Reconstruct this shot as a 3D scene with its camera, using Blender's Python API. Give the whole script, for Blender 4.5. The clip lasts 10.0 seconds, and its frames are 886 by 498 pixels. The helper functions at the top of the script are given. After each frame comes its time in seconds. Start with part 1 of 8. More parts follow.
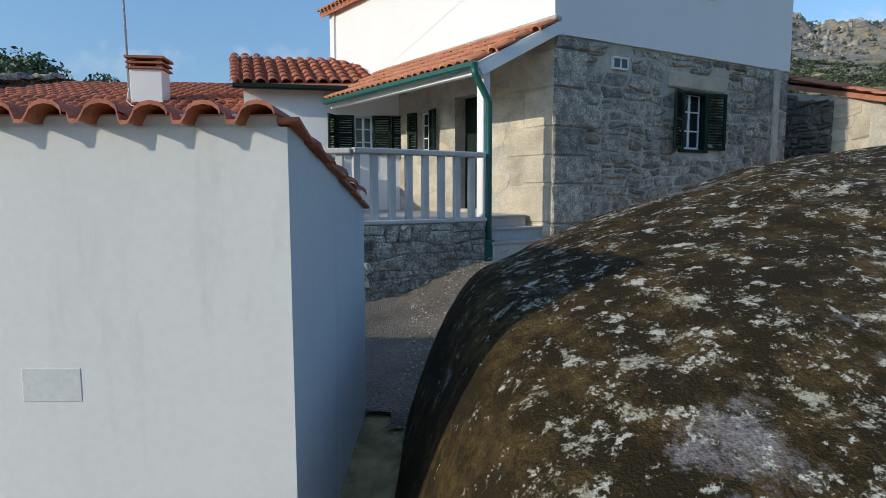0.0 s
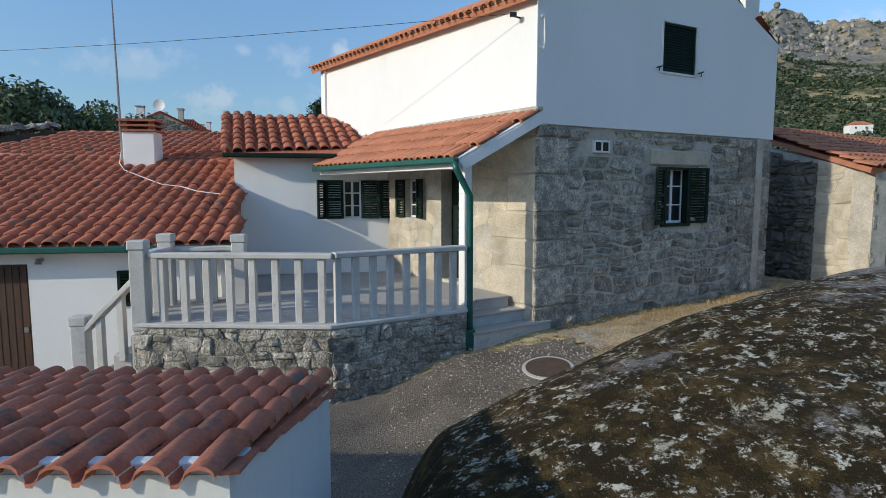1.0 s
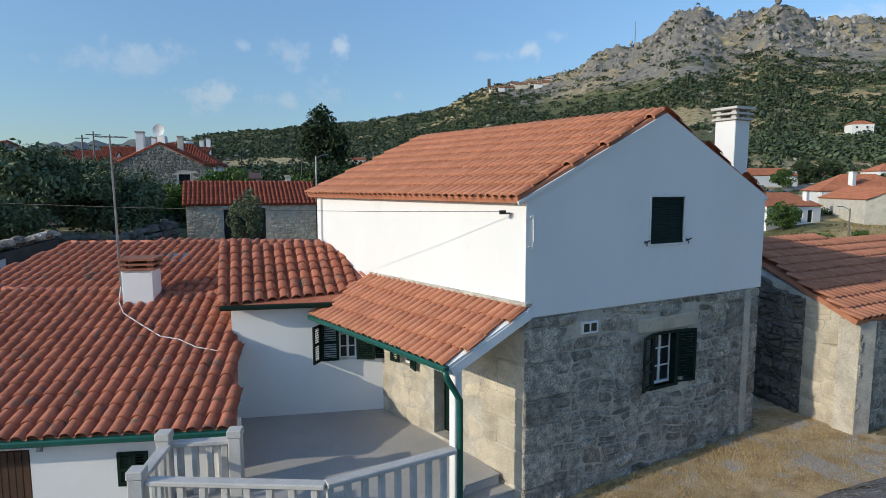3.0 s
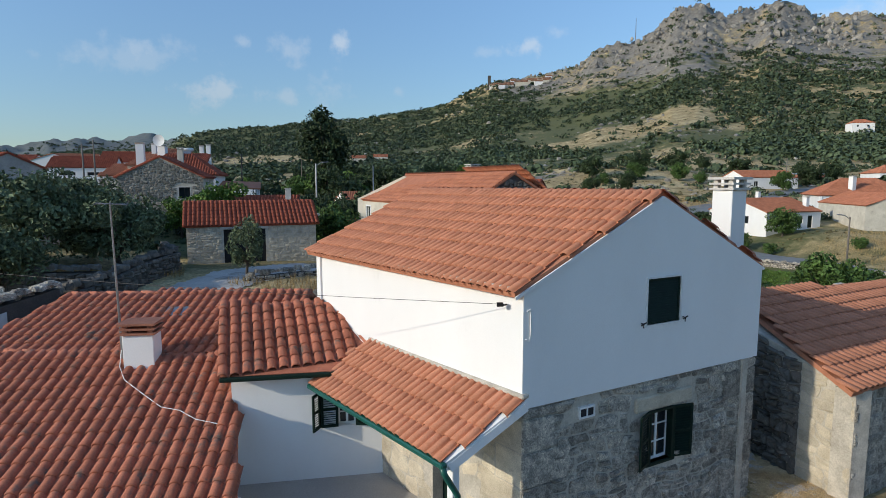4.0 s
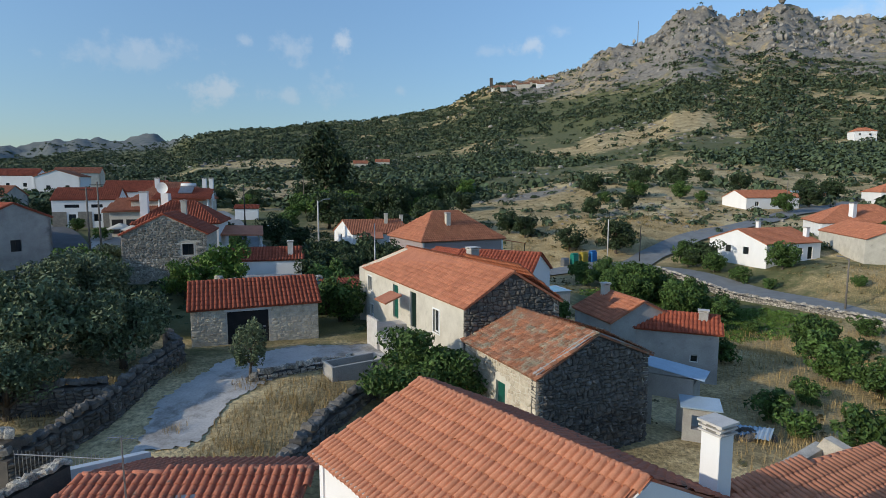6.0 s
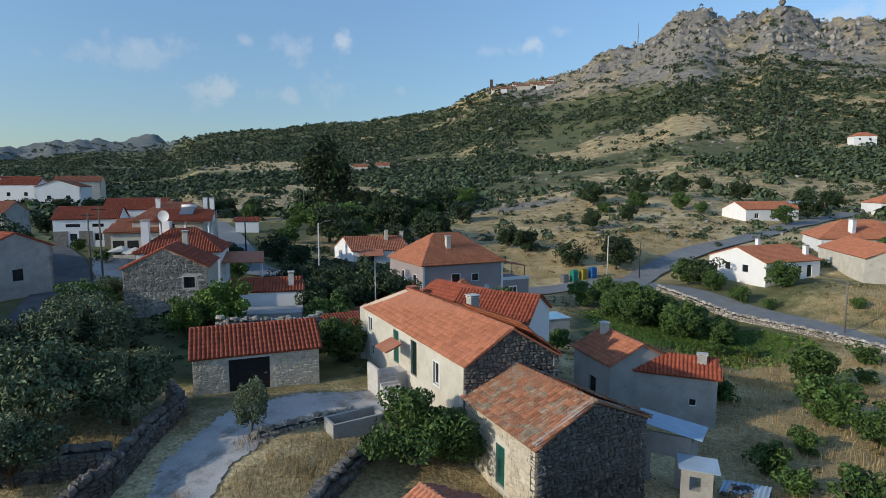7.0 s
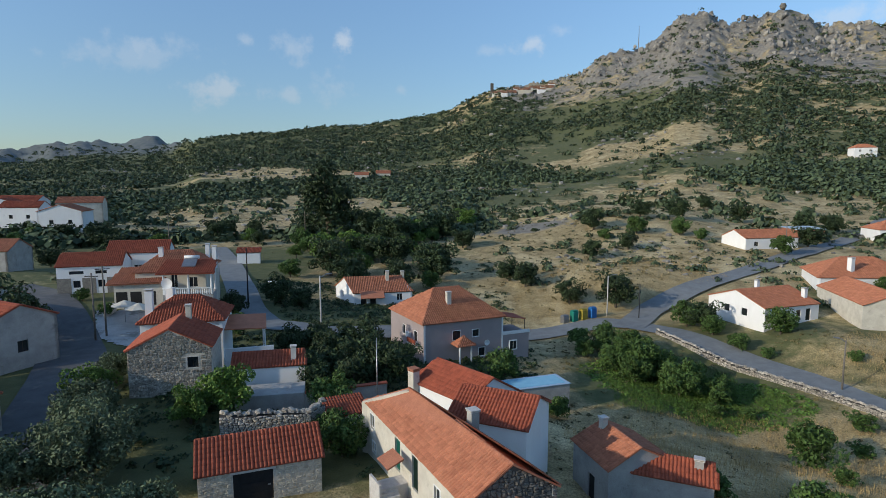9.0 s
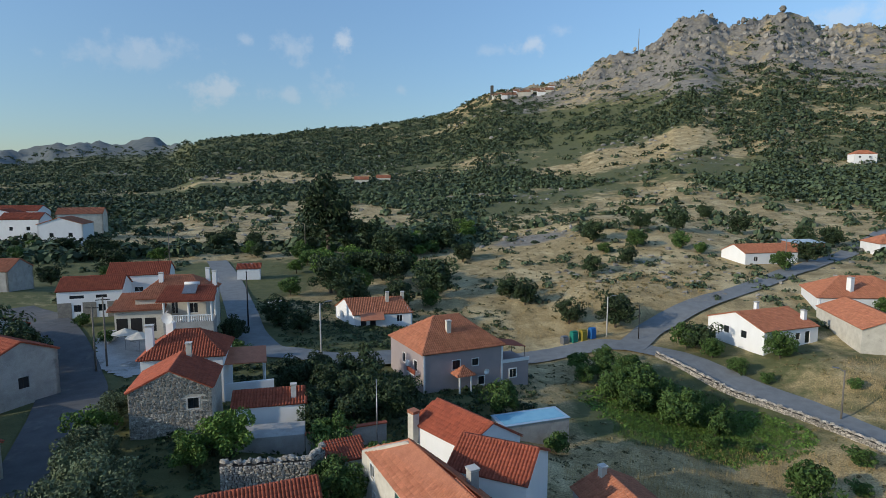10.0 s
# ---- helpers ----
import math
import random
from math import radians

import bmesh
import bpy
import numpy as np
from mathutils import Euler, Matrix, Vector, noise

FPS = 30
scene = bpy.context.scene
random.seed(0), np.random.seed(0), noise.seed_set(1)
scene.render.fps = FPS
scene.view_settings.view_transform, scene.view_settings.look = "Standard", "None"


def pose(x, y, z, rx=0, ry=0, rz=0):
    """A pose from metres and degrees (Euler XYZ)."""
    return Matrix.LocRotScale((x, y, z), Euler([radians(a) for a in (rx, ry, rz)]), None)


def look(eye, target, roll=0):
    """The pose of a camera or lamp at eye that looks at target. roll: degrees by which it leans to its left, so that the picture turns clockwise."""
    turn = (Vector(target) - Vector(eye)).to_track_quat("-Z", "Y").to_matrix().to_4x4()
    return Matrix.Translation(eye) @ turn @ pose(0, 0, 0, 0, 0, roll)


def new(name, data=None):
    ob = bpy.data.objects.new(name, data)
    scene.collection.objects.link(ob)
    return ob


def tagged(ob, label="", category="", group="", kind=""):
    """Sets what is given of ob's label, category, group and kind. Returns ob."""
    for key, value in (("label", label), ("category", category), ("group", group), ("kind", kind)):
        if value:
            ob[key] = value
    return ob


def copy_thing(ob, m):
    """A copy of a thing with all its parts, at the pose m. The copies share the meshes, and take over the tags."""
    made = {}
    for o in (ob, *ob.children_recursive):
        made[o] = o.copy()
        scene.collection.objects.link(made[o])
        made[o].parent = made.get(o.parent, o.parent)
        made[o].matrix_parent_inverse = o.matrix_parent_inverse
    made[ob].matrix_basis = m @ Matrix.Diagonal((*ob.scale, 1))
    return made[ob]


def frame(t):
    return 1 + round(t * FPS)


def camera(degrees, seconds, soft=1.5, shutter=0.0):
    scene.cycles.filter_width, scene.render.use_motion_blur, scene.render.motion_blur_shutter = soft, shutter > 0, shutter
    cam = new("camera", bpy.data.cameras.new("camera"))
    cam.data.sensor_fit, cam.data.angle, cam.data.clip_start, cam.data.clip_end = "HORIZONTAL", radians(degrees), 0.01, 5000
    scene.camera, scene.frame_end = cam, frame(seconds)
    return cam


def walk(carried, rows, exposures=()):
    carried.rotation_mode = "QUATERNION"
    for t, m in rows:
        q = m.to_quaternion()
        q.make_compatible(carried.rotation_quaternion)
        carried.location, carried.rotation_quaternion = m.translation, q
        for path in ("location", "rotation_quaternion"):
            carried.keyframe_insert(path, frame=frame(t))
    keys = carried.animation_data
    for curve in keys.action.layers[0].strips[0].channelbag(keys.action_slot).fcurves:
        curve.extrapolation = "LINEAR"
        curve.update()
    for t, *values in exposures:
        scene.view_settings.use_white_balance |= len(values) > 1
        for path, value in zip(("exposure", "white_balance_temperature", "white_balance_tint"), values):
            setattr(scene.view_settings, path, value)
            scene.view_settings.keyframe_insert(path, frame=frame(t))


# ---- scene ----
cam = camera(74.9, 10.0, 0.5)
PATH = [
    (0, (-0.132, 0.735, 0.796), (-0.097, 2.725, 0.601), -0.1),
    (0.5, (-0.009, 0.712, 1.462), (0.025, 2.702, 1.266), -0.1),
    (1, (0.139, 0.695, 2.119), (0.171, 2.685, 1.92), -0.0),
    (1.5, (0.224, 0.698, 2.791), (0.256, 2.688, 2.593), -0.1),
    (2, (0.275, 0.713, 3.529), (0.305, 2.703, 3.33), -0.1),
    (2.5, (0.288, 0.749, 4.38), (0.318, 2.739, 4.174), -0.1),
    (4, (0.33, 0.888, 6.651), (0.359, 2.875, 6.424), -0.1),
    (4.5, (0.371, 0.911, 7.539), (0.399, 2.898, 7.31), -0.0),
    (5, (0.369, 0.885, 8.764), (0.397, 2.872, 8.536), -0.0),
    (5.5, (0.389, 0.949, 10.341), (0.414, 2.935, 10.112), -0.0),
    (7, (0.408, 1.135, 14.838), (0.431, 3.122, 14.608), -0.0),
    (7.5, (0.385, 1.242, 16.633), (0.409, 3.229, 16.402), -0.0),
    (8, (0.38, 1.318, 18.343), (0.402, 3.305, 18.112), -0.0),
    (8.5, (0.316, 1.369, 20.312), (0.338, 3.356, 20.081), -0.0),
    (9, (0.395, 1.424, 22.25), (0.416, 3.41, 22.018), -0.0),
    (9.5, (0.415, 1.62, 24.236), (0.436, 3.606, 24.004), 0.0),
    (10, (0.425, 1.725, 26.041), (0.446, 3.712, 25.809), 0.0),
]
walk(cam, [(t, look(eye, target, roll)) for t, eye, target, roll in PATH], [(0, 0.26, 6200, 5), (2.5, 0.25, 6230, 5), (5, 0.22, 6330, 6), (10, 0.2, 6400, 6)])


# ---- world and sun ----
SUN_FROM = Vector((-2.45, -1.18, 1.0)).normalized()
world = bpy.data.worlds.new("world")
scene.world = world
world.use_nodes = True
wn, wl = world.node_tree.nodes, world.node_tree.links
wn.clear()
w_out = wn.new("ShaderNodeOutputWorld")
w_bg = wn.new("ShaderNodeBackground")
w_sky = wn.new("ShaderNodeTexSky")
w_sky.sky_type = "NISHITA"
w_sky.sun_disc = False
w_sky.sun_elevation = math.asin(SUN_FROM.z)
w_sky.sun_rotation = math.atan2(SUN_FROM.x, SUN_FROM.y)
w_sky.altitude = 500
w_sky.air_density = 1.0
w_sky.dust_density = 0.65
w_sky.ozone_density = 3.0
w_bg.inputs["Strength"].default_value = 0.19
# small fair-weather clouds: direction, half width, half height, density
CLOUDS = (((-0.442, 0.877, 0.186), 0.085, 0.022, 0.30), ((-0.430, 0.880, 0.197), 0.022, 0.018, 0.40), ((-0.341, 0.929, 0.142), 0.060, 0.022, 0.60), ((-0.236, 0.961, 0.141), 0.016, 0.013, 0.40),
          ((-0.168, 0.974, 0.154), 0.036, 0.022, 0.36), ((-0.151, 0.963, 0.223), 0.019, 0.019, 0.66), ((-0.230, 0.951, 0.208), 0.026, 0.022, 0.36), ((-0.298, 0.930, 0.216), 0.013, 0.010, 0.36),
          ((0.151, 0.964, 0.218), 0.030, 0.016, 0.62), ((0.082, 0.974, 0.211), 0.026, 0.010, 0.26), ((0.197, 0.951, 0.238), 0.018, 0.010, 0.30), ((0.560, 0.799, 0.220), 0.055, 0.022, 0.50),
          ((-0.062, 0.987, 0.151), 0.014, 0.010, 0.30))
w_tc = wn.new("ShaderNodeTexCoord")
w_noise = wn.new("ShaderNodeTexNoise")
w_noise.inputs["Scale"].default_value = 26.0
w_noise.inputs["Detail"].default_value = 5.0
w_noise.inputs["Roughness"].default_value = 0.6
wl.new(w_tc.outputs["Generated"], w_noise.inputs["Vector"])
w_shred = wn.new("ShaderNodeMapRange")
w_shred.inputs["From Min"].default_value, w_shred.inputs["From Max"].default_value = 0.3, 0.7
w_shred.inputs["To Min"].default_value, w_shred.inputs["To Max"].default_value = -0.75, 0.75
wl.new(w_noise.outputs["Fac"], w_shred.inputs["Value"])
cloud_sum = None
for at, half_w, half_h, density in CLOUDS:
    w_off = wn.new("ShaderNodeVectorMath")
    w_off.operation = "SUBTRACT"
    w_off.inputs[1].default_value = at
    wl.new(w_tc.outputs["Generated"], w_off.inputs[0])
    w_scl = wn.new("ShaderNodeVectorMath")
    w_scl.operation = "MULTIPLY"
    w_scl.inputs[1].default_value = (1 / half_w, 1 / half_w, 1 / half_h)
    wl.new(w_off.outputs["Vector"], w_scl.inputs[0])
    w_len = wn.new("ShaderNodeVectorMath")
    w_len.operation = "LENGTH"
    wl.new(w_scl.outputs["Vector"], w_len.inputs[0])
    w_rag = wn.new("ShaderNodeMath")
    wl.new(w_len.outputs["Value"], w_rag.inputs[0])
    wl.new(w_shred.outputs["Result"], w_rag.inputs[1])
    w_den = wn.new("ShaderNodeMapRange")
    w_den.interpolation_type = "SMOOTHSTEP"
    w_den.inputs["From Min"].default_value, w_den.inputs["From Max"].default_value = 0.1, 1.25
    w_den.inputs["To Min"].default_value, w_den.inputs["To Max"].default_value = density * 0.72, 0.0
    wl.new(w_rag.outputs["Value"], w_den.inputs["Value"])
    if cloud_sum is None:
        cloud_sum = w_den.outputs["Result"]
    else:
        w_max = wn.new("ShaderNodeMath")
        w_max.operation = "MAXIMUM"
        wl.new(cloud_sum, w_max.inputs[0])
        wl.new(w_den.outputs["Result"], w_max.inputs[1])
        cloud_sum = w_max.outputs["Value"]
w_mix = wn.new("ShaderNodeMixRGB")
w_mix.inputs["Color2"].default_value = (4.6, 4.7, 5.0, 1)
wl.new(cloud_sum, w_mix.inputs["Fac"])
wl.new(w_sky.outputs["Color"], w_mix.inputs["Color1"])
# the summer haze dims the sky evenly towards the horizon
w_sep = wn.new("ShaderNodeSeparateXYZ")
wl.new(w_tc.outputs["Generated"], w_sep.inputs["Vector"])
w_haze = wn.new("ShaderNodeMapRange")
w_haze.inputs["From Min"].default_value, w_haze.inputs["From Max"].default_value = 0.0, 0.45
w_haze.inputs["To Min"].default_value, w_haze.inputs["To Max"].default_value = 0.45, 1.0
wl.new(w_sep.outputs["Z"], w_haze.inputs["Value"])
w_dim = wn.new("ShaderNodeMixRGB")
w_dim.blend_type = "MULTIPLY"
w_dim.inputs["Fac"].default_value = 1.0
wl.new(w_mix.outputs["Color"], w_dim.inputs["Color1"])
wl.new(w_haze.outputs["Result"], w_dim.inputs["Color2"])
wl.new(w_dim.outputs["Color"], w_bg.inputs["Color"])
wl.new(w_bg.outputs["Background"], w_out.inputs["Surface"])

sun = new("sun", bpy.data.lights.new("sun", "SUN"))
sun.data.energy = 2.6
sun.data.angle = radians(0.6)
sun.data.color = (1.0, 0.87, 0.70)
sun.matrix_world = look(SUN_FROM * 60, (0, 0, 0))


# ---- materials ----
def mat(name, base, rough=0.85, metal=0.0, second=None, scale=3.0, spread=(0.35, 0.7), fine=40.0, fine_amount=0.25,
        bump=0.25, bump_dist=0.01, rand=0.0, third=None, third_scale=1.2, third_spread=(0.55, 0.68), spec=0.35, stretch=(1, 1, 1), coords="Object"):
    """A two-scale procedural surface: patches of a second colour, fine grain, an optional third cover, bump."""
    m = bpy.data.materials.new(name)
    m.use_nodes = True
    n, l = m.node_tree.nodes, m.node_tree.links
    b = n["Principled BSDF"]
    b.inputs["Roughness"].default_value = rough
    b.inputs["Metallic"].default_value = metal
    b.inputs["Specular IOR Level"].default_value = spec
    tc = n.new("ShaderNodeTexCoord")
    mp = n.new("ShaderNodeMapping")
    mp.inputs["Scale"].default_value = stretch
    if coords == "World":
        geo = n.new("ShaderNodeNewGeometry")
        l.new(geo.outputs["Position"], mp.inputs["Vector"])
    else:
        l.new(tc.outputs[coords], mp.inputs["Vector"])

    def noise_of(sc, detail=5.0, rough_=0.6):
        t = n.new("ShaderNodeTexNoise")
        t.inputs["Scale"].default_value = sc
        t.inputs["Detail"].default_value = detail
        t.inputs["Roughness"].default_value = rough_
        l.new(mp.outputs["Vector"], t.inputs["Vector"])
        return t

    def ranged(sock, lo, hi, to_lo=0.0, to_hi=1.0):
        r = n.new("ShaderNodeMapRange")
        r.inputs["From Min"].default_value, r.inputs["From Max"].default_value = lo, hi
        r.inputs["To Min"].default_value, r.inputs["To Max"].default_value = to_lo, to_hi
        l.new(sock, r.inputs["Value"])
        return r.outputs["Result"]

    def mixed(fac, c1, c2, mode="MIX"):
        x = n.new("ShaderNodeMixRGB")
        x.blend_type = mode
        for sock, val in (("Fac", fac), ("Color1", c1), ("Color2", c2)):
            if isinstance(val, (int, float)):
                x.inputs[sock].default_value = val
            elif isinstance(val, tuple):
                x.inputs[sock].default_value = (*val, 1) if len(val) == 3 else val
            else:
                l.new(val, x.inputs[sock])
        return x.outputs["Color"]

    big, small = noise_of(scale), noise_of(fine, 3.0)
    if stretch[2] < 1:
        l.new(mp.inputs["Vector"].links[0].from_socket, small.inputs["Vector"])
    col = mixed(ranged(big.outputs["Fac"], *spread), base, second or tuple(c * 0.72 for c in base))
    if third:
        col = mixed(ranged(noise_of(third_scale, 7.0, 0.68).outputs["Fac"], *third_spread), col, third)
    grain = ranged(small.outputs["Fac"], 0.25, 0.75, 1 - fine_amount, 1 + fine_amount)
    col = mixed(1.0, col, grain, "MULTIPLY")
    if rand:
        oi = n.new("ShaderNodeObjectInfo")
        col = mixed(1.0, col, ranged(oi.outputs["Random"], 0, 1, 1 - rand, 1 + rand), "MULTIPLY")
    l.new(col, b.inputs["Base Color"])
    if bump:
        bp = n.new("ShaderNodeBump")
        bp.inputs["Strength"].default_value = bump
        bp.inputs["Distance"].default_value = bump_dist
        l.new(small.outputs["Fac"], bp.inputs["Height"])
        l.new(bp.outputs["Normal"], b.inputs["Normal"])
    return m


def island(m, amount):
    """Lets each loose piece of a joined mesh differ a little in tone."""
    n, l = m.node_tree.nodes, m.node_tree.links
    b = n["Principled BSDF"]
    src = b.inputs["Base Color"].links[0].from_socket
    g = n.new("ShaderNodeNewGeometry")
    r = n.new("ShaderNodeMapRange")
    r.inputs["To Min"].default_value, r.inputs["To Max"].default_value = 1 - amount, 1 + amount
    x = n.new("ShaderNodeMixRGB")
    x.blend_type = "MULTIPLY"
    x.inputs["Fac"].default_value = 1
    l.new(g.outputs["Random Per Island"], r.inputs["Value"])
    l.new(src, x.inputs["Color1"])
    l.new(r.outputs["Result"], x.inputs["Color2"])
    l.new(x.outputs["Color"], b.inputs["Base Color"])
    return m


WHITE = mat("white_limewash", (0.82, 0.815, 0.80), 0.9, second=(0.77, 0.765, 0.75), scale=0.7, fine=60, fine_amount=0.05, bump=0.12, bump_dist=0.006,
            third=(0.62, 0.61, 0.58), third_scale=0.9, third_spread=(0.62, 0.85), stretch=(1, 1, 0.45), coords="World")
WHITE_WORN = mat("worn_limewash", (0.72, 0.72, 0.70), 0.92, second=(0.66, 0.66, 0.65), scale=0.9, fine=30, fine_amount=0.03, bump=0.15, bump_dist=0.008,
                 third=(0.48, 0.48, 0.46), third_scale=2.2, third_spread=(0.58, 0.85), stretch=(1, 1, 0.22), coords="World")
CREAM = mat("old_cream_plaster", (0.62, 0.58, 0.49), 0.92, second=(0.50, 0.46, 0.38), scale=0.9, fine=30, fine_amount=0.10, third=(0.34, 0.31, 0.26),
            third_scale=1.3, third_spread=(0.58, 0.75), coords="World")
PINK = mat("mauve_render", (0.36, 0.30, 0.29), 0.9, second=(0.31, 0.265, 0.26), scale=0.6, fine=50, fine_amount=0.08, coords="World")
GREY_WALL = mat("raw_cement_render", (0.42, 0.405, 0.375), 0.92, second=(0.30, 0.29, 0.27), scale=0.8, fine=24, fine_amount=0.2, third=(0.17, 0.16, 0.15),
                third_scale=0.9, third_spread=(0.6, 0.75), coords="World")
TILE = mat("new_terracotta", (0.50, 0.215, 0.125), 0.82, second=(0.41, 0.165, 0.09), scale=5, fine=45, fine_amount=0.14, bump=0.2, rand=0.10, coords="World")
TILE_DARK = mat("weathered_terracotta", (0.50, 0.18, 0.105), 0.85, second=(0.36, 0.12, 0.07), scale=4, fine=45, fine_amount=0.2, bump=0.25, rand=0.15,
                third=(0.16, 0.125, 0.10), third_scale=3.4, third_spread=(0.55, 0.68), coords="World")
TILE_FAR = island(mat("terracotta_roofing", (0.45, 0.18, 0.10), 0.85, second=(0.36, 0.135, 0.075), scale=1.2, fine=14, fine_amount=0.2, bump=0.2, coords="World"), 0.14)
TILE_RED = island(mat("red_terracotta_roofing", (0.36, 0.095, 0.05), 0.85, second=(0.27, 0.07, 0.04), scale=1.2, fine=14, fine_amount=0.2, bump=0.2, coords="World"), 0.14)
TILE_OLD = island(mat("lichened_old_roofing", (0.33, 0.135, 0.07), 0.9, second=(0.22, 0.12, 0.08), scale=1.3, fine=12, fine_amount=0.3, bump=0.4,
                      third=(0.25, 0.22, 0.16), third_scale=1.5, third_spread=(0.5, 0.62), coords="World"), 0.3)
MORTAR = mat("lime_mortar", (0.58, 0.53, 0.445), 0.95, second=(0.36, 0.325, 0.27), scale=3, fine=30, fine_amount=0.2, bump=0.5, bump_dist=0.02, coords="World")
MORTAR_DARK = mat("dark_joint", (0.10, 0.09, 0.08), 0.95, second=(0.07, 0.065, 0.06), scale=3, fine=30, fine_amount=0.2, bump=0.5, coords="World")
GRANITE = mat("grey_granite", (0.60, 0.545, 0.455), 0.9, second=(0.32, 0.29, 0.245), scale=7, spread=(0.40, 0.60), fine=38, fine_amount=0.6, bump=1.0, bump_dist=0.08, rand=0.36,
              third=(0.20, 0.18, 0.155), third_scale=1.9, third_spread=(0.56, 0.72), coords="World")
RUBBLE = mat("rough_terrace_stone", (0.62, 0.57, 0.48), 0.93, second=(0.32, 0.29, 0.235), scale=8, spread=(0.4, 0.6), fine=38, fine_amount=0.6, bump=1.0, bump_dist=0.07, rand=0.32,
             third=(0.15, 0.14, 0.11), third_scale=3.5, third_spread=(0.55, 0.68), coords="World")
MORTAR_GREY = mat("grey_mortar", (0.50, 0.46, 0.39), 0.95, second=(0.30, 0.275, 0.23), scale=6, fine=40, fine_amount=0.4, bump=0.8, bump_dist=0.02, coords="World")
DIRT = mat("trampled_dirt", (0.62, 0.47, 0.27), 0.97, second=(0.34, 0.23, 0.115), scale=2.2, fine=45, fine_amount=0.55, bump=1.0, bump_dist=0.03, third=(0.46, 0.435, 0.40),
           third_scale=0.9, third_spread=(0.53, 0.60), coords="World")
GRANITE_WARM = mat("warm_granite", (0.60, 0.53, 0.41), 0.9, second=(0.42, 0.36, 0.27), scale=3, fine=60, fine_amount=0.25, bump=0.5, bump_dist=0.014, rand=0.16,
                   third=(0.26, 0.22, 0.17), third_scale=2.6, third_spread=(0.6, 0.78), coords="World")
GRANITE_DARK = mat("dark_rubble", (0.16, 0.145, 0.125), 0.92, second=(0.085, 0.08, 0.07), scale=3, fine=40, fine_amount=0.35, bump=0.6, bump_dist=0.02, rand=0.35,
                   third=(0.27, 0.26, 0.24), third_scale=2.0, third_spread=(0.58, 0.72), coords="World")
RUBBLE_FAR = island(mat("rubble_stone", (0.27, 0.245, 0.205), 0.92, second=(0.18, 0.165, 0.14), scale=2, fine=14, fine_amount=0.35, bump=0.6, bump_dist=0.03, coords="World"), 0.3)
CRAG = island(mat("mountain_granite", (0.33, 0.305, 0.265), 0.95, second=(0.14, 0.135, 0.12), scale=0.16, fine=1.5, fine_amount=0.4, bump=0.8, bump_dist=0.5, coords="World"), 0.3)
CONCRETE = mat("grey_concrete", (0.60, 0.57, 0.525), 0.9, second=(0.47, 0.445, 0.41), scale=2.5, fine=70, fine_amount=0.16, bump=0.25, bump_dist=0.004,
               third=(0.20, 0.19, 0.175), third_scale=4, third_spread=(0.62, 0.8), coords="World")
SLAB = mat("worn_screed", (0.46, 0.435, 0.40), 0.9, second=(0.38, 0.36, 0.335), scale=0.8, fine=30, fine_amount=0.1, bump=0.15, coords="World")
CEMENT_YARD = mat("pale_cement_yard", (0.50, 0.48, 0.45), 0.9, second=(0.36, 0.345, 0.32), scale=0.5, fine=9, fine_amount=0.16, bump=0.3, third=(0.23, 0.215, 0.19),
                  third_scale=0.35, third_spread=(0.52, 0.62), coords="World")
GREEN = mat("dark_green_paint", (0.006, 0.021, 0.014), 0.6, second=(0.004, 0.014, 0.01), scale=6, fine=60, fine_amount=0.12, bump=0.05, spec=0.2, coords="World")
GUTTER = mat("green_gutter_paint", (0.012, 0.10, 0.075), 0.38, second=(0.01, 0.075, 0.055), scale=4, fine=50, fine_amount=0.1, bump=0.03, spec=0.5, coords="World")
PAINT = mat("white_joinery", (0.78, 0.78, 0.76), 0.5, second=(0.70, 0.70, 0.68), scale=5, fine=60, fine_amount=0.04, bump=0.03, coords="World")
WOOD = mat("brown_boarding", (0.095, 0.05, 0.03), 0.65, second=(0.06, 0.032, 0.02), scale=6, fine=50, fine_amount=0.25, bump=0.2, stretch=(3, 3, 0.4), coords="World")
# painted darkness: black sheets in openings instead of unlit rooms behind them
BLACK = mat("interior_shade_black", (0.012, 0.012, 0.013), 0.8, second=(0.02, 0.02, 0.02), scale=2, fine=20, fine_amount=0.2, bump=0.0, coords="World")
METAL = mat("galvanised_steel", (0.32, 0.33, 0.34), 0.45, 0.8, second=(0.24, 0.24, 0.25), scale=5, fine=40, fine_amount=0.12, bump=0.05, coords="World")
IRON = mat("dark_iron", (0.03, 0.03, 0.032), 0.55, 0.5, second=(0.05, 0.04, 0.035), scale=6, fine=50, fine_amount=0.2, bump=0.1, coords="World")
RUST = mat("rusty_iron", (0.13, 0.085, 0.06), 0.8, 0.2, second=(0.09, 0.06, 0.045), scale=8, fine=60, fine_amount=0.3, bump=0.2, coords="World")
BARE_POLE = mat("weathered_pole", (0.20, 0.175, 0.145), 0.85, second=(0.14, 0.12, 0.10), scale=4, fine=30, fine_amount=0.2, bump=0.2, coords="World")
ROOF_SHEET = mat("pale_blue_sheet", (0.42, 0.53, 0.62), 0.4, 0.2, second=(0.35, 0.45, 0.54), scale=1.5, fine=20, fine_amount=0.1, bump=0.1, coords="World")
RED_BRICK = mat("bare_brickwork", (0.36, 0.15, 0.09), 0.9, second=(0.28, 0.12, 0.08), scale=3, fine=20, fine_amount=0.2, coords="World")
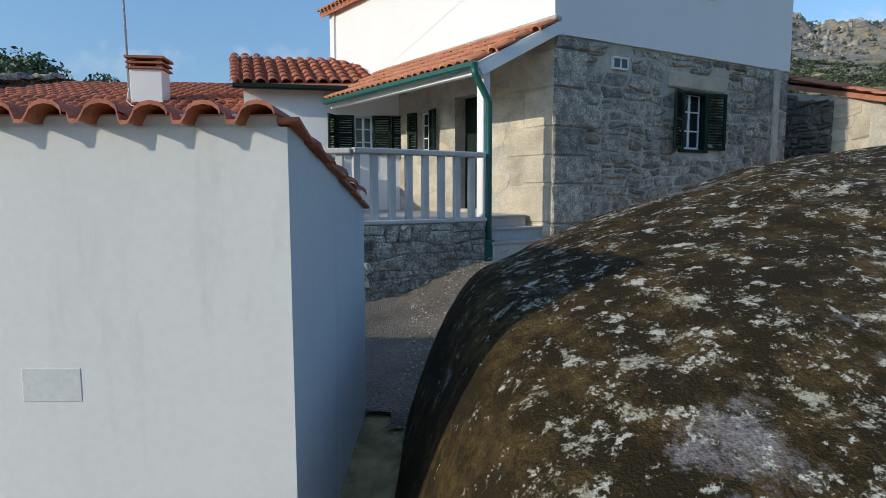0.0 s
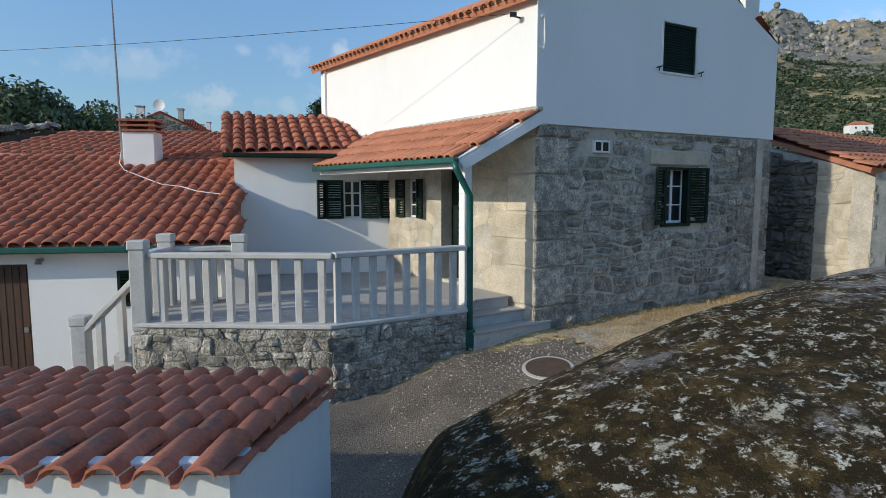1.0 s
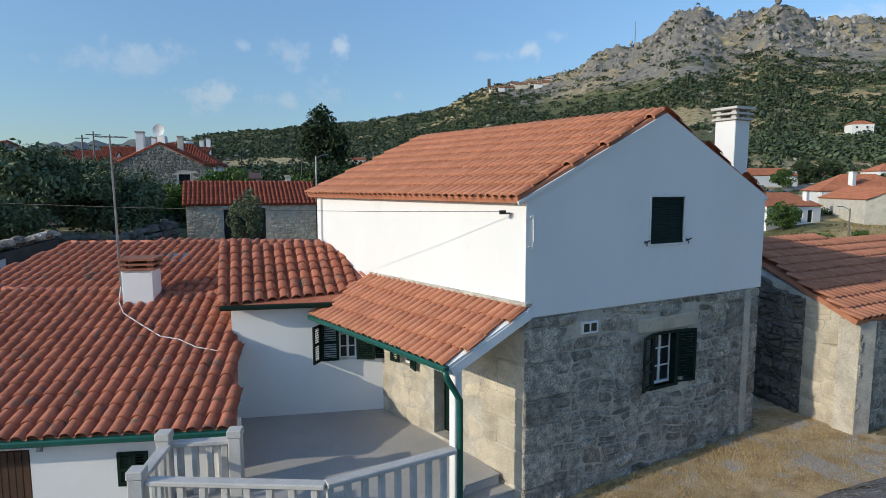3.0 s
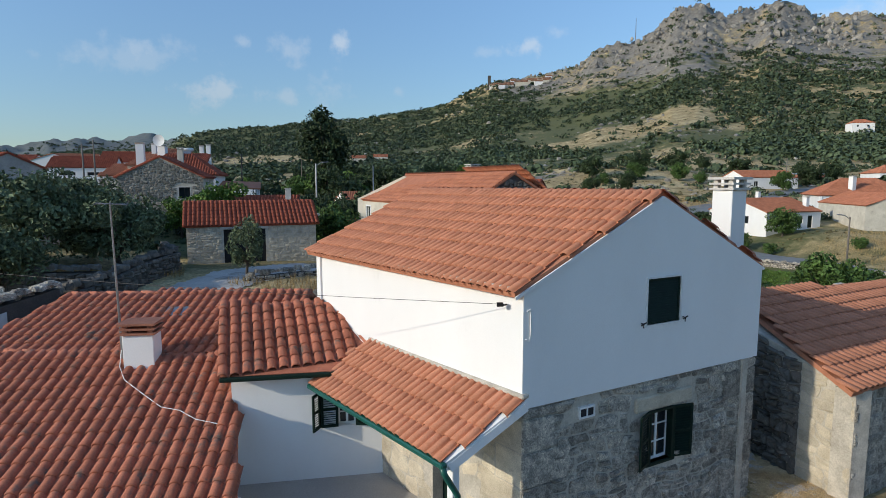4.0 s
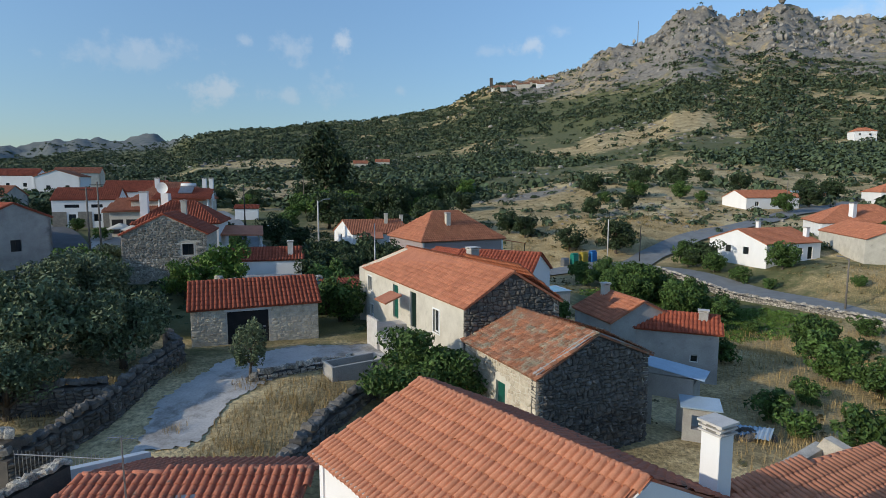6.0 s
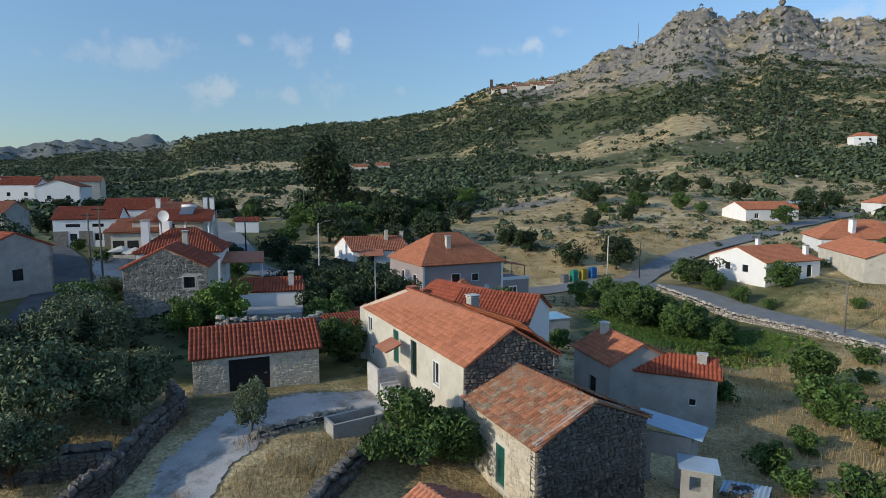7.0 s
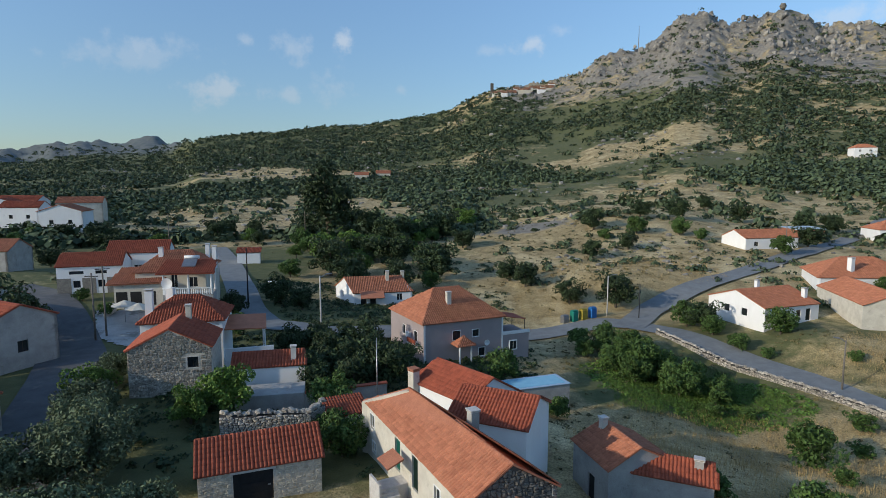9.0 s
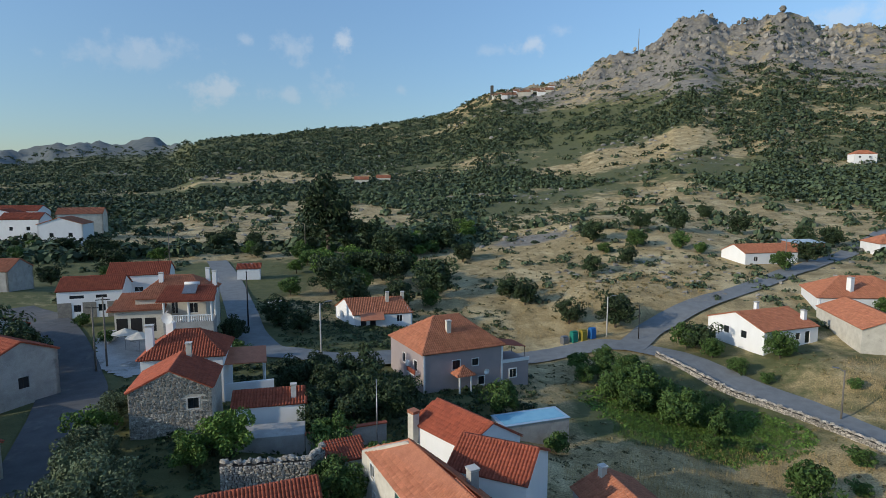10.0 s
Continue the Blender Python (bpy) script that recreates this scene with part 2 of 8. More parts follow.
ASPHALT = mat("old_asphalt", (0.215, 0.225, 0.225), 0.92, second=(0.165, 0.172, 0.172), scale=0.7, fine=25, fine_amount=0.15, bump=0.2, third=(0.21, 0.205, 0.19),
              third_scale=0.5, third_spread=(0.6, 0.75), coords="World")
GRAVEL = mat("trodden_gravel", (0.25, 0.21, 0.165), 0.95, second=(0.13, 0.11, 0.088), scale=1.2, fine=55, fine_amount=0.75, bump=1.0, bump_dist=0.03,
             third=(0.38, 0.32, 0.24), third_scale=1.6, third_spread=(0.60, 0.8), coords="World")
# asphalt copy darkened to paint in the shade over the left street
STREET = mat("shaded_street_asphalt", (0.105, 0.108, 0.112), 0.93, second=(0.075, 0.077, 0.08), scale=0.7, fine=25, fine_amount=0.2, bump=0.2, third=(0.16, 0.155, 0.14),
             third_scale=0.4, third_spread=(0.56, 0.7), coords="World")
BARK = mat("grey_bark", (0.12, 0.095, 0.07), 0.95, second=(0.075, 0.06, 0.045), scale=8, fine=40, fine_amount=0.35, bump=0.6, stretch=(1, 1, 0.3), coords="World")


def leaf_mat(name, base, second, amount=0.35):
    m = island(mat(name, base, 0.65, second=second, scale=0.5, fine=6, fine_amount=0.25, bump=0, coords="World", rand=0.15, spec=0.25), amount)
    return m


OLIVE = leaf_mat("olive_foliage", (0.135, 0.168, 0.088), (0.066, 0.09, 0.043), 0.5)
LEAF = leaf_mat("green_foliage", (0.082, 0.14, 0.034), (0.046, 0.086, 0.02), 0.45)
LEAF_BRIGHT = leaf_mat("bright_foliage", (0.11, 0.18, 0.034), (0.065, 0.12, 0.022), 0.4)
LEAF_DARK = leaf_mat("dark_evergreen_foliage", (0.05, 0.076, 0.03), (0.028, 0.046, 0.019), 0.5)
SCRUB = leaf_mat("hillside_scrub", (0.078, 0.104, 0.050), (0.040, 0.060, 0.031), 0.5)
HEATH = leaf_mat("dry_heath", (0.20, 0.165, 0.075), (0.11, 0.105, 0.045), 0.5)
STRAW = leaf_mat("dry_straw", (0.42, 0.30, 0.13), (0.30, 0.21, 0.09), 0.35)

GLASS = bpy.data.materials.new("window_glass")
GLASS.use_nodes = True
_g = GLASS.node_tree.nodes["Principled BSDF"]
_g.inputs["Base Color"].default_value = (0.02, 0.024, 0.028, 1)
_g.inputs["Roughness"].default_value = 0.06
_g.inputs["Specular IOR Level"].default_value = 0.6
WATER = mat("pool_liner", (0.25, 0.50, 0.62), 0.2, second=(0.2, 0.44, 0.58), scale=1, fine=10, fine_amount=0.05, bump=0.05, coords="World")
BIN_GREEN = mat("green_plastic", (0.02, 0.22, 0.16), 0.5, bump=0, coords="World")
BIN_YELLOW = mat("yellow_plastic", (0.35, 0.27, 0.04), 0.5, bump=0, coords="World")
BIN_BLUE = mat("blue_plastic", (0.03, 0.16, 0.42), 0.5, bump=0, coords="World")


def boulder_material():
    """Granite under brown moss, with pale lichen rosettes and patches."""
    m = mat("mossy_lichened_granite", (0.25, 0.225, 0.215), 0.95, second=(0.16, 0.145, 0.14), scale=3, fine=70, fine_amount=0.45, bump=0.8, bump_dist=0.02, coords="World")
    n, l = m.node_tree.nodes, m.node_tree.links
    b = n["Principled BSDF"]
    col = b.inputs["Base Color"].links[0].from_socket
    geo = n.new("ShaderNodeNewGeometry")

    def layer(col, sc, lo, hi, colour, detail=8.0, rough=0.7, off=0.0, bare=False, flank_shade=False):
        mp = n.new("ShaderNodeMapping")
        mp.inputs["Location"].default_value = (off, off * 0.7, 0)
        t = n.new("ShaderNodeTexNoise")
        t.inputs["Scale"].default_value, t.inputs["Detail"].default_value, t.inputs["Roughness"].default_value = sc, detail, rough
        r = n.new("ShaderNodeMapRange")
        r.inputs["From Min"].default_value, r.inputs["From Max"].default_value = lo, hi
        x = n.new("ShaderNodeMixRGB")
        x.inputs["Color2"].default_value = (*colour, 1)
        l.new(geo.outputs["Position"], mp.inputs["Vector"])
        l.new(mp.outputs["Vector"], t.inputs["Vector"])
        if bare:
            # the moss thins out over the far, trodden end of the rock
            sp = n.new("ShaderNodeSeparateXYZ")
            l.new(geo.outputs["Position"], sp.inputs["Vector"])
            thin = n.new("ShaderNodeMapRange")
            thin.inputs["From Min"].default_value, thin.inputs["From Max"].default_value, thin.inputs["To Max"].default_value = 5.2, 7.8, 0.16
            l.new(sp.outputs["Y"], thin.inputs["Value"])
            less = n.new("ShaderNodeMath")
            less.operation = "SUBTRACT"
            l.new(t.outputs["Fac"], less.inputs[0])
            l.new(thin.outputs["Result"], less.inputs[1])
            l.new(less.outputs["Value"], r.inputs["Value"])
            # and off one worn patch of clean granite
            far = n.new("ShaderNodeVectorMath")
            far.operation = "DISTANCE"
            far.inputs[1].default_value = (0.74, 2.28, 0.06)
            l.new(geo.outputs["Position"], far.inputs[0])
            worn = n.new("ShaderNodeMapRange")
            worn.inputs["From Min"].default_value, worn.inputs["From Max"].default_value, worn.inputs["To Min"].default_value, worn.inputs["To Max"].default_value = 0.06, 0.36, 0.2, 0.0
            l.new(far.outputs["Value"], worn.inputs["Value"])
            off2 = n.new("ShaderNodeMath")
            off2.operation = "SUBTRACT"
            l.new(less.outputs["Value"], off2.inputs[0])
            l.new(worn.outputs["Result"], off2.inputs[1])
            l.new(off2.outputs["Value"], r.inputs["Value"])
        elif flank_shade:
            # pale lichen thinned beside the lane, painting shade into that side's colour
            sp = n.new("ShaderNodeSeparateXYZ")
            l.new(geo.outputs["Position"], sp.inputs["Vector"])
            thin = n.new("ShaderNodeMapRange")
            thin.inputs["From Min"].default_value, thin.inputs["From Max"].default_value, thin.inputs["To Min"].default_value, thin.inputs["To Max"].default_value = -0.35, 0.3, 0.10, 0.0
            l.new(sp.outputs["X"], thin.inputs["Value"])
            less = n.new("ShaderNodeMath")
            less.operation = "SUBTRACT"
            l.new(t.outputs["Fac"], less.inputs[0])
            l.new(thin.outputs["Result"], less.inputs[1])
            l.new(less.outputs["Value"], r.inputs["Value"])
        else:
            l.new(t.outputs["Fac"], r.inputs["Value"])
        l.new(r.outputs["Result"], x.inputs["Fac"])
        l.new(col, x.inputs["Color1"])
        return x.outputs["Color"], r.outputs["Result"]

    col, moss = layer(col, 0.9, 0.37, 0.43, (0.027, 0.019, 0.008), 13.0, 0.8, 3.3, True)
    col, _ = layer(col, 3.1, 0.48, 0.66, (0.125, 0.082, 0.028), 12.0, 0.82, 1.7)
    col, _ = layer(col, 4.0, 0.56, 0.585, (0.42, 0.39, 0.29), 13.0, 0.84, 9.1, flank_shade=True)
    col, _ = layer(col, 9.0, 0.565, 0.59, (0.56, 0.53, 0.44), 10.0, 0.8, 4.4, flank_shade=True)
    col, _ = layer(col, 22.0, 0.55, 0.68, (0.022, 0.017, 0.011), 8.0, 0.78, 7.7)
    l.new(col, b.inputs["Base Color"])
    b.inputs["Specular IOR Level"].default_value = 0.12
    return m


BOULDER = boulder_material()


# ---- building helpers ----
class Mesh:
    """Gathers vertices and faces for one mesh."""

    def __init__(self):
        self.v, self.f = [], []

    def add(self, verts, faces):
        k = len(self.v)
        self.v += [tuple(p) for p in verts]
        self.f += [tuple(i + k for i in f) for f in faces]
        return self

    def quad(self, a, b, c, d):
        return self.add((a, b, c, d), ((0, 1, 2, 3),))

    def box(self, x0, y0, z0, x1, y1, z1, m=None):
        p = [Vector((x, y, z)) for z in (z0, z1) for x, y in ((x0, y0), (x1, y0), (x1, y1), (x0, y1))]
        if m is not None:
            p = [m @ q for q in p]
        return self.add(p, ((3, 2, 1, 0), (4, 5, 6, 7), (0, 1, 5, 4), (1, 2, 6, 5), (2, 3, 7, 6), (3, 0, 4, 7)))

    def beam(self, a, b, w, h, up=(0, 0, 1)):
        """A bar of section w x h from a to b."""
        a, b = Vector(a), Vector(b)
        d = (b - a).normalized()
        s = d.cross(Vector(up))
        s = s.normalized() if s.length > 1e-4 else Vector((1, 0, 0))
        u = s.cross(d).normalized()
        p = [q + s * i * w / 2 + u * j * h / 2 for q in (a, b) for i, j in ((-1, -1), (1, -1), (1, 1), (-1, 1))]
        return self.add(p, ((0, 1, 2, 3), (7, 6, 5, 4), (0, 4, 5, 1), (1, 5, 6, 2), (2, 6, 7, 3), (3, 7, 4, 0)))

    def tube(self, pts, radii, n=8, cap=True):
        pts = [Vector(p) for p in pts]
        if not isinstance(radii, (list, tuple)):
            radii = [radii] * len(pts)
        k = len(self.v)
        for i, p in enumerate(pts):
            d = (pts[min(i + 1, len(pts) - 1)] - pts[max(i - 1, 0)]).normalized()
            s = d.cross(Vector((0.12, 0.31, 0.94)))
            s = s.normalized() if s.length > 1e-3 else Vector((1, 0, 0))
            u = d.cross(s)
            for j in range(n):
                a = math.tau * j / n
                self.v.append(tuple(p + (s * math.cos(a) + u * math.sin(a)) * radii[i]))
        for i in range(len(pts) - 1):
            for j in range(n):
                a, b = k + i * n + j, k + i * n + (j + 1) % n
                self.f.append((a, b, b + n, a + n))
        if cap:
            self.f.append(tuple(k + j for j in reversed(range(n))))
            self.f.append(tuple(k + (len(pts) - 1) * n + j for j in range(n)))
        return self

    def prism(self, poly, z0, z1):
        n = len(poly)
        z0 = z0 if isinstance(z0, (list, tuple)) else [z0] * n
        z1 = z1 if isinstance(z1, (list, tuple)) else [z1] * n
        v = [(x, y, z) for (x, y), z in zip(poly, z0)] + [(x, y, z) for (x, y), z in zip(poly, z1)]
        f = [tuple(reversed(range(n))), tuple(range(n, 2 * n))] + [(i, (i + 1) % n, n + (i + 1) % n, n + i) for i in range(n)]
        return self.add(v, f)

    def slab(self, pts, thick):
        """A plate of the given thickness under the polygon pts (counter-clockwise from above)."""
        pts = [Vector(p) for p in pts]
        nrm = (pts[1] - pts[0]).cross(pts[2] - pts[0]).normalized()
        if nrm.z < 0:
            pts, nrm = pts[::-1], -nrm
        n = len(pts)
        low = [p - nrm * thick for p in pts]
        return self.add(low + pts, [tuple(reversed(range(n))), tuple(range(n, 2 * n))] + [(i, (i + 1) % n, n + (i + 1) % n, n + i) for i in range(n)])

    def data(self, name, material, smooth=False):
        me = bpy.data.meshes.new(name)
        me.from_pydata(self.v, [], self.f)
        me.materials.append(material)
        if smooth:
            me.polygons.foreach_set("use_smooth", [True] * len(me.polygons))
        me.update()
        return me


def part(name, m, material, parent=None, label="", smooth=False, bevel=0.0):
    """Links a Mesh as one object, under parent if given."""
    ob = new(name, m.data(name, material, smooth) if isinstance(m, Mesh) else m)
    if parent is not None:
        ob.parent = parent
        ob.matrix_parent_inverse = Matrix.Translation(-parent.matrix_basis.translation)
    if label:
        ob["label"] = label
    if bevel:
        b = ob.modifiers.new("edge", "BEVEL")
        b.width, b.segments, b.limit_method = bevel, 1, "ANGLE"
    return ob


def thing(name, at, label, category, group="", kind=""):
    """An Empty at a thing's base; its parts are given in world coordinates."""
    ob = new(name)
    ob.empty_display_size = 0.2
    ob.matrix_basis = Matrix.Translation(at)
    return tagged(ob, label, category, group, kind)


def lerp(a, b, t):
    return Vector(a) * (1 - t) + Vector(b) * t


class Face:
    """A vertical wall plane: p0 to p1, seen from outside with p0 on the left."""

    def __init__(self, p0, p1):
        self.p0, self.p1 = Vector((*p0, 0)), Vector((*p1, 0))
        self.d = (self.p1 - self.p0)
        self.len = self.d.length
        self.d = self.d.normalized()
        self.n = Vector((self.d.y, -self.d.x, 0))

    def at(self, u, z, out=0.0):
        return self.p0 + self.d * u + self.n * out + Vector((0, 0, z))

    def box(self, m, u0, z0, u1, z1, o0, o1):
        p = [self.at(u, z, o) for z in (z0, z1) for u, o in ((u0, o1), (u1, o1), (u1, o0), (u0, o0))]
        return m.add(p, ((3, 2, 1, 0), (4, 5, 6, 7), (0, 1, 5, 4), (1, 2, 6, 5), (2, 3, 7, 6), (3, 0, 4, 7)))


def wall_mesh(face, z0, z1, openings=(), thick=0.35, top=None):
    """A wall with real openings (u0, z0, u1, z1); top: an optional gable polygon (u, z) set on it."""
    m = Mesh()
    us = sorted({0.0, face.len, *[o[0] for o in openings], *[o[2] for o in openings]})
    zs = sorted({z0, z1, *[o[1] for o in openings], *[o[3] for o in openings]})

    def open_at(i, j):
        if not (0 <= i < len(us) - 1 and 0 <= j < len(zs) - 1):
            return True
        u, z = (us[i] + us[i + 1]) / 2, (zs[j] + zs[j + 1]) / 2
        return any(o[0] < u < o[2] and o[1] < z < o[3] for o in openings)

    for i in range(len(us) - 1):
        for j in range(len(zs) - 1):
            if open_at(i, j):
                continue
            a, b, c, d = us[i], us[i + 1], zs[j], zs[j + 1]
            A = face.at
            m.quad(A(a, c), A(b, c), A(b, d), A(a, d))
            m.quad(A(b, c, -thick), A(a, c, -thick), A(a, d, -thick), A(b, d, -thick))
            if open_at(i - 1, j):
                m.quad(A(a, c, -thick), A(a, c), A(a, d), A(a, d, -thick))
            if open_at(i + 1, j):
                m.quad(A(b, c), A(b, c, -thick), A(b, d, -thick), A(b, d))
            if open_at(i, j - 1):
                m.quad(A(a, c, -thick), A(b, c, -thick), A(b, c), A(a, c))
            if open_at(i, j + 1):
                m.quad(A(a, d), A(b, d), A(b, d, -thick), A(a, d, -thick))
    if top:
        n = len(top)
        v = [face.at(u, z) for u, z in top] + [face.at(u, z, -thick) for u, z in top]
        m.add(v, [tuple(range(n)), tuple(reversed(range(n, 2 * n)))] + [((i + 1) % n, i, n + i, n + (i + 1) % n) for i in range(n)])
    return m


# ---- roof tiles ----
def tile_mesh(name, w, length, material, detail=5):
    """One curved clay tile: a barrel beside a shallow channel, laid along +y up the slope, thick at its lower lip."""
    m = Mesh()
    prof = []
    for i in range(detail + 1):
        a = math.pi * i / detail
        prof.append((-w * 0.385 * math.cos(a) - w * 0.08, 0.004 + w * 0.29 * math.sin(a)))
    prof += [(w * 0.34, -0.024), (w * 0.49, -0.024), (w * 0.545, 0.004)]
    n = len(prof)
    over = length * 1.13
    low = [(x, 0.0, z + 0.036) for x, z in prof]
    mid_x = -w * 0.08
    high = [(mid_x + (x - mid_x) * 0.88, over, z * 0.84 + 0.002) if i <= detail else (x, over, z + 0.003) for i, (x, z) in enumerate(prof)]
    lip = [(x, 0.0, z + 0.006) for x, z in prof]
    if detail > 4:
        m.add(high + [(x, y, z - 0.015) for x, y, z in high], [(i, i + 1, n + i + 1, n + i) for i in range(n - 1)])
    m.add(low + high + lip, [(i, i + 1, n + i + 1, n + i) for i in range(n - 1)] + [(2 * n + i, 2 * n + i + 1, i + 1, i) for i in range(n - 1)])
    return m.data(name, material, True)


def slope_frame(a, b, c):
    """Axes of a roof slope: a, b along the eave, c a point of the top."""
    a, b, c = Vector(a), Vector(b), Vector(c)
    e = (b - a).normalized()
    nrm = e.cross(c - a).normalized()
    if nrm.z < 0:
        nrm = -nrm
    s = nrm.cross(e)
    if s.dot(c - a) < 0:
        s = -s
        e = -e
    return e, s, nrm


def inside(p, poly):
    r, j = False, len(poly) - 1
    for i in range(len(poly)):
        (xi, yi), (xj, yj) = poly[i], poly[j]
        if (yi > p[1]) != (yj > p[1]) and p[0] < (xj - xi) * (p[1] - yi) / (yj - yi) + xi:
            r = not r
        j = i
    return r


def lay_tiles(quad, material, parent, w=0.235, length=0.33, single=300, ref=None, seed=1, rough=0.006, far_material=None, joined_name="roof_tiling"):
    """Covers the slope quad (eave a, eave b, top b, top a) with tiles: those nearest to ref singly, the others joined."""
    quad = [Vector(p) for p in quad]
    e, s, nrm = slope_frame(quad[0], quad[1], quad[2])
    rng = random.Random(seed)
    o = quad[0] if (quad[1] - quad[0]).dot(e) > 0 else quad[1]
    poly = [((p - o).dot(e), (p - o).dot(s)) for p in quad]
    umin, umax = min(p[0] for p in poly), max(p[0] for p in poly)
    vmax = max(p[1] for p in poly)
    basis = Matrix((e, s, nrm)).transposed().to_4x4()
    mats = []
    nu, nv = int((umax - umin) / w) + 1, max(1, round(vmax / length))
    length = (vmax + 0.07) / (nv + 0.13)
    for i in range(nu):
        for j in range(nv):
            u, v = umin + (i + 0.5) * w, j * length - 0.05
            if not inside((u, v + length * 0.5), poly):
                continue
            p = o + e * (u + rng.uniform(-rough, rough)) + s * (v + rng.uniform(-rough, rough) * 2) + nrm * (0.012 + rng.uniform(0, rough))
            mats.append(Matrix.Translation(p) @ basis @ Matrix.Rotation(rng.uniform(-1, 1) * rough * 3, 4, "Z"))
    if ref is not None:
        mats.sort(key=lambda q: (q.translation - Vector(ref)).length)
    else:
        single = 0
    me = tile_mesh("roof_tile", w, length, material, 3 if ref is None else 6)
    base = parent.matrix_basis.translation
    for q in mats[:single]:
        ob = new("roof_tile", me)
        ob.parent = parent
        ob.matrix_basis = Matrix.Translation(-base) @ q
    rest = mats[single:]
    if rest:
        tv = np.array([v.co for v in me.vertices])
        tf = [tuple(p.vertices) for p in me.polygons]
        vs, fs = [], []
        for k, q in enumerate(rest):
            a = np.array(q)
            vs.append(tv @ a[:3, :3].T + a[:3, 3])
            fs += [tuple(i + k * len(tv) for i in f) for f in tf]
        md = bpy.data.meshes.new(joined_name)
        md.from_pydata(np.concatenate(vs).tolist(), [], fs)
        md.materials.append(far_material or material)
        md.polygons.foreach_set("use_smooth", [True] * len(md.polygons))
        tagged(part(joined_name, md, material, parent), kind="stuff")


PATCH = mat("grey_limewash_repair", (0.63, 0.635, 0.63), 0.92, second=(0.58, 0.585, 0.58), scale=6, fine=45, fine_amount=0.07, coords="World")


def ridge_caps(a, b, material, parent, length=0.36, r=0.105):
    """Half-round cap tiles along a ridge or hip, each a piece."""
    a, b = Vector(a), Vector(b)
    n = max(1, round((b - a).length / length))
    d = (b - a).normalized()
    s = d.cross(Vector((0, 0, 1))).normalized()
    u = s.cross(d)
    m = Mesh()
    k = 6
    for y, rr in ((0.0, r), ((b - a).length / n * 1.08, r * 0.86)):
        m.v += [(rr * math.cos(math.pi * i / k), y, rr * math.sin(math.pi * i / k)) for i in range(k + 1)]
    m.f += [(i + 1, i, k + 1 + i, k + 2 + i) for i in range(k)]
    m.f += [tuple(range(k + 1)), tuple(reversed(range(k + 1, 2 * k + 2)))]
    me = m.data("ridge_tile", material, True)
    basis = Matrix((s, d, u)).transposed().to_4x4()
    base = parent.matrix_basis.translation
    for i in range(n):
        ob = new("ridge_tile", me)
        ob.parent = parent
        ob.matrix_basis = Matrix.Translation(-base) @ Matrix.Translation(lerp(a, b, i / n) - Vector((0, 0, 0.03))) @ basis


# ---- stones ----
def stone_shapes(name, material, count=6, seed=3, puff=0.16):
    """Irregular rounded blocks, one unit across, sharing one look."""
    rng = random.Random(seed)
    out = []
    for c in range(count):
        m = Mesh()
        ring = []
        k = 8
        for i in range(k):
            a = math.tau * i / k
            x, z = math.cos(a), math.sin(a)
            sc = 0.5 / max(abs(x), abs(z)) * (rng.uniform(0.78, 0.98) if i % 2 else rng.uniform(0.9, 1.04))
            ring.append((x * sc, z * sc))
        v = [(x, 0.0, z) for x, z in ring]
        v += [(x * 0.97, -0.70 + rng.uniform(-0.12, 0.12), z * 0.97) for x, z in ring]
        v += [(x * 0.78 + rng.uniform(-0.05, 0.05), -0.95 + rng.uniform(-puff, puff), z * 0.78 + rng.uniform(-0.05, 0.05)) for x, z in ring]
        v += [(rng.uniform(-0.1, 0.1), -1.0 + rng.uniform(-puff, puff), rng.uniform(-0.1, 0.1))]
        f = []
        for r in range(2):
            f += [(r * k + i, r * k + (i + 1) % k, (r + 1) * k + (i + 1) % k, (r + 1) * k + i) for i in range(k)]
        f += [(2 * k + i, 2 * k + (i + 1) % k, 3 * k) for i in range(k)]
        f = [tuple(reversed(q)) for q in f]
        m.add(v, f)
        out.append(m.data(name, material, False))
    return out


def stone_piece(face, pts, depth, rng):
    """A rough, domed stone of the outline pts (u, z) on a wall face, standing proud by depth."""
    n = len(pts)
    cu, cz = sum(p[0] for p in pts) / n, sum(p[1] for p in pts) / n
    m = Mesh()
    m.v += [tuple(face.at(u, z, -0.015)) for u, z in pts]
    tilt_u, tilt_z = rng.uniform(-0.35, 0.35), rng.uniform(-0.35, 0.35)
    size = max(abs(u - cu) for u, z in pts) + 1e-4
    k = rng.uniform(0.5, 0.8)

    def out(u, z, share):
        return depth * max(0.15, share + (tilt_u * (u - cu) + tilt_z * (z - cz)) / size)

    m.v += [tuple(face.at(cu + (u - cu) * 0.97, cz + (z - cz) * 0.97, out(u, z, rng.uniform(0.3, 0.75)))) for u, z in pts]
    m.v += [tuple(face.at(cu + (u - cu) * k * rng.uniform(0.8, 1.1), cz + (z - cz) * k * rng.uniform(0.8, 1.1), out(u, z, rng.uniform(0.75, 1.25)))) for u, z in pts]
    m.v.append(tuple(face.at(cu, cz, depth * rng.uniform(0.9, 1.3))))
    for r in range(2):
        m.f += [(r * n + i, r * n + (i + 1) % n, (r + 1) * n + (i + 1) % n, (r + 1) * n + i) for i in range(n)]
    m.f += [(2 * n + i, 2 * n + (i + 1) % n, 3 * n) for i in range(n)]
    return m


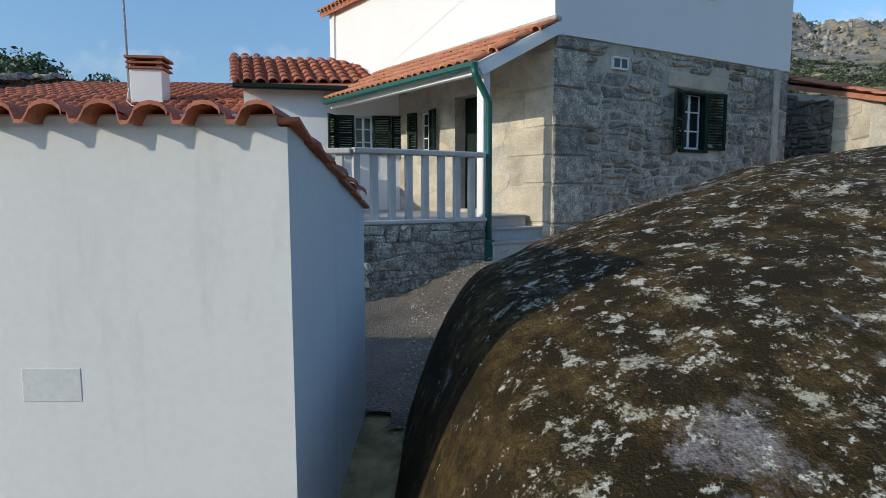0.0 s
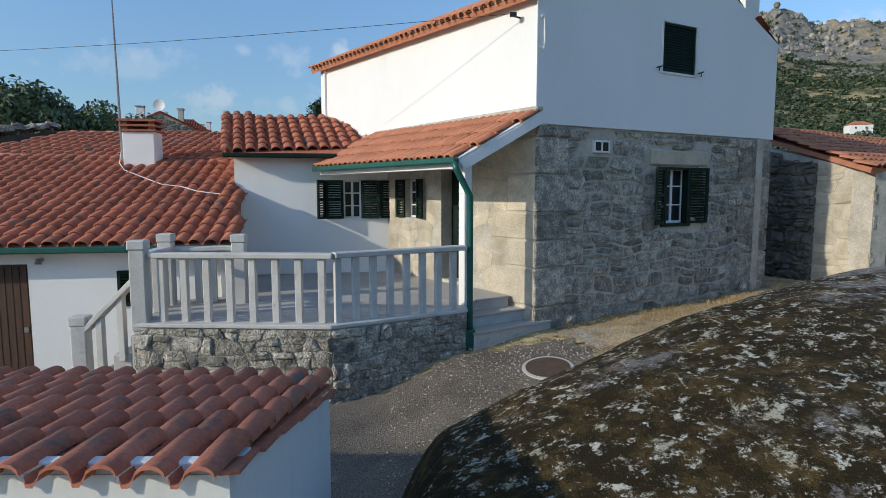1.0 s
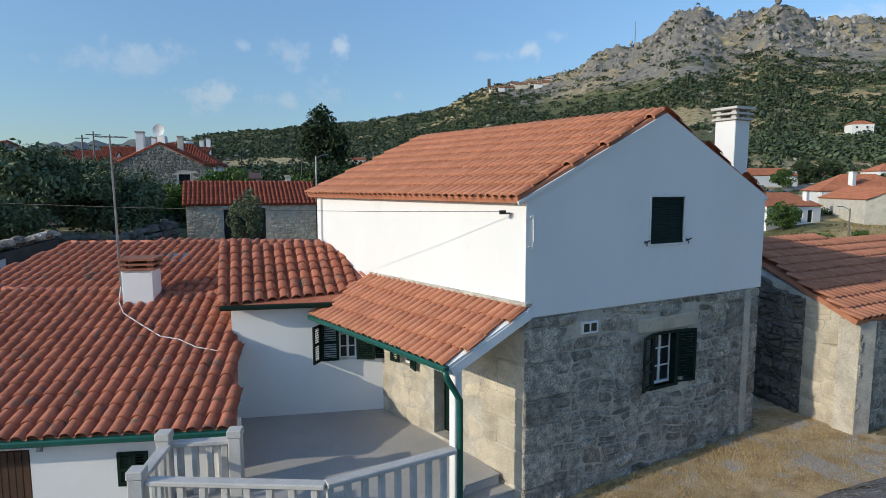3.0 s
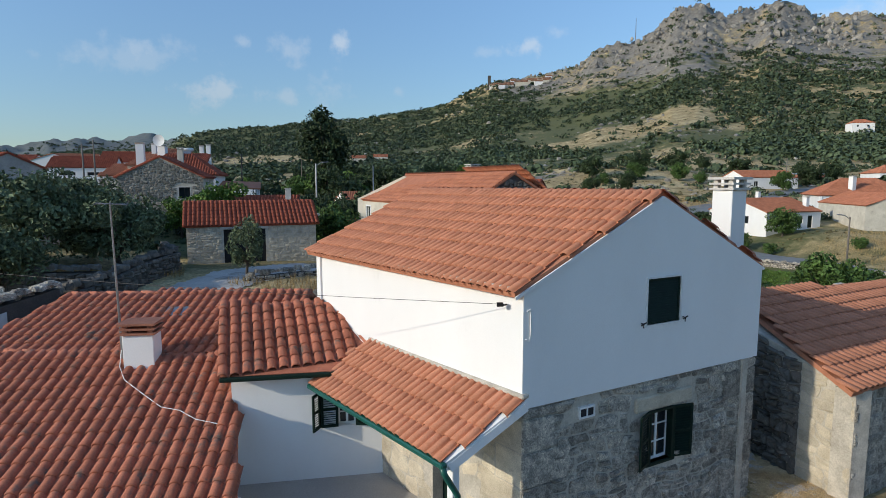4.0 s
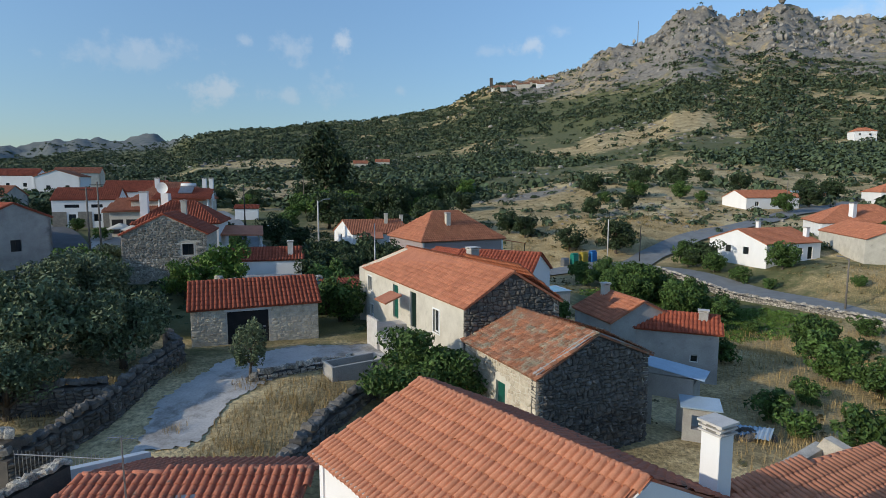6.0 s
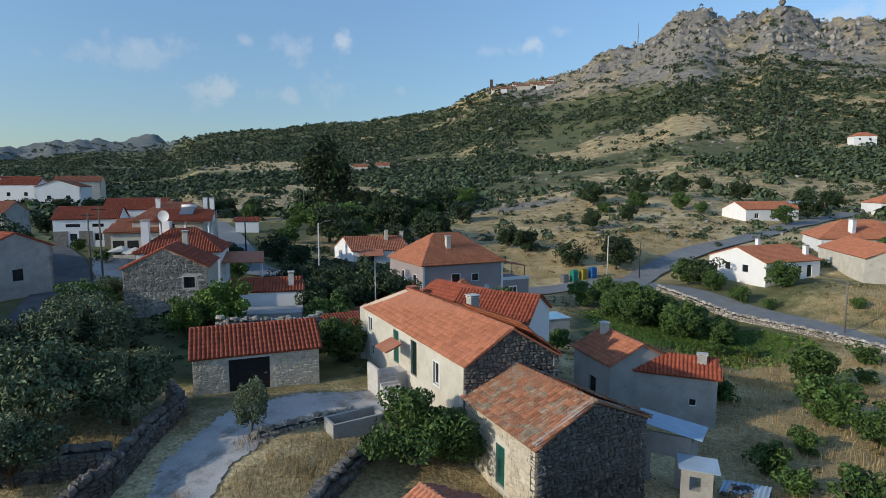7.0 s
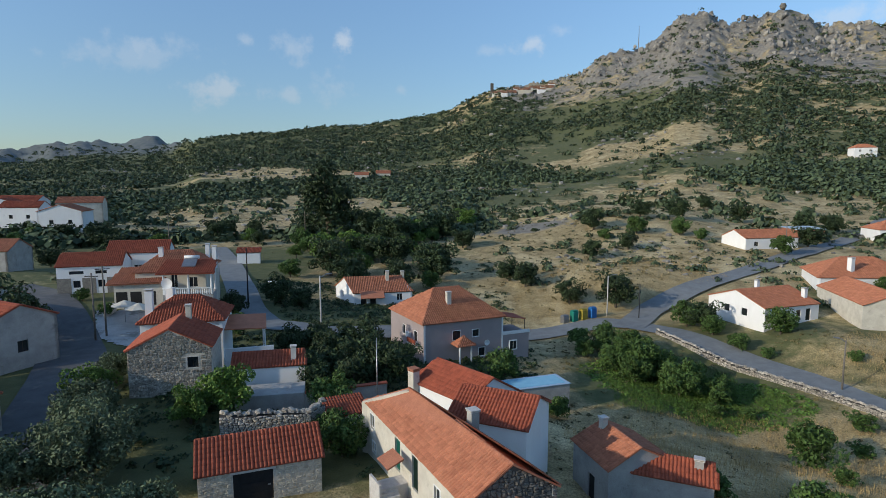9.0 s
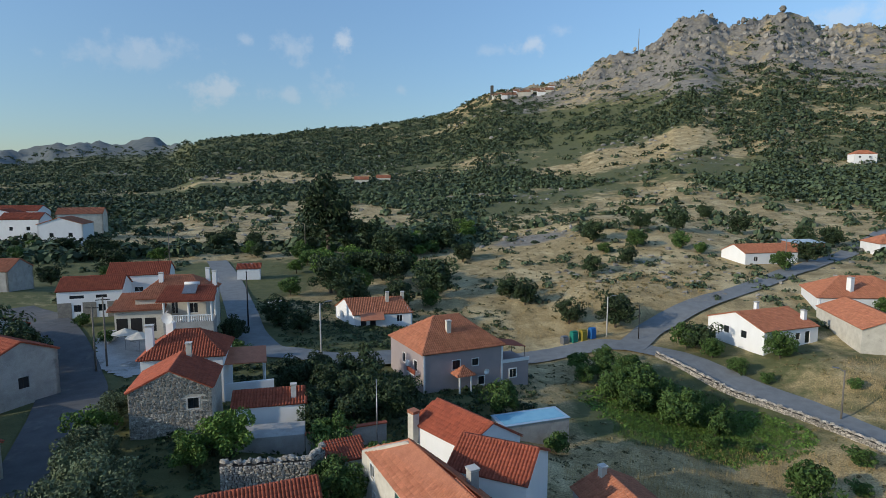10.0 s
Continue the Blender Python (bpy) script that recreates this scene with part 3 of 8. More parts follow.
def lay_stones(face, z_of, top_of, shapes, parent, row=(0.2, 0.42), width=(0.22, 0.7), proud=(0.02, 0.05), seed=1, openings=(), limit=300, u0=0.0, u1=None,
               joint=0.012, name="stone", joined=None):
    """Random rubble on a wall face between z_of(u) and top_of(u): wavering courses, slanting joints, some stones split in two."""
    rng = random.Random(seed)
    u1 = face.len if u1 is None else u1
    material = shapes[0].materials[0]
    zlo = min(z_of(u0), z_of(u1))
    zhi = max(top_of(u0), top_of(u1), top_of((u0 + u1) / 2))
    levels = [zlo]
    while levels[-1] < zhi - row[0] * 0.6:
        levels.append(levels[-1] + rng.uniform(*row))
    levels[-1] = zhi
    ph = [rng.uniform(0, 6) for _ in levels]
    amp = row[0] * 0.28

    def level(j, u):
        if j in (0, len(levels) - 1):
            return levels[j]
        return levels[j] + amp * (math.sin(u * 3.1 + ph[j]) + 0.6 * math.sin(u * 7.3 + ph[j] * 2))

    pieces = []
    for j in range(len(levels) - 1):
        u, slant = u0, 0.0
        while u < u1 - 0.02:
            w = rng.uniform(*width) * (0.75 + 0.5 * rng.random())
            if u1 - u - w < width[0] * 0.7:
                w = u1 - u
            ns = rng.uniform(-0.05, 0.05) if u + w < u1 - 0.01 else 0.0
            zb, zt = level(j, u + w / 2), level(j + 1, u + w / 2)
            cells = [(0.0, 1.0)]
            if zt - zb > row[0] * 1.15 and rng.random() < 0.4:
                q = rng.uniform(0.35, 0.65)
                cells = [(0.0, q), (q, 1.0)]
            for lo, hi in cells:
                g = joint * rng.uniform(0.4, 1.3)

                def at(a, b):
                    uu = u + a * w + (slant * (1 - a) + ns * a) * (2 * b - 1)
                    return [uu, level(j, uu) * (1 - b) + level(j + 1, uu) * b]

                pts = []
                for a, b in ((0.02, 0), (0.5, 0), (0.98, 0), (1, 0.5), (0.98, 1), (0.5, 1), (0.02, 1), (0, 0.5)):
                    p = at(a, lo + (hi - lo) * b)
                    corner = a in (0.02, 0.98)
                    cu, cz = at(0.5, (lo + hi) / 2)
                    pull = rng.uniform(0.84, 0.97) if corner else rng.uniform(0.95, 1.03)
                    p = [cu + (p[0] - cu) * pull, cz + (p[1] - cz) * pull]
                    p[0] += g * (-1 if p[0] > cu else 1)
                    p[1] += g * (-1 if p[1] > cz else 1)
                    p[0] = min(max(p[0], u0), u1)
                    pts.append(p)
                cu, cz = at(0.5, (lo + hi) / 2)
                if cz > top_of(cu) - 0.02 or cz < z_of(cu) - 0.15:
                    continue
                for p in pts:
                    p[1] = min(p[1], top_of(p[0]))
                us, zs = [p[0] for p in pts], [p[1] for p in pts]
                if any(o[0] < max(us) - 0.02 and o[2] > min(us) + 0.02 and o[1] < max(zs) - 0.02 and o[3] > min(zs) + 0.02 for o in openings):
                    continue
                pieces.append(stone_piece(face, pts, rng.uniform(*proud), rng))
            u += w
            slant = ns
    for m in pieces[:limit]:
        part(name, m, material, parent)
    if pieces[limit:]:
        m = Mesh()
        for q in pieces[limit:]:
            m.add(q.v, q.f)
        tagged(part("stonework", m, joined or material, parent), kind="stuff")


# ---- windows, doors, chimneys ----
def window(face, u, z, w, h, parent, frame_mat=None, recess=0.12, bars=(2, 3), shutter=None, shutter_mat=None, surround=None, name="window"):
    """A glazed window in an opening: frame, glazing bars, pane, and louvred shutters by their angle in degrees (left, right)."""
    frame_mat = frame_mat or PAINT
    m = Mesh()
    t = min(0.05, w * 0.1)
    face.box(m, u, z, u + t, z + h, -recess - 0.05, -recess)
    face.box(m, u + w - t, z, u + w, z + h, -recess - 0.05, -recess)
    face.box(m, u + t, z, u + w - t, z + t, -recess - 0.05, -recess)
    face.box(m, u + t, z + h - t, u + w - t, z + h, -recess - 0.05, -recess)
    top = part(name, m, frame_mat, parent, bevel=0.004 if w > 0.5 else 0)
    p = Mesh()
    face.box(p, u + t * 0.7, z + t * 0.7, u + w - t * 0.7, z + h - t * 0.7, -recess - 0.036, -recess - 0.024)
    part("pane", p, GLASS, top)
    if bars:
        for i in range(1, bars[0]):
            q = Mesh()
            c = u + w * i / bars[0]
            tt = 0.05 if bars[0] == 2 else 0.025
            face.box(q, c - tt / 2, z + t, c + tt / 2, z + h - t, -recess - 0.045, -recess - 0.004)
            part("glazing_bar", q, frame_mat, top)
        for j in range(1, bars[1]):
            q = Mesh()
            c = z + h * j / bars[1]
            face.box(q, u + t, c - 0.012, u + w - t, c + 0.012, -recess - 0.042, -recess - 0.008)
            part("glazing_bar", q, frame_mat, top)
    if surround:
        s = Mesh()
        b = 0.09
        for a0, b0, a1, b1 in ((u - b, z - b, u, z + h + b), (u + w, z - b, u + w + b, z + h + b), (u, z + h, u + w, z + h + b), (u, z - b, u + w, z)):
            face.box(s, a0, b0, a1, b1, -0.02, 0.018)
        part("surround", s, surround, top)
    if shutter:
        for side, angle in zip((0, 1), shutter):
            if angle is None:
                continue
            shutter_leaf(face, u + (w if side else 0), z, w / 2, h, angle, side, top, shutter_mat or GREEN)
    return top


def shutter_leaf(face, u, z, w, h, angle, side, parent, material):
    """One louvred leaf hinged at u, opened by angle degrees from shut."""
    a = radians(angle)
    hinge = face.at(u, 0, 0.02)
    d = (face.d * (-1 if side else 1)) * math.cos(a) + face.n * math.sin(a)
    f = Face((hinge.x, hinge.y), (hinge.x + d.x * w, hinge.y + d.y * w))
    m = Mesh()
    t = 0.055
    f.box(m, 0, z, t, z + h, -0.018, 0.018)
    f.box(m, w - t, z, w, z + h, -0.018, 0.018)
    for zz in (z, z + h * 0.5 - t / 2, z + h - t):
        f.box(m, t, zz, w - t, zz + t, -0.018, 0.018)
    leaf = part("shutter", m, material, parent, bevel=0.003)
    k = max(6, int(h / 0.055))
    sl = Mesh()
    for i in range(k):
        zz = z + t + (h - 2 * t) * (i + 0.5) / k
        p0, p1 = f.at(t, zz), f.at(w - t, zz)
        sl.beam(p0, p1, 0.05, 0.008, up=(f.n.x * 0.5, f.n.y * 0.5, 0.85))
    part("louvres", sl, material, parent)


def plain_door(face, u, z, w, h, parent, material=None, recess=0.12, name="door", panels=3):
    m = Mesh()
    face.box(m, u, z, u + w, z + h, -recess - 0.06, -recess)
    ob = part(name, m, material or GREEN, parent)
    for j in range(panels):
        p = Mesh()
        za, zb = z + h * (j + 0.12) / panels, z + h * (j + 0.9) / panels
        face.box(p, u + w * 0.14, za, u + w * 0.86, zb, -recess - 0.01, -recess + 0.018)
        part("panel", p, material or GREEN, ob)
    k = Mesh()
    face.box(k, u + w * 0.86, z + h * 0.48, u + w * 0.93, z + h * 0.52, -recess, -recess + 0.05)
    part("door_handle", k, METAL, ob)
    return ob


def chimney(name, x, y, z0, z1, w, d, yaw, parent, body, cap, courses=2):
    """A rendered chimney stack with tiled slots under a flat cap."""
    rot = pose(x, y, 0, 0, 0, yaw)
    m = Mesh().box(-w / 2, -d / 2, z0, w / 2, d / 2, z1 - 0.26, rot)
    ob = part(name, m, body, parent, bevel=0.012)
    c = Mesh()
    z = z1 - 0.26
    for i in range(courses):
        c.box(-w / 2 - 0.05, -d / 2 - 0.05, z, w / 2 + 0.05, d / 2 + 0.05, z + 0.04, rot)
        for sx in (-1, 1):
            for sy in (-1, 1):
                c.box(sx * (w / 2 - 0.06) - 0.05, sy * (d / 2 - 0.06) - 0.05, z + 0.04, sx * (w / 2 - 0.06) + 0.05, sy * (d / 2 - 0.06) + 0.05, z + 0.105, rot)
        z += 0.105
    c.box(-w / 2 - 0.07, -d / 2 - 0.07, z, w / 2 + 0.07, d / 2 + 0.07, z + 0.05, rot)
    part("chimney_cap", c, cap, ob)
    return ob

# ---- terrain ----
SPOTS = ((0, 0, -1.3), (-6, 1, -1.5), (-0.4, 6.8, -0.85), (-1.1, 7.8, -0.6), (0.7, 8.6, -0.15), (2, 9.4, 0.0), (4, 9.6, 0.05), (7, 11.6, 0.15), (9.5, 10.5, 0.2),
         (-5.5, 8.6, -1.1), (-10, 8, -1.3), (5, 5, -0.6), (-9, 21, 1.4), (-8, 30, 1.8), (-12, 35, 1.8), (-3, 39, 1.7), (3, 20, 0.8), (-20, 33, 2.9), (9, 22, -0.6),
         (16, 36, -1.6), (6, 52, -1.0), (18, 62, -3.2), (36, 62, -5.8), (55, 63, -4.3), (47.5, 81, -4.0), (41, 79, -5.7), (60, 86, -0.6), (18, 97, -3.4), (39, 98.5, -2.8), (-2, 74, -0.6),
         (-14, 92, 0.9), (-25, 53, 2.8), (-34, 58, 3.3))
SPOTS2 = ((-56, 88, 4.9), (-51, 91, 4.7), (-22, 79, 2.0), (-50, 140, 2.9), (14, 135, 0.5), (40, 130, 3.0), (78, 150, 3.0), (76, 110, 0.6), (116, 162, 5.2), (71, 128.5, 0.6), (-10, 62, 1.2), (-40, 35, 3.5),
          (-90, 110, 7.0), (120, 110, 4.0), (60, 20, -3.0), (-50, -20, 0.0), (30, -30, -2.0), (70, 60, -4.5))
SKY = ((-180, 900, 40), (-60, 2300, 110), (-36.5, 2300, 118), (-34.3, 2300, 126), (-32.8, 2300, 150), (-30.0, 2300, 165), (-28.1, 2300, 158), (-25.9, 2300, 178), (-24.2, 2000, 140),
       (-22.1, 1300, 106), (-18.7, 1300, 120), (-14.7, 1250, 127), (-11.5, 1250, 136), (-7.3, 1200, 133), (-4.0, 1200, 148), (-0.7, 1200, 157), (1.5, 1150, 163), (4.2, 1120, 183))
SKY2 = ((5.8, 1100, 192), (10.1, 1100, 201), (13.8, 1100, 218), (15.3, 1100, 236), (18.7, 1100, 248), (21.1, 1100, 270), (22.0, 1100, 292), (24.2, 1100, 299), (26.1, 1100, 279),
        (28.4, 1110, 282), (29.3, 1110, 295), (30.3, 1110, 288), (32.7, 1110, 264), (37.0, 1110, 250), (60, 1110, 200), (180, 900, 40))
_sp = np.array(SPOTS + SPOTS2, float)
_sk = np.array(SKY + SKY2, float)


def smooth01(t):
    t = np.clip(t, 0, 1)
    return t * t * (3 - 2 * t)


def fbm(x, y, scale, octaves=4, seed=0.0):
    """Cheap smooth noise on arrays, about -1 to 1."""
    out, amp, tot = 0.0, 1.0, 0.0
    for o in range(octaves):
        f = scale * 2 ** o
        a = 1.3 * o + seed
        out = out + amp * (np.sin(x * f * 1.0 + 2.1 * np.sin(y * f * 0.71 + a) + a) * np.cos(y * f * 0.93 + 1.7 * np.sin(x * f * 0.63 - a) + 2 * a))
        tot += amp
        amp *= 0.5
    return out / tot


def land(x, y):
    """Height of the ground."""
    x, y = np.atleast_1d(np.asarray(x, float)), np.atleast_1d(np.asarray(y, float))
    r = np.hypot(x, y)
    az = np.degrees(np.arctan2(x, y))
    d2 = (x[..., None] - _sp[:, 0]) ** 2 + (y[..., None] - _sp[:, 1]) ** 2
    w = 1.0 / (d2 + 0.6 + 0.0025 * (_sp[:, 0] ** 2 + _sp[:, 1] ** 2)) ** 1.6
    near = (w * _sp[:, 2]).sum(-1) / w.sum(-1)
    R = np.interp(az, _sk[:, 0], _sk[:, 1])
    H = np.interp(az, _sk[:, 0], _sk[:, 2])
    s = (r - 120) / (R - 120)
    far = 3.0 + (H - 3.0) * np.clip(s, 0, 1) ** 1.8
    far = far - np.clip(s - 1, 0, 9) * R * 0.10
    rough = smooth01((r - 140) / 260)
    far = far + rough * (fbm(x, y, 0.012, 4, 1.0) * 5.0 * np.clip(s, 0.1, 1))
    crag = np.clip((far - 150) / 110, 0, 1) * (az > 8)
    far = far + crag * (7 - np.abs(fbm(x, y, 0.035, 3, 4.0)) * 22) + np.clip(crag + 0.15 * (s > 0.5), 0, 1) * (np.abs(fbm(x, y, 0.13, 4, 2.0)) * 13 - 3) + crag * np.abs(fbm(x, y, 0.5, 2, 3.0)) * 4
    far = far + smooth01((r - 1500) / 300) * (np.abs(fbm(x, y, 0.02, 4, 6.0)) * 34 - 10)
    # a dry knoll across the road
    knoll = 7.0 * np.exp(-(((x - 58) / 34) ** 2 + ((y - 205) / 42) ** 2))
    knoll = knoll + 3.6 * np.exp(-(((x + 132) / 42) ** 2 + ((y - 196) / 42) ** 2))
    k = smooth01((r - 105) / 70)
    h = near * (1 - k) + far * k + knoll
    return h + 0.04 * fbm(x, y, 0.9, 3, 5.0) * np.clip(r / 15, 0, 1) + 0.25 * fbm(x, y, 0.12, 3, 7.0) * smooth01((r - 45) / 60)


def ground_z(x, y):
    return float(land(x, y)[0])


def blob(x, y, cx, cy, rx, ry, turn=0.0):
    """A soft oval patch on the plan, 1 at its middle."""
    c, q = math.cos(radians(turn)), math.sin(radians(turn))
    u, v = (x - cx) * c + (y - cy) * q, -(x - cx) * q + (y - cy) * c
    return np.exp(-((u / rx) ** 2 + (v / ry) ** 2) ** 1.5)


def dry_land(x, y):
    """The open, grazed slopes between the woods."""
    edge = 1 + 0.35 * fbm(x, y, 0.03, 3, 12.0)
    d = blob(x, y, 80, 240, 52, 110, -20) + 1.15 * blob(x, y, -80, 290, 62, 100, 12) + 0.5 * blob(x, y, -180, 580, 110, 60, -25) + 0.9 * blob(x, y, 185, 455, 75, 95, -30)
    d = d + 0.8 * blob(x, y, 45, 128, 45, 26, 15) + 0.5 * blob(x, y, 330, 600, 120, 60, -40) + 0.55 * blob(x, y, 160, 200, 60, 45, 30) + 0.7 * blob(x, y, -95, 215, 45, 30)
    return np.clip(d * edge, 0, 1.2)


def ground_cover(x, y, z):
    """Shares of green growth and bare rock over the dry grass."""
    r = np.hypot(x, y)
    az = np.degrees(np.arctan2(x, y))
    dry = dry_land(x, y)
    green = 0.32 + 0.65 * fbm(x, y, 0.02, 4, 3.0)
    green = green + 0.9 * blob(x, y, 32, 73, 12, 11, -15) - 0.5 * blob(x, y, 40, 57, 20, 9) - 0.6 * blob(x, y, 22, 112, 22, 9)
    # extra growth between the houses, also painting their shade into the ground
    green = green + 0.5 * smooth01((y - 36) / 8) * smooth01((105 - y) / 12) * smooth01((12 - x) / 8)
    green = green + 0.30 * smooth01((r - 230) / 120) * (1 - smooth01((z - 130) / 60)) + 0.6 * fbm(x, y, 0.008, 4, 9.0)
    green = green - 0.85 * dry + 0.3 * fbm(x, y, 0.07, 3, 1.5) * smooth01((r - 100) / 30)
    green = green * smooth01((r - 24) / 12)
    green = green + 0.25 * smooth01((r - 260) / 100) * (az < 9) * (1 - np.clip(dry, 0, 1))
    green = np.maximum(green, 0.9 * smooth01((r - 800) / 200) * (az < -8))
    # unseen ground behind the camera, given dark cover to cut warm bounce light
    green = np.where(y < -2, np.maximum(green, smooth01((-y - 2) / 4)), green)
    rock = smooth01((z - 100) / 75) * smooth01((az - 3) / 5) * (0.62 + 0.75 * fbm(x, y, 0.02, 4, 2.5)) + 0.38 * smooth01((fbm(x, y, 0.022, 4, 8.0) - 0.2) / 0.25) * smooth01((r - 280) / 80)
    rock = np.maximum(rock, 0.5 * smooth01((z - 105) / 40) * smooth01((az - 4) / 4))
    rock = rock + 0.8 * blob(x, y, 30, 186, 17, 9, 10)
    return np.clip(green, 0, 1), np.clip(rock, 0, 1)


def ground_material():
    m = mat("dry_hill_ground", (0.44, 0.335, 0.165), 0.97, second=(0.25, 0.19, 0.09), scale=0.35, spread=(0.38, 0.64), fine=5, fine_amount=0.6, bump=1.0, bump_dist=0.09,
            third=(0.54, 0.43, 0.235), third_scale=0.10, third_spread=(0.5, 0.62), coords="World")
    n, l = m.node_tree.nodes, m.node_tree.links
    b = n["Principled BSDF"]
    col = b.inputs["Base Color"].links[0].from_socket
    geo = n.new("ShaderNodeNewGeometry")

    def cover(col, attr, c1, c2, sc, soft):
        a = n.new("ShaderNodeAttribute")
        a.attribute_name = attr
        t = n.new("ShaderNodeTexNoise")
        t.inputs["Scale"].default_value, t.inputs["Detail"].default_value, t.inputs["Roughness"].default_value = sc, 8.0, 0.7
        l.new(geo.outputs["Position"], t.inputs["Vector"])
        add = n.new("ShaderNodeMath")
        l.new(a.outputs["Fac"], add.inputs[0])
        l.new(t.outputs["Fac"], add.inputs[1])
        r = n.new("ShaderNodeMapRange")
        r.inputs["From Min"].default_value, r.inputs["From Max"].default_value = 1.0 - soft, 1.0 + soft
        l.new(add.outputs["Value"], r.inputs["Value"])
        t2 = n.new("ShaderNodeTexNoise")
        t2.inputs["Scale"].default_value, t2.inputs["Detail"].default_value = sc * 3.1, 6.0
        l.new(geo.outputs["Position"], t2.inputs["Vector"])
        x2 = n.new("ShaderNodeMixRGB")
        x2.inputs["Color1"].default_value, x2.inputs["Color2"].default_value = (*c1, 1), (*c2, 1)
        l.new(t2.outputs["Fac"], x2.inputs["Fac"])
        x = n.new("ShaderNodeMixRGB")
        l.new(r.outputs["Result"], x.inputs["Fac"])
        l.new(col, x.inputs["Color1"])
        l.new(x2.outputs["Color"], x.inputs["Color2"])
        return x.outputs["Color"]

    col = cover(col, "green", (0.05, 0.066, 0.024), (0.17, 0.165, 0.065), 0.22, 0.12)
    col = cover(col, "rock", (0.075, 0.07, 0.058), (0.36, 0.33, 0.28), 0.09, 0.10)
    # aerial haze painted into the ground colour of the far hills
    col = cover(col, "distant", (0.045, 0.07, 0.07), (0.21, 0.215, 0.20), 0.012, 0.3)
    l.new(col, b.inputs["Base Color"])
    # crags: broad relief where the rock lies bare
    a = n.new("ShaderNodeAttribute")
    a.attribute_name = "rock"
    t = n.new("ShaderNodeTexNoise")
    t.noise_type = "RIDGED_MULTIFRACTAL"
    t.inputs["Scale"].default_value, t.inputs["Detail"].default_value = 0.05, 6.0
    l.new(geo.outputs["Position"], t.inputs["Vector"])
    bp = n.new("ShaderNodeBump")
    bp.inputs["Distance"].default_value = 9.0
    l.new(a.outputs["Fac"], bp.inputs["Strength"])
    l.new(t.outputs["Fac"], bp.inputs["Height"])
    l.new(b.inputs["Normal"].links[0].from_socket, bp.inputs["Normal"])
    l.new(bp.outputs["Normal"], b.inputs["Normal"])
    return m


GROUND = ground_material()


def build_ground():
    """One sheet, finest in front of the village and growing coarser to the horizon."""
    az = np.radians(np.concatenate([np.arange(-180, -48, 6.0), np.arange(-48, 48, 0.3), np.arange(48, 180, 6.0)]))
    rad = np.concatenate([[0.0], np.geomspace(1.2, 130, 230), np.geomspace(131, 1500, 270), np.geomspace(1530, 4300, 22)])
    A, R = np.meshgrid(az, rad)
    x, y = R * np.sin(A), R * np.cos(A)
    z = np.concatenate([land(x[i], y[i]) for i in range(len(rad))]).reshape(x.shape)
    nr, na = x.shape
    verts = np.stack([x, y, z], -1).reshape(-1, 3)
    i, j = np.meshgrid(np.arange(nr - 1), np.arange(na), indexing="ij")
    jn = (j + 1) % na
    faces = np.stack([i * na + j, (i + 1) * na + j, (i + 1) * na + jn, i * na + jn], -1).reshape(-1, 4)[:, ::-1]
    me = bpy.data.meshes.new("ground")
    me.from_pydata(verts.tolist(), [], faces.tolist())
    me.materials.append(GROUND)
    me.polygons.foreach_set("use_smooth", [True] * len(me.polygons))
    g, k = ground_cover(verts[:, 0], verts[:, 1], verts[:, 2])
    # share of painted haze, rising from 1450 m outwards
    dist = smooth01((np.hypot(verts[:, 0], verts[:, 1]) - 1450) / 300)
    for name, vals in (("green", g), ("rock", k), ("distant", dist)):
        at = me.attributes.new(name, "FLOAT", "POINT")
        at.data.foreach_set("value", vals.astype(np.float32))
    ob = new("ground", me)
    return tagged(ob, "dry grassy village land rising to a rocky granite mountain", "ground", kind="structure")


build_ground()


def drape(points, width, name, material, label, lift=0.05, step=0.8, wave=0.0, across=4):
    """A strip laid over the ground along a line of plan points."""
    pts = [Vector((p[0], p[1], 0)) for p in points]
    line = []
    for a, b in zip(pts, pts[1:]):
        k = max(2, int((b - a).length / step))
        line += [a.lerp(b, i / k) for i in range(k)]
    line.append(pts[-1])
    for _ in range(6):
        line = [line[0]] + [(line[i - 1] + line[i] * 2 + line[i + 1]) / 4 for i in range(1, len(line) - 1)] + [line[-1]]
    m = Mesh()
    for i, p in enumerate(line):
        d = (line[min(i + 1, len(line) - 1)] - line[max(i - 1, 0)]).normalized()
        s = Vector((d.y, -d.x, 0))
        w = width + wave * math.sin(i * 0.7) + wave * 0.6 * math.sin(i * 1.9)
        zc = [ground_z(*(p + s * w * (q / across - 0.5)).xy) for q in range(across + 1)]
        zc = [0.5 * z + 0.5 * sum(zc) / len(zc) for z in zc]
        for q in range(across + 1):
            e = p + s * w * (q / across - 0.5)
            m.v.append((e.x, e.y, max(zc[q], ground_z(e.x, e.y)) + lift))
    k = across + 1
    for i in range(len(line) - 1):
        for q in range(across):
            m.f.append((i * k + q, i * k + q + 1, (i + 1) * k + q + 1, (i + 1) * k + q))
    ob = part(name, m, material, None, smooth=True)
    return tagged(ob, label, "road" if "road" in name else "paving", kind="structure")


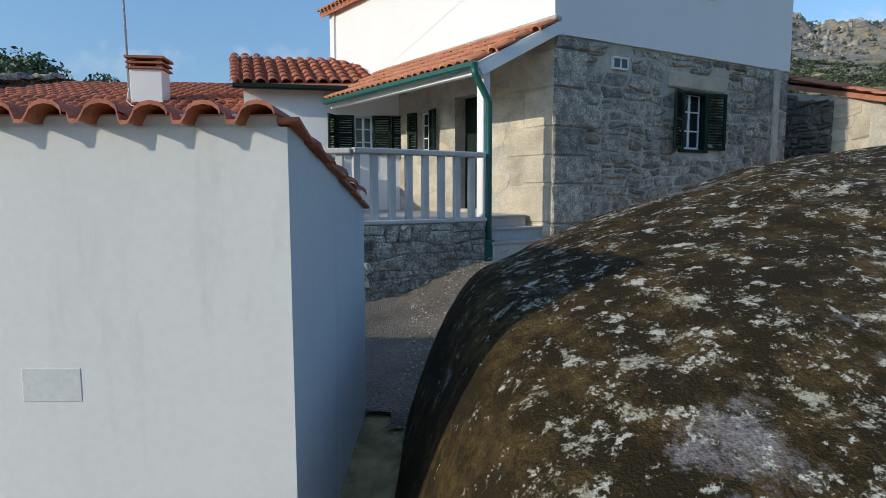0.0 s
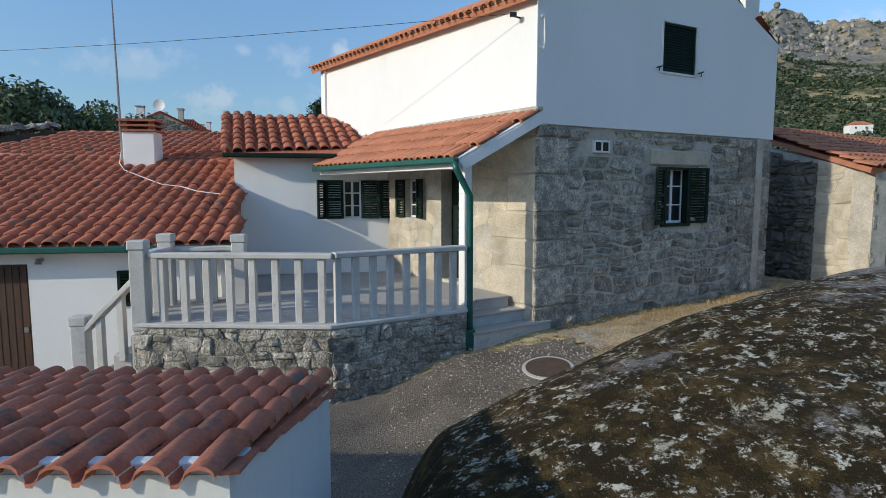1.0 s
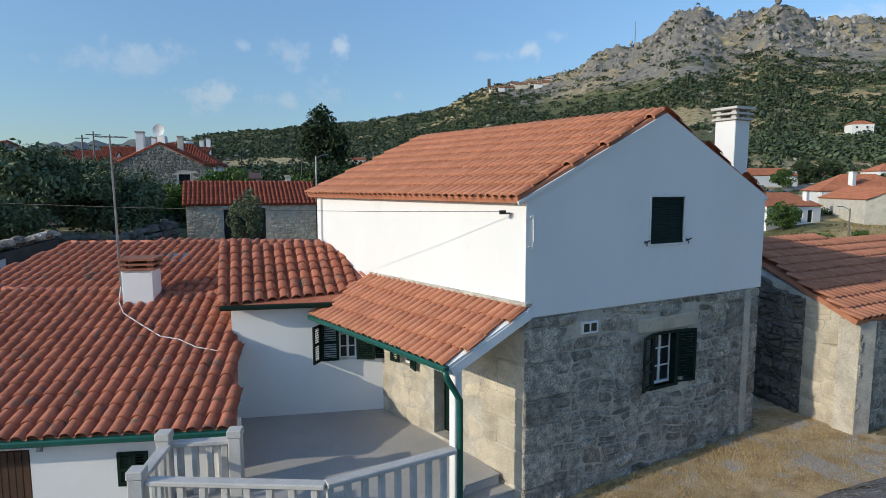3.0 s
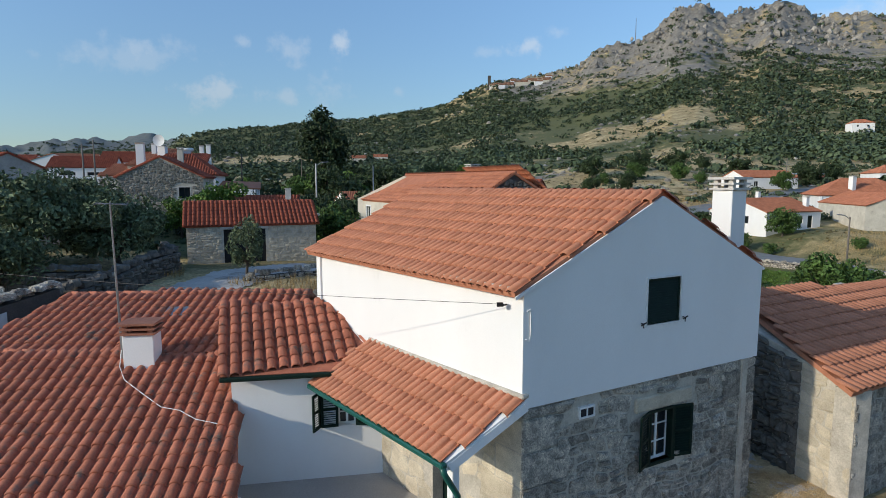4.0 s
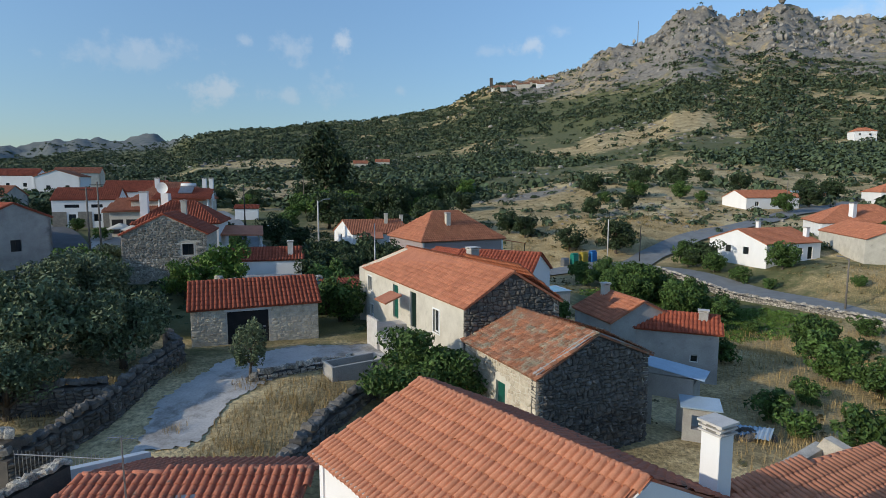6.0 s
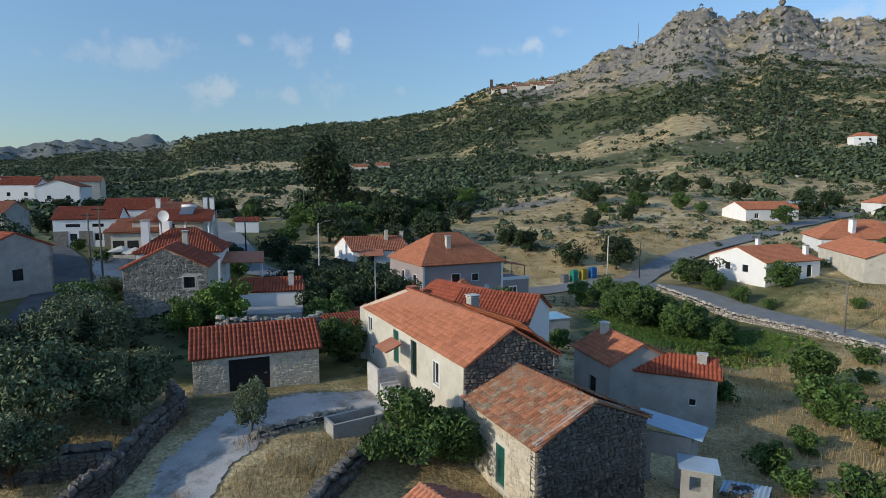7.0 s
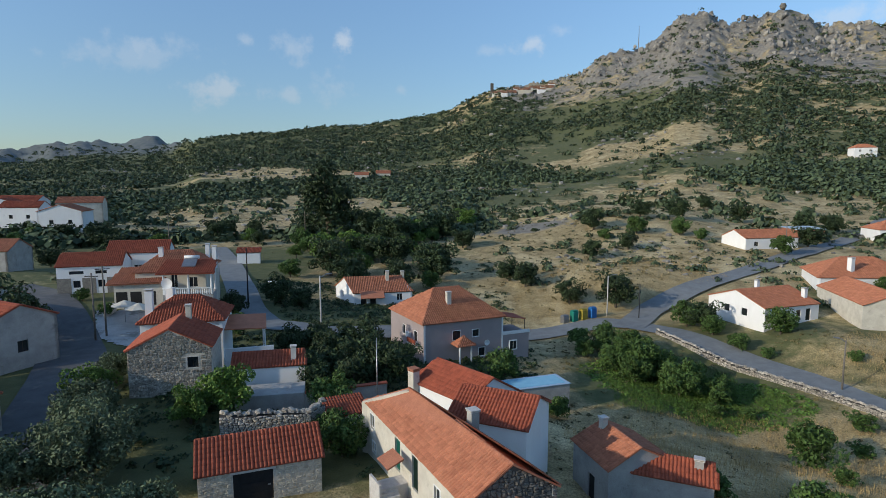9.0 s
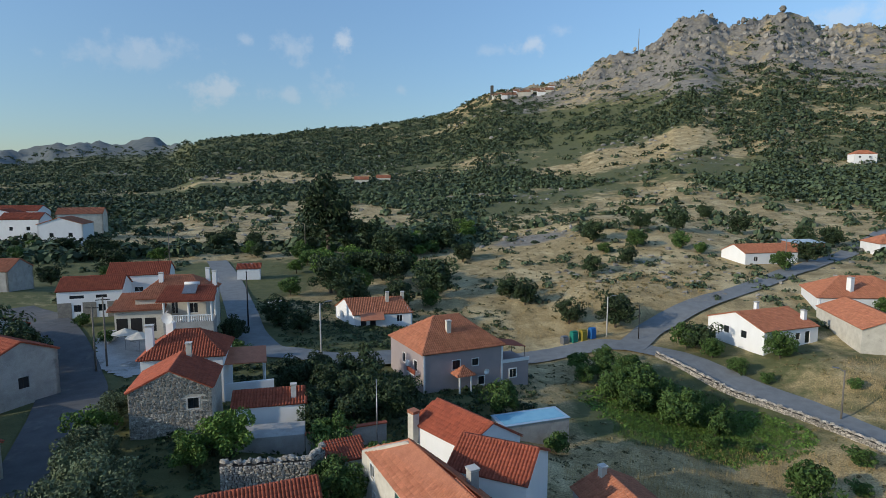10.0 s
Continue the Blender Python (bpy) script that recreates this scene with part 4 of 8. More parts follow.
def patch(poly, name, material, label, lift=0.06, cell=0.6):
    """A paved or bare area of the given outline, laid over the ground."""
    xs, ys = [p[0] for p in poly], [p[1] for p in poly]
    m = Mesh()
    idx = {}

    def vert(i, j):
        if (i, j) not in idx:
            x, y = min(xs) + i * cell, min(ys) + j * cell
            x += 0.3 * cell * math.sin(i * 1.7 + j * 2.3)
            y += 0.3 * cell * math.cos(i * 2.1 - j * 1.3)
            idx[i, j] = len(m.v)
            m.v.append((x, y, ground_z(x, y) + lift))
        return idx[i, j]

    for i in range(int((max(xs) - min(xs)) / cell) + 1):
        for j in range(int((max(ys) - min(ys)) / cell) + 1):
            if inside((min(xs) + (i + 0.5) * cell, min(ys) + (j + 0.5) * cell), poly):
                m.f.append((vert(i, j), vert(i + 1, j), vert(i + 1, j + 1), vert(i, j + 1)))
    return tagged(part(name, m, material, None, smooth=True), label, "paving", kind="structure")


drape([(60, 50), (55.5, 60), (53.0, 66.3), (51.2, 70.8), (48.9, 77.6), (46.0, 83.8), (43.0, 90), (39.2, 96), (34.5, 100.2), (29.5, 101), (24, 99.4), (18.6, 96.8), (7, 91), (-6, 84.5), (-16, 80.5), (-24, 82), (-30, 93), (-38, 112), (-50, 140), (-62, 165)], 5.4,
      "road", ASPHALT, "grey asphalt village road curving between dry fields", 0.2)
drape([(34, 99.5), (40, 107.5), (54.6, 117.6), (70.8, 128.2), (91.4, 143), (115.7, 161.6), (155, 198)], 5.0, "road", ASPHALT, "grey asphalt road climbing past the houses", 0.22)
# this street takes the asphalt with shade in its colour
drape([(-24.5, 30), (-28, 40), (-31.2, 46), (-35.5, 56), (-39.5, 63.5), (-45.5, 72), (-52, 80), (-60, 89), (-72, 99)], 6.6, "road", STREET, "patched asphalt village street with shade painted into its colour", 0.2)
patch([(-42.5, 72.5), (-36.5, 68.5), (-32.5, 76), (-33, 80.5), (-41, 83.5), (-47, 81)], "forecourt", CEMENT_YARD, "pale cement forecourt before the veranda house", 0.12, 0.6)
patch([(-9, 4.2), (-0.5, 4.6), (0.2, 3.0), (2.4, 6.5), (2.2, 9.0), (0.8, 8.7), (-1.0, 7.9), (-4, 8.0), (-5, 9.6), (-12, 9.6), (-12, 5)], "lane", GRAVEL, "compacted grey gravel lane below the terrace", 0.035, 0.13)
patch([(1.9, 9.3), (2.6, 8.2), (5.5, 7.6), (9.5, 8.6), (10.5, 11.0), (8.6, 12.2), (7.9, 14.5), (7.0, 12.3)], "verge", DIRT, "trampled dry dirt and straw along the house wall", 0.022, 0.13)
patch([(-11.5, 33), (-8, 36), (-3.6, 36.5), (-2.2, 34.2), (-4.2, 32.6), (-7.4, 31.2), (-9.2, 27), (-9.4, 23), (-11.4, 22.5), (-12.5, 27)], "yard", CEMENT_YARD,
      "pale cement yard and drive before the garage", 0.06, 0.25)


# ---- generic village house ----
def mid(a, b):
    return ((a[0] + b[0]) / 2, (a[1] + b[1]) / 2)


def house(name, label, c, z0, ze, zr, roof="side", walls=None, tile=None, windows=(), doors=(), over=0.25, tile_size=(0.26, 0.42), single=0, ref=None, seed=1, inset=0.0,
          gable_stone=None, ridge_tiles=True, thick=0.35, win_mat=None, surround=None):
    """A rendered or stone house: four walls with real openings, a tiled roof, windows and doors.
    c: front-left, front-right, back-right, back-left; windows: (wall, u, z, w, h), u as a share of the wall."""
    walls, tile = walls or WHITE, tile or TILE_FAR
    centre = (sum(p[0] for p in c) / 4, sum(p[1] for p in c) / 4)
    root = thing(name, (centre[0], centre[1], z0), label, "house" if "house" in name else name.split("_")[-1])
    ze = ze if isinstance(ze, (tuple, list)) else (ze, ze)
    faces = [Face(c[i], c[(i + 1) % 4]) for i in range(4)]
    for i, f in enumerate(faces):
        ops = []
        for k, u, z, w, h in [q[:5] for q in windows] + [q[:5] for q in doors]:
            if k == i:
                ops.append((f.len * u - w / 2, z0 + z, f.len * u + w / 2, z0 + z + h))
        top_z = ze[0] if roof != "mono" else min(ze)
        top = None
        if roof == "side" and i in (1, 3):
            top = [(0, ze[0]), (f.len, ze[0]), (f.len / 2, zr)]
        if roof == "front" and i in (0, 2):
            top = [(0, ze[0]), (f.len, ze[0]), (f.len / 2, zr)]
        if roof == "mono":
            hi, lo = ze
            if i == 2:
                top = [(0, min(ze)), (f.len, min(ze)), (f.len, lo), (0, lo)] if lo > hi else None
            if i == 0:
                top = [(0, min(ze)), (f.len, min(ze)), (f.len, hi), (0, hi)] if hi > lo else None
            if i == 1 and hi != lo:
                top = [(0, lo), (f.len, lo), (0, hi)] if hi > lo else [(0, hi), (f.len, hi), (f.len, lo)]
            if i == 3 and hi != lo:
                top = [(0, lo), (f.len, lo), (f.len, hi)] if hi > lo else [(0, hi), (f.len, hi), (0, lo)]
        part("wall", wall_mesh(f, z0 - 1.2, top_z, ops, thick, top), (gable_stone[i] if gable_stone and gable_stone.get(i) else walls), root)
    for q in windows:
        k, u, z, w, h = q[:5]
        f = faces[k]
        window(f, f.len * u - w / 2, z0 + z, w, h, root, frame_mat=win_mat, bars=(2, 1) if w > 0.5 else None, surround=surround,
               shutter=q[5] if len(q) > 5 else None)
    for q in doors:
        k, u, z, w, h = q[:5]
        f = faces[k]
        plain_door(f, f.len * u - w / 2, z0 + z, w, h, root, q[5] if len(q) > 5 else GREEN)
    # roof slopes
    e = over

    def out(p, zz):
        d = Vector((p[0] - centre[0], p[1] - centre[1], 0))
        d = d / d.length * e
        return Vector((p[0] + d.x, p[1] + d.y, zz))

    drop = 0.12
    lift = 0.05
    if roof == "side":
        ra, rb = Vector((*mid(c[0], c[3]), zr + lift)), Vector((*mid(c[1], c[2]), zr + lift))
        ax = (rb - ra).normalized()
        ra, rb = ra - ax * e * 0.4, rb + ax * e * 0.4
        slopes = [[out(c[0], ze[0] - drop + lift), out(c[1], ze[0] - drop + lift), rb, ra], [out(c[2], ze[0] - drop + lift), out(c[3], ze[0] - drop + lift), ra, rb]]
        ridges = [(ra, rb)]
    elif roof == "front":
        ra, rb = Vector((*mid(c[0], c[1]), zr + lift)), Vector((*mid(c[3], c[2]), zr + lift))
        ax = (rb - ra).normalized()
        ra, rb = ra - ax * e * 0.4, rb + ax * e * 0.4
        slopes = [[out(c[3], ze[0] - drop + lift), out(c[0], ze[0] - drop + lift), ra, rb], [out(c[1], ze[0] - drop + lift), out(c[2], ze[0] - drop + lift), rb, ra]]
        ridges = [(ra, rb)]
    elif roof == "hip":
        q = [out(p, ze[0] - drop + lift) for p in c]
        ra, rb = Vector((*mid(c[0], c[3]), zr)), Vector((*mid(c[1], c[2]), zr))
        ra, rb = ra.lerp(rb, inset), rb.lerp(ra, inset)
        slopes = [[q[0], q[1], rb, ra], [q[1], q[2], rb, rb], [q[2], q[3], ra, rb], [q[3], q[0], ra, ra]]
        ridges = [(ra, rb), (q[0], ra), (q[1], rb), (q[2], rb), (q[3], ra)]
    else:
        lo_first = ze[0] < ze[1]
        q = [out(c[0], ze[0] + lift), out(c[1], ze[0] + lift), out(c[2], ze[1] + lift), out(c[3], ze[1] + lift)]
        slopes = [q if lo_first else [q[2], q[3], q[0], q[1]]]
        ridges = []
    for k, s in enumerate(slopes):
        pts = s if (s[2] - s[3]).length > 1e-3 else s[:3]
        rp = part("roof", Mesh().slab(pts, 0.1), tile, root)
        lay_tiles(s, tile, rp, tile_size[0], tile_size[1], single=single if k == 0 else 0, ref=ref, seed=seed + k)
        if k == 0 and ridge_tiles:
            for a, b in ridges:
                ridge_caps(a, b, tile, rp)
    return root, faces

# ---- main house ----
A, B, C, D = (1.70, 9.59), (6.83, 12.28), (2.63, 17.62), (-2.50, 14.93)
STONE_TOP, EAVE, RIDGE = 3.14, 4.98, 6.42
main = thing("main_house", (2.2, 13.6, 0.0), "two-storey house, white rendered above a granite rubble ground floor", "house")
GRANITE_SET = stone_shapes("stone", GRANITE, 7, 3)
WARM_SET = stone_shapes("stone", GRANITE_WARM, 7, 5, 0.1)
RUBBLE_SET = stone_shapes("stone", RUBBLE, 1, 4)
DARK_SET = stone_shapes("stone", GRANITE_DARK, 7, 8, 0.25)

front, right, back, left = Face(A, B), Face(B, C), Face(C, D), Face(D, A)
LOW_WIN = (2.82, 1.54, 3.44, 2.54)
UP_WIN = (2.62, 4.16, 3.46, 4.98)
DOOR = (left.len - 2.30, 0.50, left.len - 1.55, 2.5)
SIDE_WIN = (3.36, 1.60, 3.76, 2.35)
stone_front = part("stone_wall", wall_mesh(front, -0.6, STONE_TOP, [LOW_WIN], 0.45), MORTAR, main)
stone_left = part("stone_wall", wall_mesh(left, -0.6, STONE_TOP, [DOOR, SIDE_WIN], 0.45), MORTAR, main)
part("stone_wall", wall_mesh(right, -1.0, STONE_TOP, (), 0.45), MORTAR, main)
part("stone_wall", wall_mesh(back, -1.0, STONE_TOP, (), 0.45), MORTAR, main)
apex_u = front.len * 0.505
G = 0.045  # the upper storey stands a little proud of the stone


def proud(face, k):
    return Face((face.p0 + face.n * k - face.d * k).xy, (face.p1 + face.n * k + face.d * k).xy)


pf = proud(front, G)
part("upper_wall", wall_mesh(pf, STONE_TOP, EAVE, [(UP_WIN[0] + G, UP_WIN[1], UP_WIN[2] + G, EAVE - 0.001)], 0.4,
                             [(0, EAVE), (pf.len, EAVE), (apex_u + G, RIDGE)]), WHITE, main)
for f in (left, right):
    pl = proud(f, G)
    a_, b_ = (0.3, 0.006) if f is left else (0.1, 0.3)
    part("upper_wall", wall_mesh(Face((pl.p0 + pl.d * a_).xy, (pl.p1 - pl.d * b_).xy), STONE_TOP - (0.02 if f is left else 0), EAVE, (), 0.3), WHITE, main)
pb = proud(back, G)
part("upper_wall", wall_mesh(pb, STONE_TOP, EAVE, (), 0.3, [(0, EAVE), (pb.len, EAVE), (pb.len * 0.5, RIDGE)]), WHITE, main)

# upper window: shut louvred shutters in a white surround
uw = window(pf, UP_WIN[0] + G, UP_WIN[1], UP_WIN[2] - UP_WIN[0], EAVE - UP_WIN[1], main, recess=0.1, bars=(2, 1))
s = Mesh()
for q in ((UP_WIN[0] + G - 0.035, UP_WIN[1] - 0.035, UP_WIN[0] + G, EAVE + 0.035), (UP_WIN[2] + G, UP_WIN[1] - 0.035, UP_WIN[2] + G + 0.035, EAVE + 0.035),
          (UP_WIN[0] + G, UP_WIN[1] - 0.035, UP_WIN[2] + G, UP_WIN[1]), (UP_WIN[0] + G, EAVE, UP_WIN[2] + G, EAVE + 0.035)):
    pf.box(s, *q, -0.05, 0.02)
part("surround", s, PAINT, uw)
blind = Mesh()
for q in ((0.004, 0.004, 0.045, 0.816), (UP_WIN[2] - UP_WIN[0] - 0.045, 0.004, UP_WIN[2] - UP_WIN[0] - 0.004, 0.816), (0.045, 0.004, UP_WIN[2] - UP_WIN[0] - 0.045, 0.045), (0.045, 0.775, UP_WIN[2] - UP_WIN[0] - 0.045, 0.816)):
    pf.box(blind, UP_WIN[0] + G + q[0], UP_WIN[1] + q[1], UP_WIN[0] + G + q[2], UP_WIN[1] + q[3], -0.045, -0.01)
bl = part("shutter", blind, GREEN, uw, "shut dark green louvred shutter", bevel=0.003)
for i in range(17):
    zz = UP_WIN[1] + 0.062 + i * 0.043
    part("louvre", Mesh().beam(pf.at(UP_WIN[0] + G + 0.045, zz, -0.03), pf.at(UP_WIN[2] + G - 0.045, zz, -0.03), 0.012, 0.058, up=(-pf.n.x * 0.45, -pf.n.y * 0.45, 0.9)), GREEN, bl)
for u in (UP_WIN[0] - 0.08, UP_WIN[2] + 0.14):
    k = Mesh().tube([pf.at(u, UP_WIN[1] + 0.05, 0.0), pf.at(u, UP_WIN[1] + 0.05, 0.06), pf.at(u - 0.02, UP_WIN[1] - 0.02, 0.07)], 0.012, 6)
    k.tube([pf.at(u - 0.06, UP_WIN[1] + 0.03, 0.06), pf.at(u + 0.06, UP_WIN[1] + 0.07, 0.06)], 0.012, 6)
    part("shutter_catch", k, IRON, uw)

# lower window with open shutters
lw = window(front, LOW_WIN[0], LOW_WIN[1], LOW_WIN[2] - LOW_WIN[0], LOW_WIN[3] - LOW_WIN[1], main, recess=0.09, bars=(2, 3))
m = Mesh()
for q in ((LOW_WIN[0], LOW_WIN[1], LOW_WIN[0] + 0.04, LOW_WIN[3]), (LOW_WIN[2] - 0.04, LOW_WIN[1], LOW_WIN[2], LOW_WIN[3]), (LOW_WIN[0] + 0.04, LOW_WIN[3] - 0.04, LOW_WIN[2] - 0.04, LOW_WIN[3]),
          (LOW_WIN[0] - 0.06, LOW_WIN[1] - 0.05, LOW_WIN[2] + 0.06, LOW_WIN[1])):
    front.box(m, *q, -0.085, 0.045)
part("outer_frame", m, GREEN, lw, "dark green painted outer frame")
shutter_leaf(front, LOW_WIN[0], LOW_WIN[1], 0.40, LOW_WIN[3] - LOW_WIN[1], 158, 0, lw, GREEN)
shutter_leaf(front, LOW_WIN[2], LOW_WIN[1], 0.44, LOW_WIN[3] - LOW_WIN[1], 168, 1, lw, GREEN)
# glass-block vent
v = Mesh()
for q in ((1.13, 2.74, 1.47, 2.77), (1.13, 2.91, 1.47, 2.94), (1.13, 2.77, 1.155, 2.91), (1.445, 2.77, 1.47, 2.91), (1.288, 2.77, 1.312, 2.91)):
    front.box(v, *q, -0.02, 0.055)
vent = part("vent", v, PAINT, main, "small two-light glass-block vent")
p = Mesh()
front.box(p, 1.155, 2.77, 1.445, 2.91, -0.02, 0.04)
part("pane", p, GLASS, vent)
# door and side window under the canopy
plain_door(left, DOOR[0], DOOR[1], DOOR[2] - DOOR[0], DOOR[3] - DOOR[1], main, GREEN, 0.25)
sw = window(left, SIDE_WIN[0], SIDE_WIN[1], SIDE_WIN[2] - SIDE_WIN[0], SIDE_WIN[3] - SIDE_WIN[1], main, recess=0.12, bars=(2, 3))
shutter_leaf(left, SIDE_WIN[0], SIDE_WIN[1], 0.26, SIDE_WIN[3] - SIDE_WIN[1], 172, 0, sw, GREEN)
shutter_leaf(left, SIDE_WIN[2], SIDE_WIN[1], 0.28, SIDE_WIN[3] - SIDE_WIN[1], 165, 1, sw, GREEN)

# roof
lift = 0.06
ex = front.d * 0.10
side = (left.p0 - left.p1).normalized()
er, el = Vector((*B, EAVE + 0.02)) + right.n * 0.16, Vector((*A, EAVE + 0.02)) + left.n * 0.22
ebr, ebl = Vector((*C, EAVE + 0.02)) + right.n * 0.16 + side * 0.2, Vector((*D, EAVE + 0.02)) + left.n * 0.22 + side * 0.2
rf = front.at(apex_u, RIDGE + lift)
rbk = back.at(back.len * 0.5, RIDGE + lift) + side * 0.2
roof_l = part("roof", Mesh().slab([ebl, el, rf, rbk], 0.09), TILE, main)
roof_r = part("roof", Mesh().slab([er, ebr, rbk, rf], 0.09), TILE, main)
lay_tiles([ebl, el, rf, rbk], TILE, roof_l, 0.172, 0.37, single=300, ref=(1, 9, 6), seed=5)
lay_tiles([er, ebr, rbk, rf], TILE_DARK, roof_r, 0.208, 0.41, seed=6)
ridge_caps(rf, rbk, TILE, roof_l, 0.41, 0.085)
m = Mesh()
m.beam(lerp(ebl, rbk, 0.012) + Vector((0, 0, 0.03)), lerp(el, rf, 0.012) + Vector((0, 0, 0.03)), 0.07, 0.06)
part("eave_mortar", m, MORTAR, main)
for a_, b_ in ((er, rf), (el, rf)):
    m = Mesh()
    m.beam(a_ + front.n * 0.035 - Vector((0, 0, 0.085)), b_ + front.n * 0.035 - Vector((0, 0, 0.085)), 0.03, 0.05)
    part("verge_mortar", m, WHITE, main, "white mortar bedding along the verge")
ch = chimney("chimney", 6.45, 12.85, 4.6, 6.76, 0.46, 0.46, 27.7, main, WHITE, CONCRETE)
# wall bracket with insulators and the hooked white conduit
m = Mesh().tube([left.at(left.len - 0.32, 4.75, G), left.at(left.len - 0.32, 4.75, 0.2)], 0.014, 6)
m.box(-0.05, -0.03, -0.03, 0.05, 0.03, 0.03, Matrix.Translation(left.at(left.len - 0.32, 4.77, 0.2)))
part("cable_bracket", m, IRON, main)
c = Mesh().tube([pf.at(0.12, 4.72, 0.02), pf.at(0.13, 4.35, 0.02), pf.at(0.10, 4.22, 0.02), pf.at(0.04, 4.26, 0.02)], 0.012, 6)
c.tube([pf.at(0.12, 4.72, 0.02), pf.at(0.06, 4.70, 0.02)], 0.012, 6)
part("conduit", c, PAINT, main, "hooked white conduit pipe")

# ---- canopy over the terrace ----
canopy = thing("porch_canopy", (0.3, 10.5, 2.6), "tiled lean-to porch roof with green gutter and white soffit", "canopy")
cR, cL, tL, tR = Vector((0.48, 8.93, 2.58)), Vector((-2.2, 12.35, 2.58)), Vector((-1.05, 13.08, 3.27)), Vector((1.74, 9.50, 3.30))
cp = part("roof", Mesh().slab([cL, cR, tR, tL], 0.10), WHITE, canopy, "white painted soffit and verge")
lay_tiles([cL + Vector((0, 0, 0.012)), cR + Vector((0, 0, 0.012)), tR + Vector((0, 0, 0.012)), tL + Vector((0, 0, 0.012))], TILE, cp, 0.172, 0.38, single=240, ref=(0.5, 9, 2.6), seed=9)
m = Mesh()
m.beam(tL + Vector((0, 0, 0.055)), tR + Vector((0, 0, 0.055)), 0.16, 0.07)
part("mortar_flashing", m, MORTAR, canopy, "rough pinkish mortar flashing against the wall", bevel=0.02)
g = Mesh()
d = (cR - cL).normalized()
so = Vector((d.y, -d.x, 0))
g.beam(cL + so * 0.05 + Vector((0, 0, -0.03)), cR + so * 0.05 + d * 0.04 + Vector((0, 0, -0.03)), 0.11, 0.09)
part("gutter", g, GUTTER, canopy, "dark green painted gutter", bevel=0.02)
dp = Mesh().tube([cR + so * 0.06 + Vector((0, 0, -0.05)), cR + so * 0.06 + Vector((0.03, 0, -0.16)), (0.66, 8.98, 2.05), (0.66, 8.96, 1.2), (0.66, 8.95, 0.4), (0.66, 8.95, -0.15)], 0.048, 10)
part("downpipe", dp, GUTTER, canopy, "green painted downpipe", smooth=True)
part("downpipe_boot", Mesh().box(0.58, 8.87, -0.25, 0.74, 9.03, 0.12), GUTTER, canopy, bevel=0.01)
part("post", Mesh().box(-0.07, -0.07, 0.3, 0.07, 0.07, 2.5, pose(0.60, 9.16, 0, 0, 0, 38)), WHITE, canopy, bevel=0.01)
fr = Mesh()
fr.beam(cR + Vector((0.05, 0.06, -0.1)), tR + Vector((0, 0.02, -0.1)), 0.07, 0.14)
fr.beam(cL + Vector((0.1, 0.1, -0.09)), cR + Vector((0.05, 0.06, -0.09)), 0.1, 0.10)
part("beam", fr, WHITE, canopy)

# ---- annex behind the terrace ----
annex = thing("annex", (-2.8, 13.3, 0.4), "white rendered annex with louvred green shutters and red tiled roof", "house")
aL, aR, aBR, aBL = (-3.80, 12.28), (-0.66, 12.80), (-1.9, 14.6), (-4.7, 14.4)
af = Face(aL, aR)
AW = (2.12, 1.56, 2.48, 2.34)
part("wall", wall_mesh(af, -1.3, 2.86, [AW], 0.35), WHITE, annex)
part("wall", wall_mesh(Face((-4.75, 17.2), aL), -1.0, 2.86, (), 0.3, [(0, 2.86), (5.0, 2.86), (2.8, 3.70)]), WHITE, annex)
aw = window(af, AW[0], AW[1], AW[2] - AW[0], AW[3] - AW[1], annex, recess=0.12, bars=(2, 3))
# folding shutters: a leaf flat on the wall each side, its outer half turned out
shutter_leaf(af, AW[0], AW[1], 0.36, AW[3] - AW[1], 176, 0, aw, GREEN)
shutter_leaf(af, AW[0] - 0.37, AW[1], 0.30, AW[3] - AW[1], 118, 0, aw, GREEN)
shutter_leaf(af, AW[2], AW[1], 0.38, AW[3] - AW[1], 168, 1, aw, GREEN)
shutter_leaf(af, AW[2] + 0.39, AW[1], 0.28, AW[3] - AW[1], 176, 1, aw, GREEN)
e0, e1 = Vector((-3.90, 11.98, 2.86)), Vector((-1.60, 12.34, 2.86))
r0, r1 = Vector((-4.72, 14.3, 3.78)), Vector((-1.98, 14.5, 3.76))
ar = part("roof", Mesh().slab([e0, e1, Vector((-1.05, 13.1, 3.1)), r1, r0], 0.1), TILE_DARK, annex)
lay_tiles([e0, e1 + Vector((0.5, 0.5, 0.14)), r1, r0], TILE_DARK, ar, 0.235, 0.33, single=200, ref=(-3, 12, 3), seed=12)
ridge_caps(r1 + Vector((0, 0, 0.02)), Vector((-1.08, 13.15, 3.2)), TILE_DARK, ar)
ridge_caps(r0, r1, TILE_DARK, ar)
g = Mesh()
g.beam(e0 + Vector((0, -0.05, -0.05)), e1 + Vector((0, -0.05, -0.05)), 0.1, 0.09)
part("gutter", g, GREEN, annex, bevel=0.02)

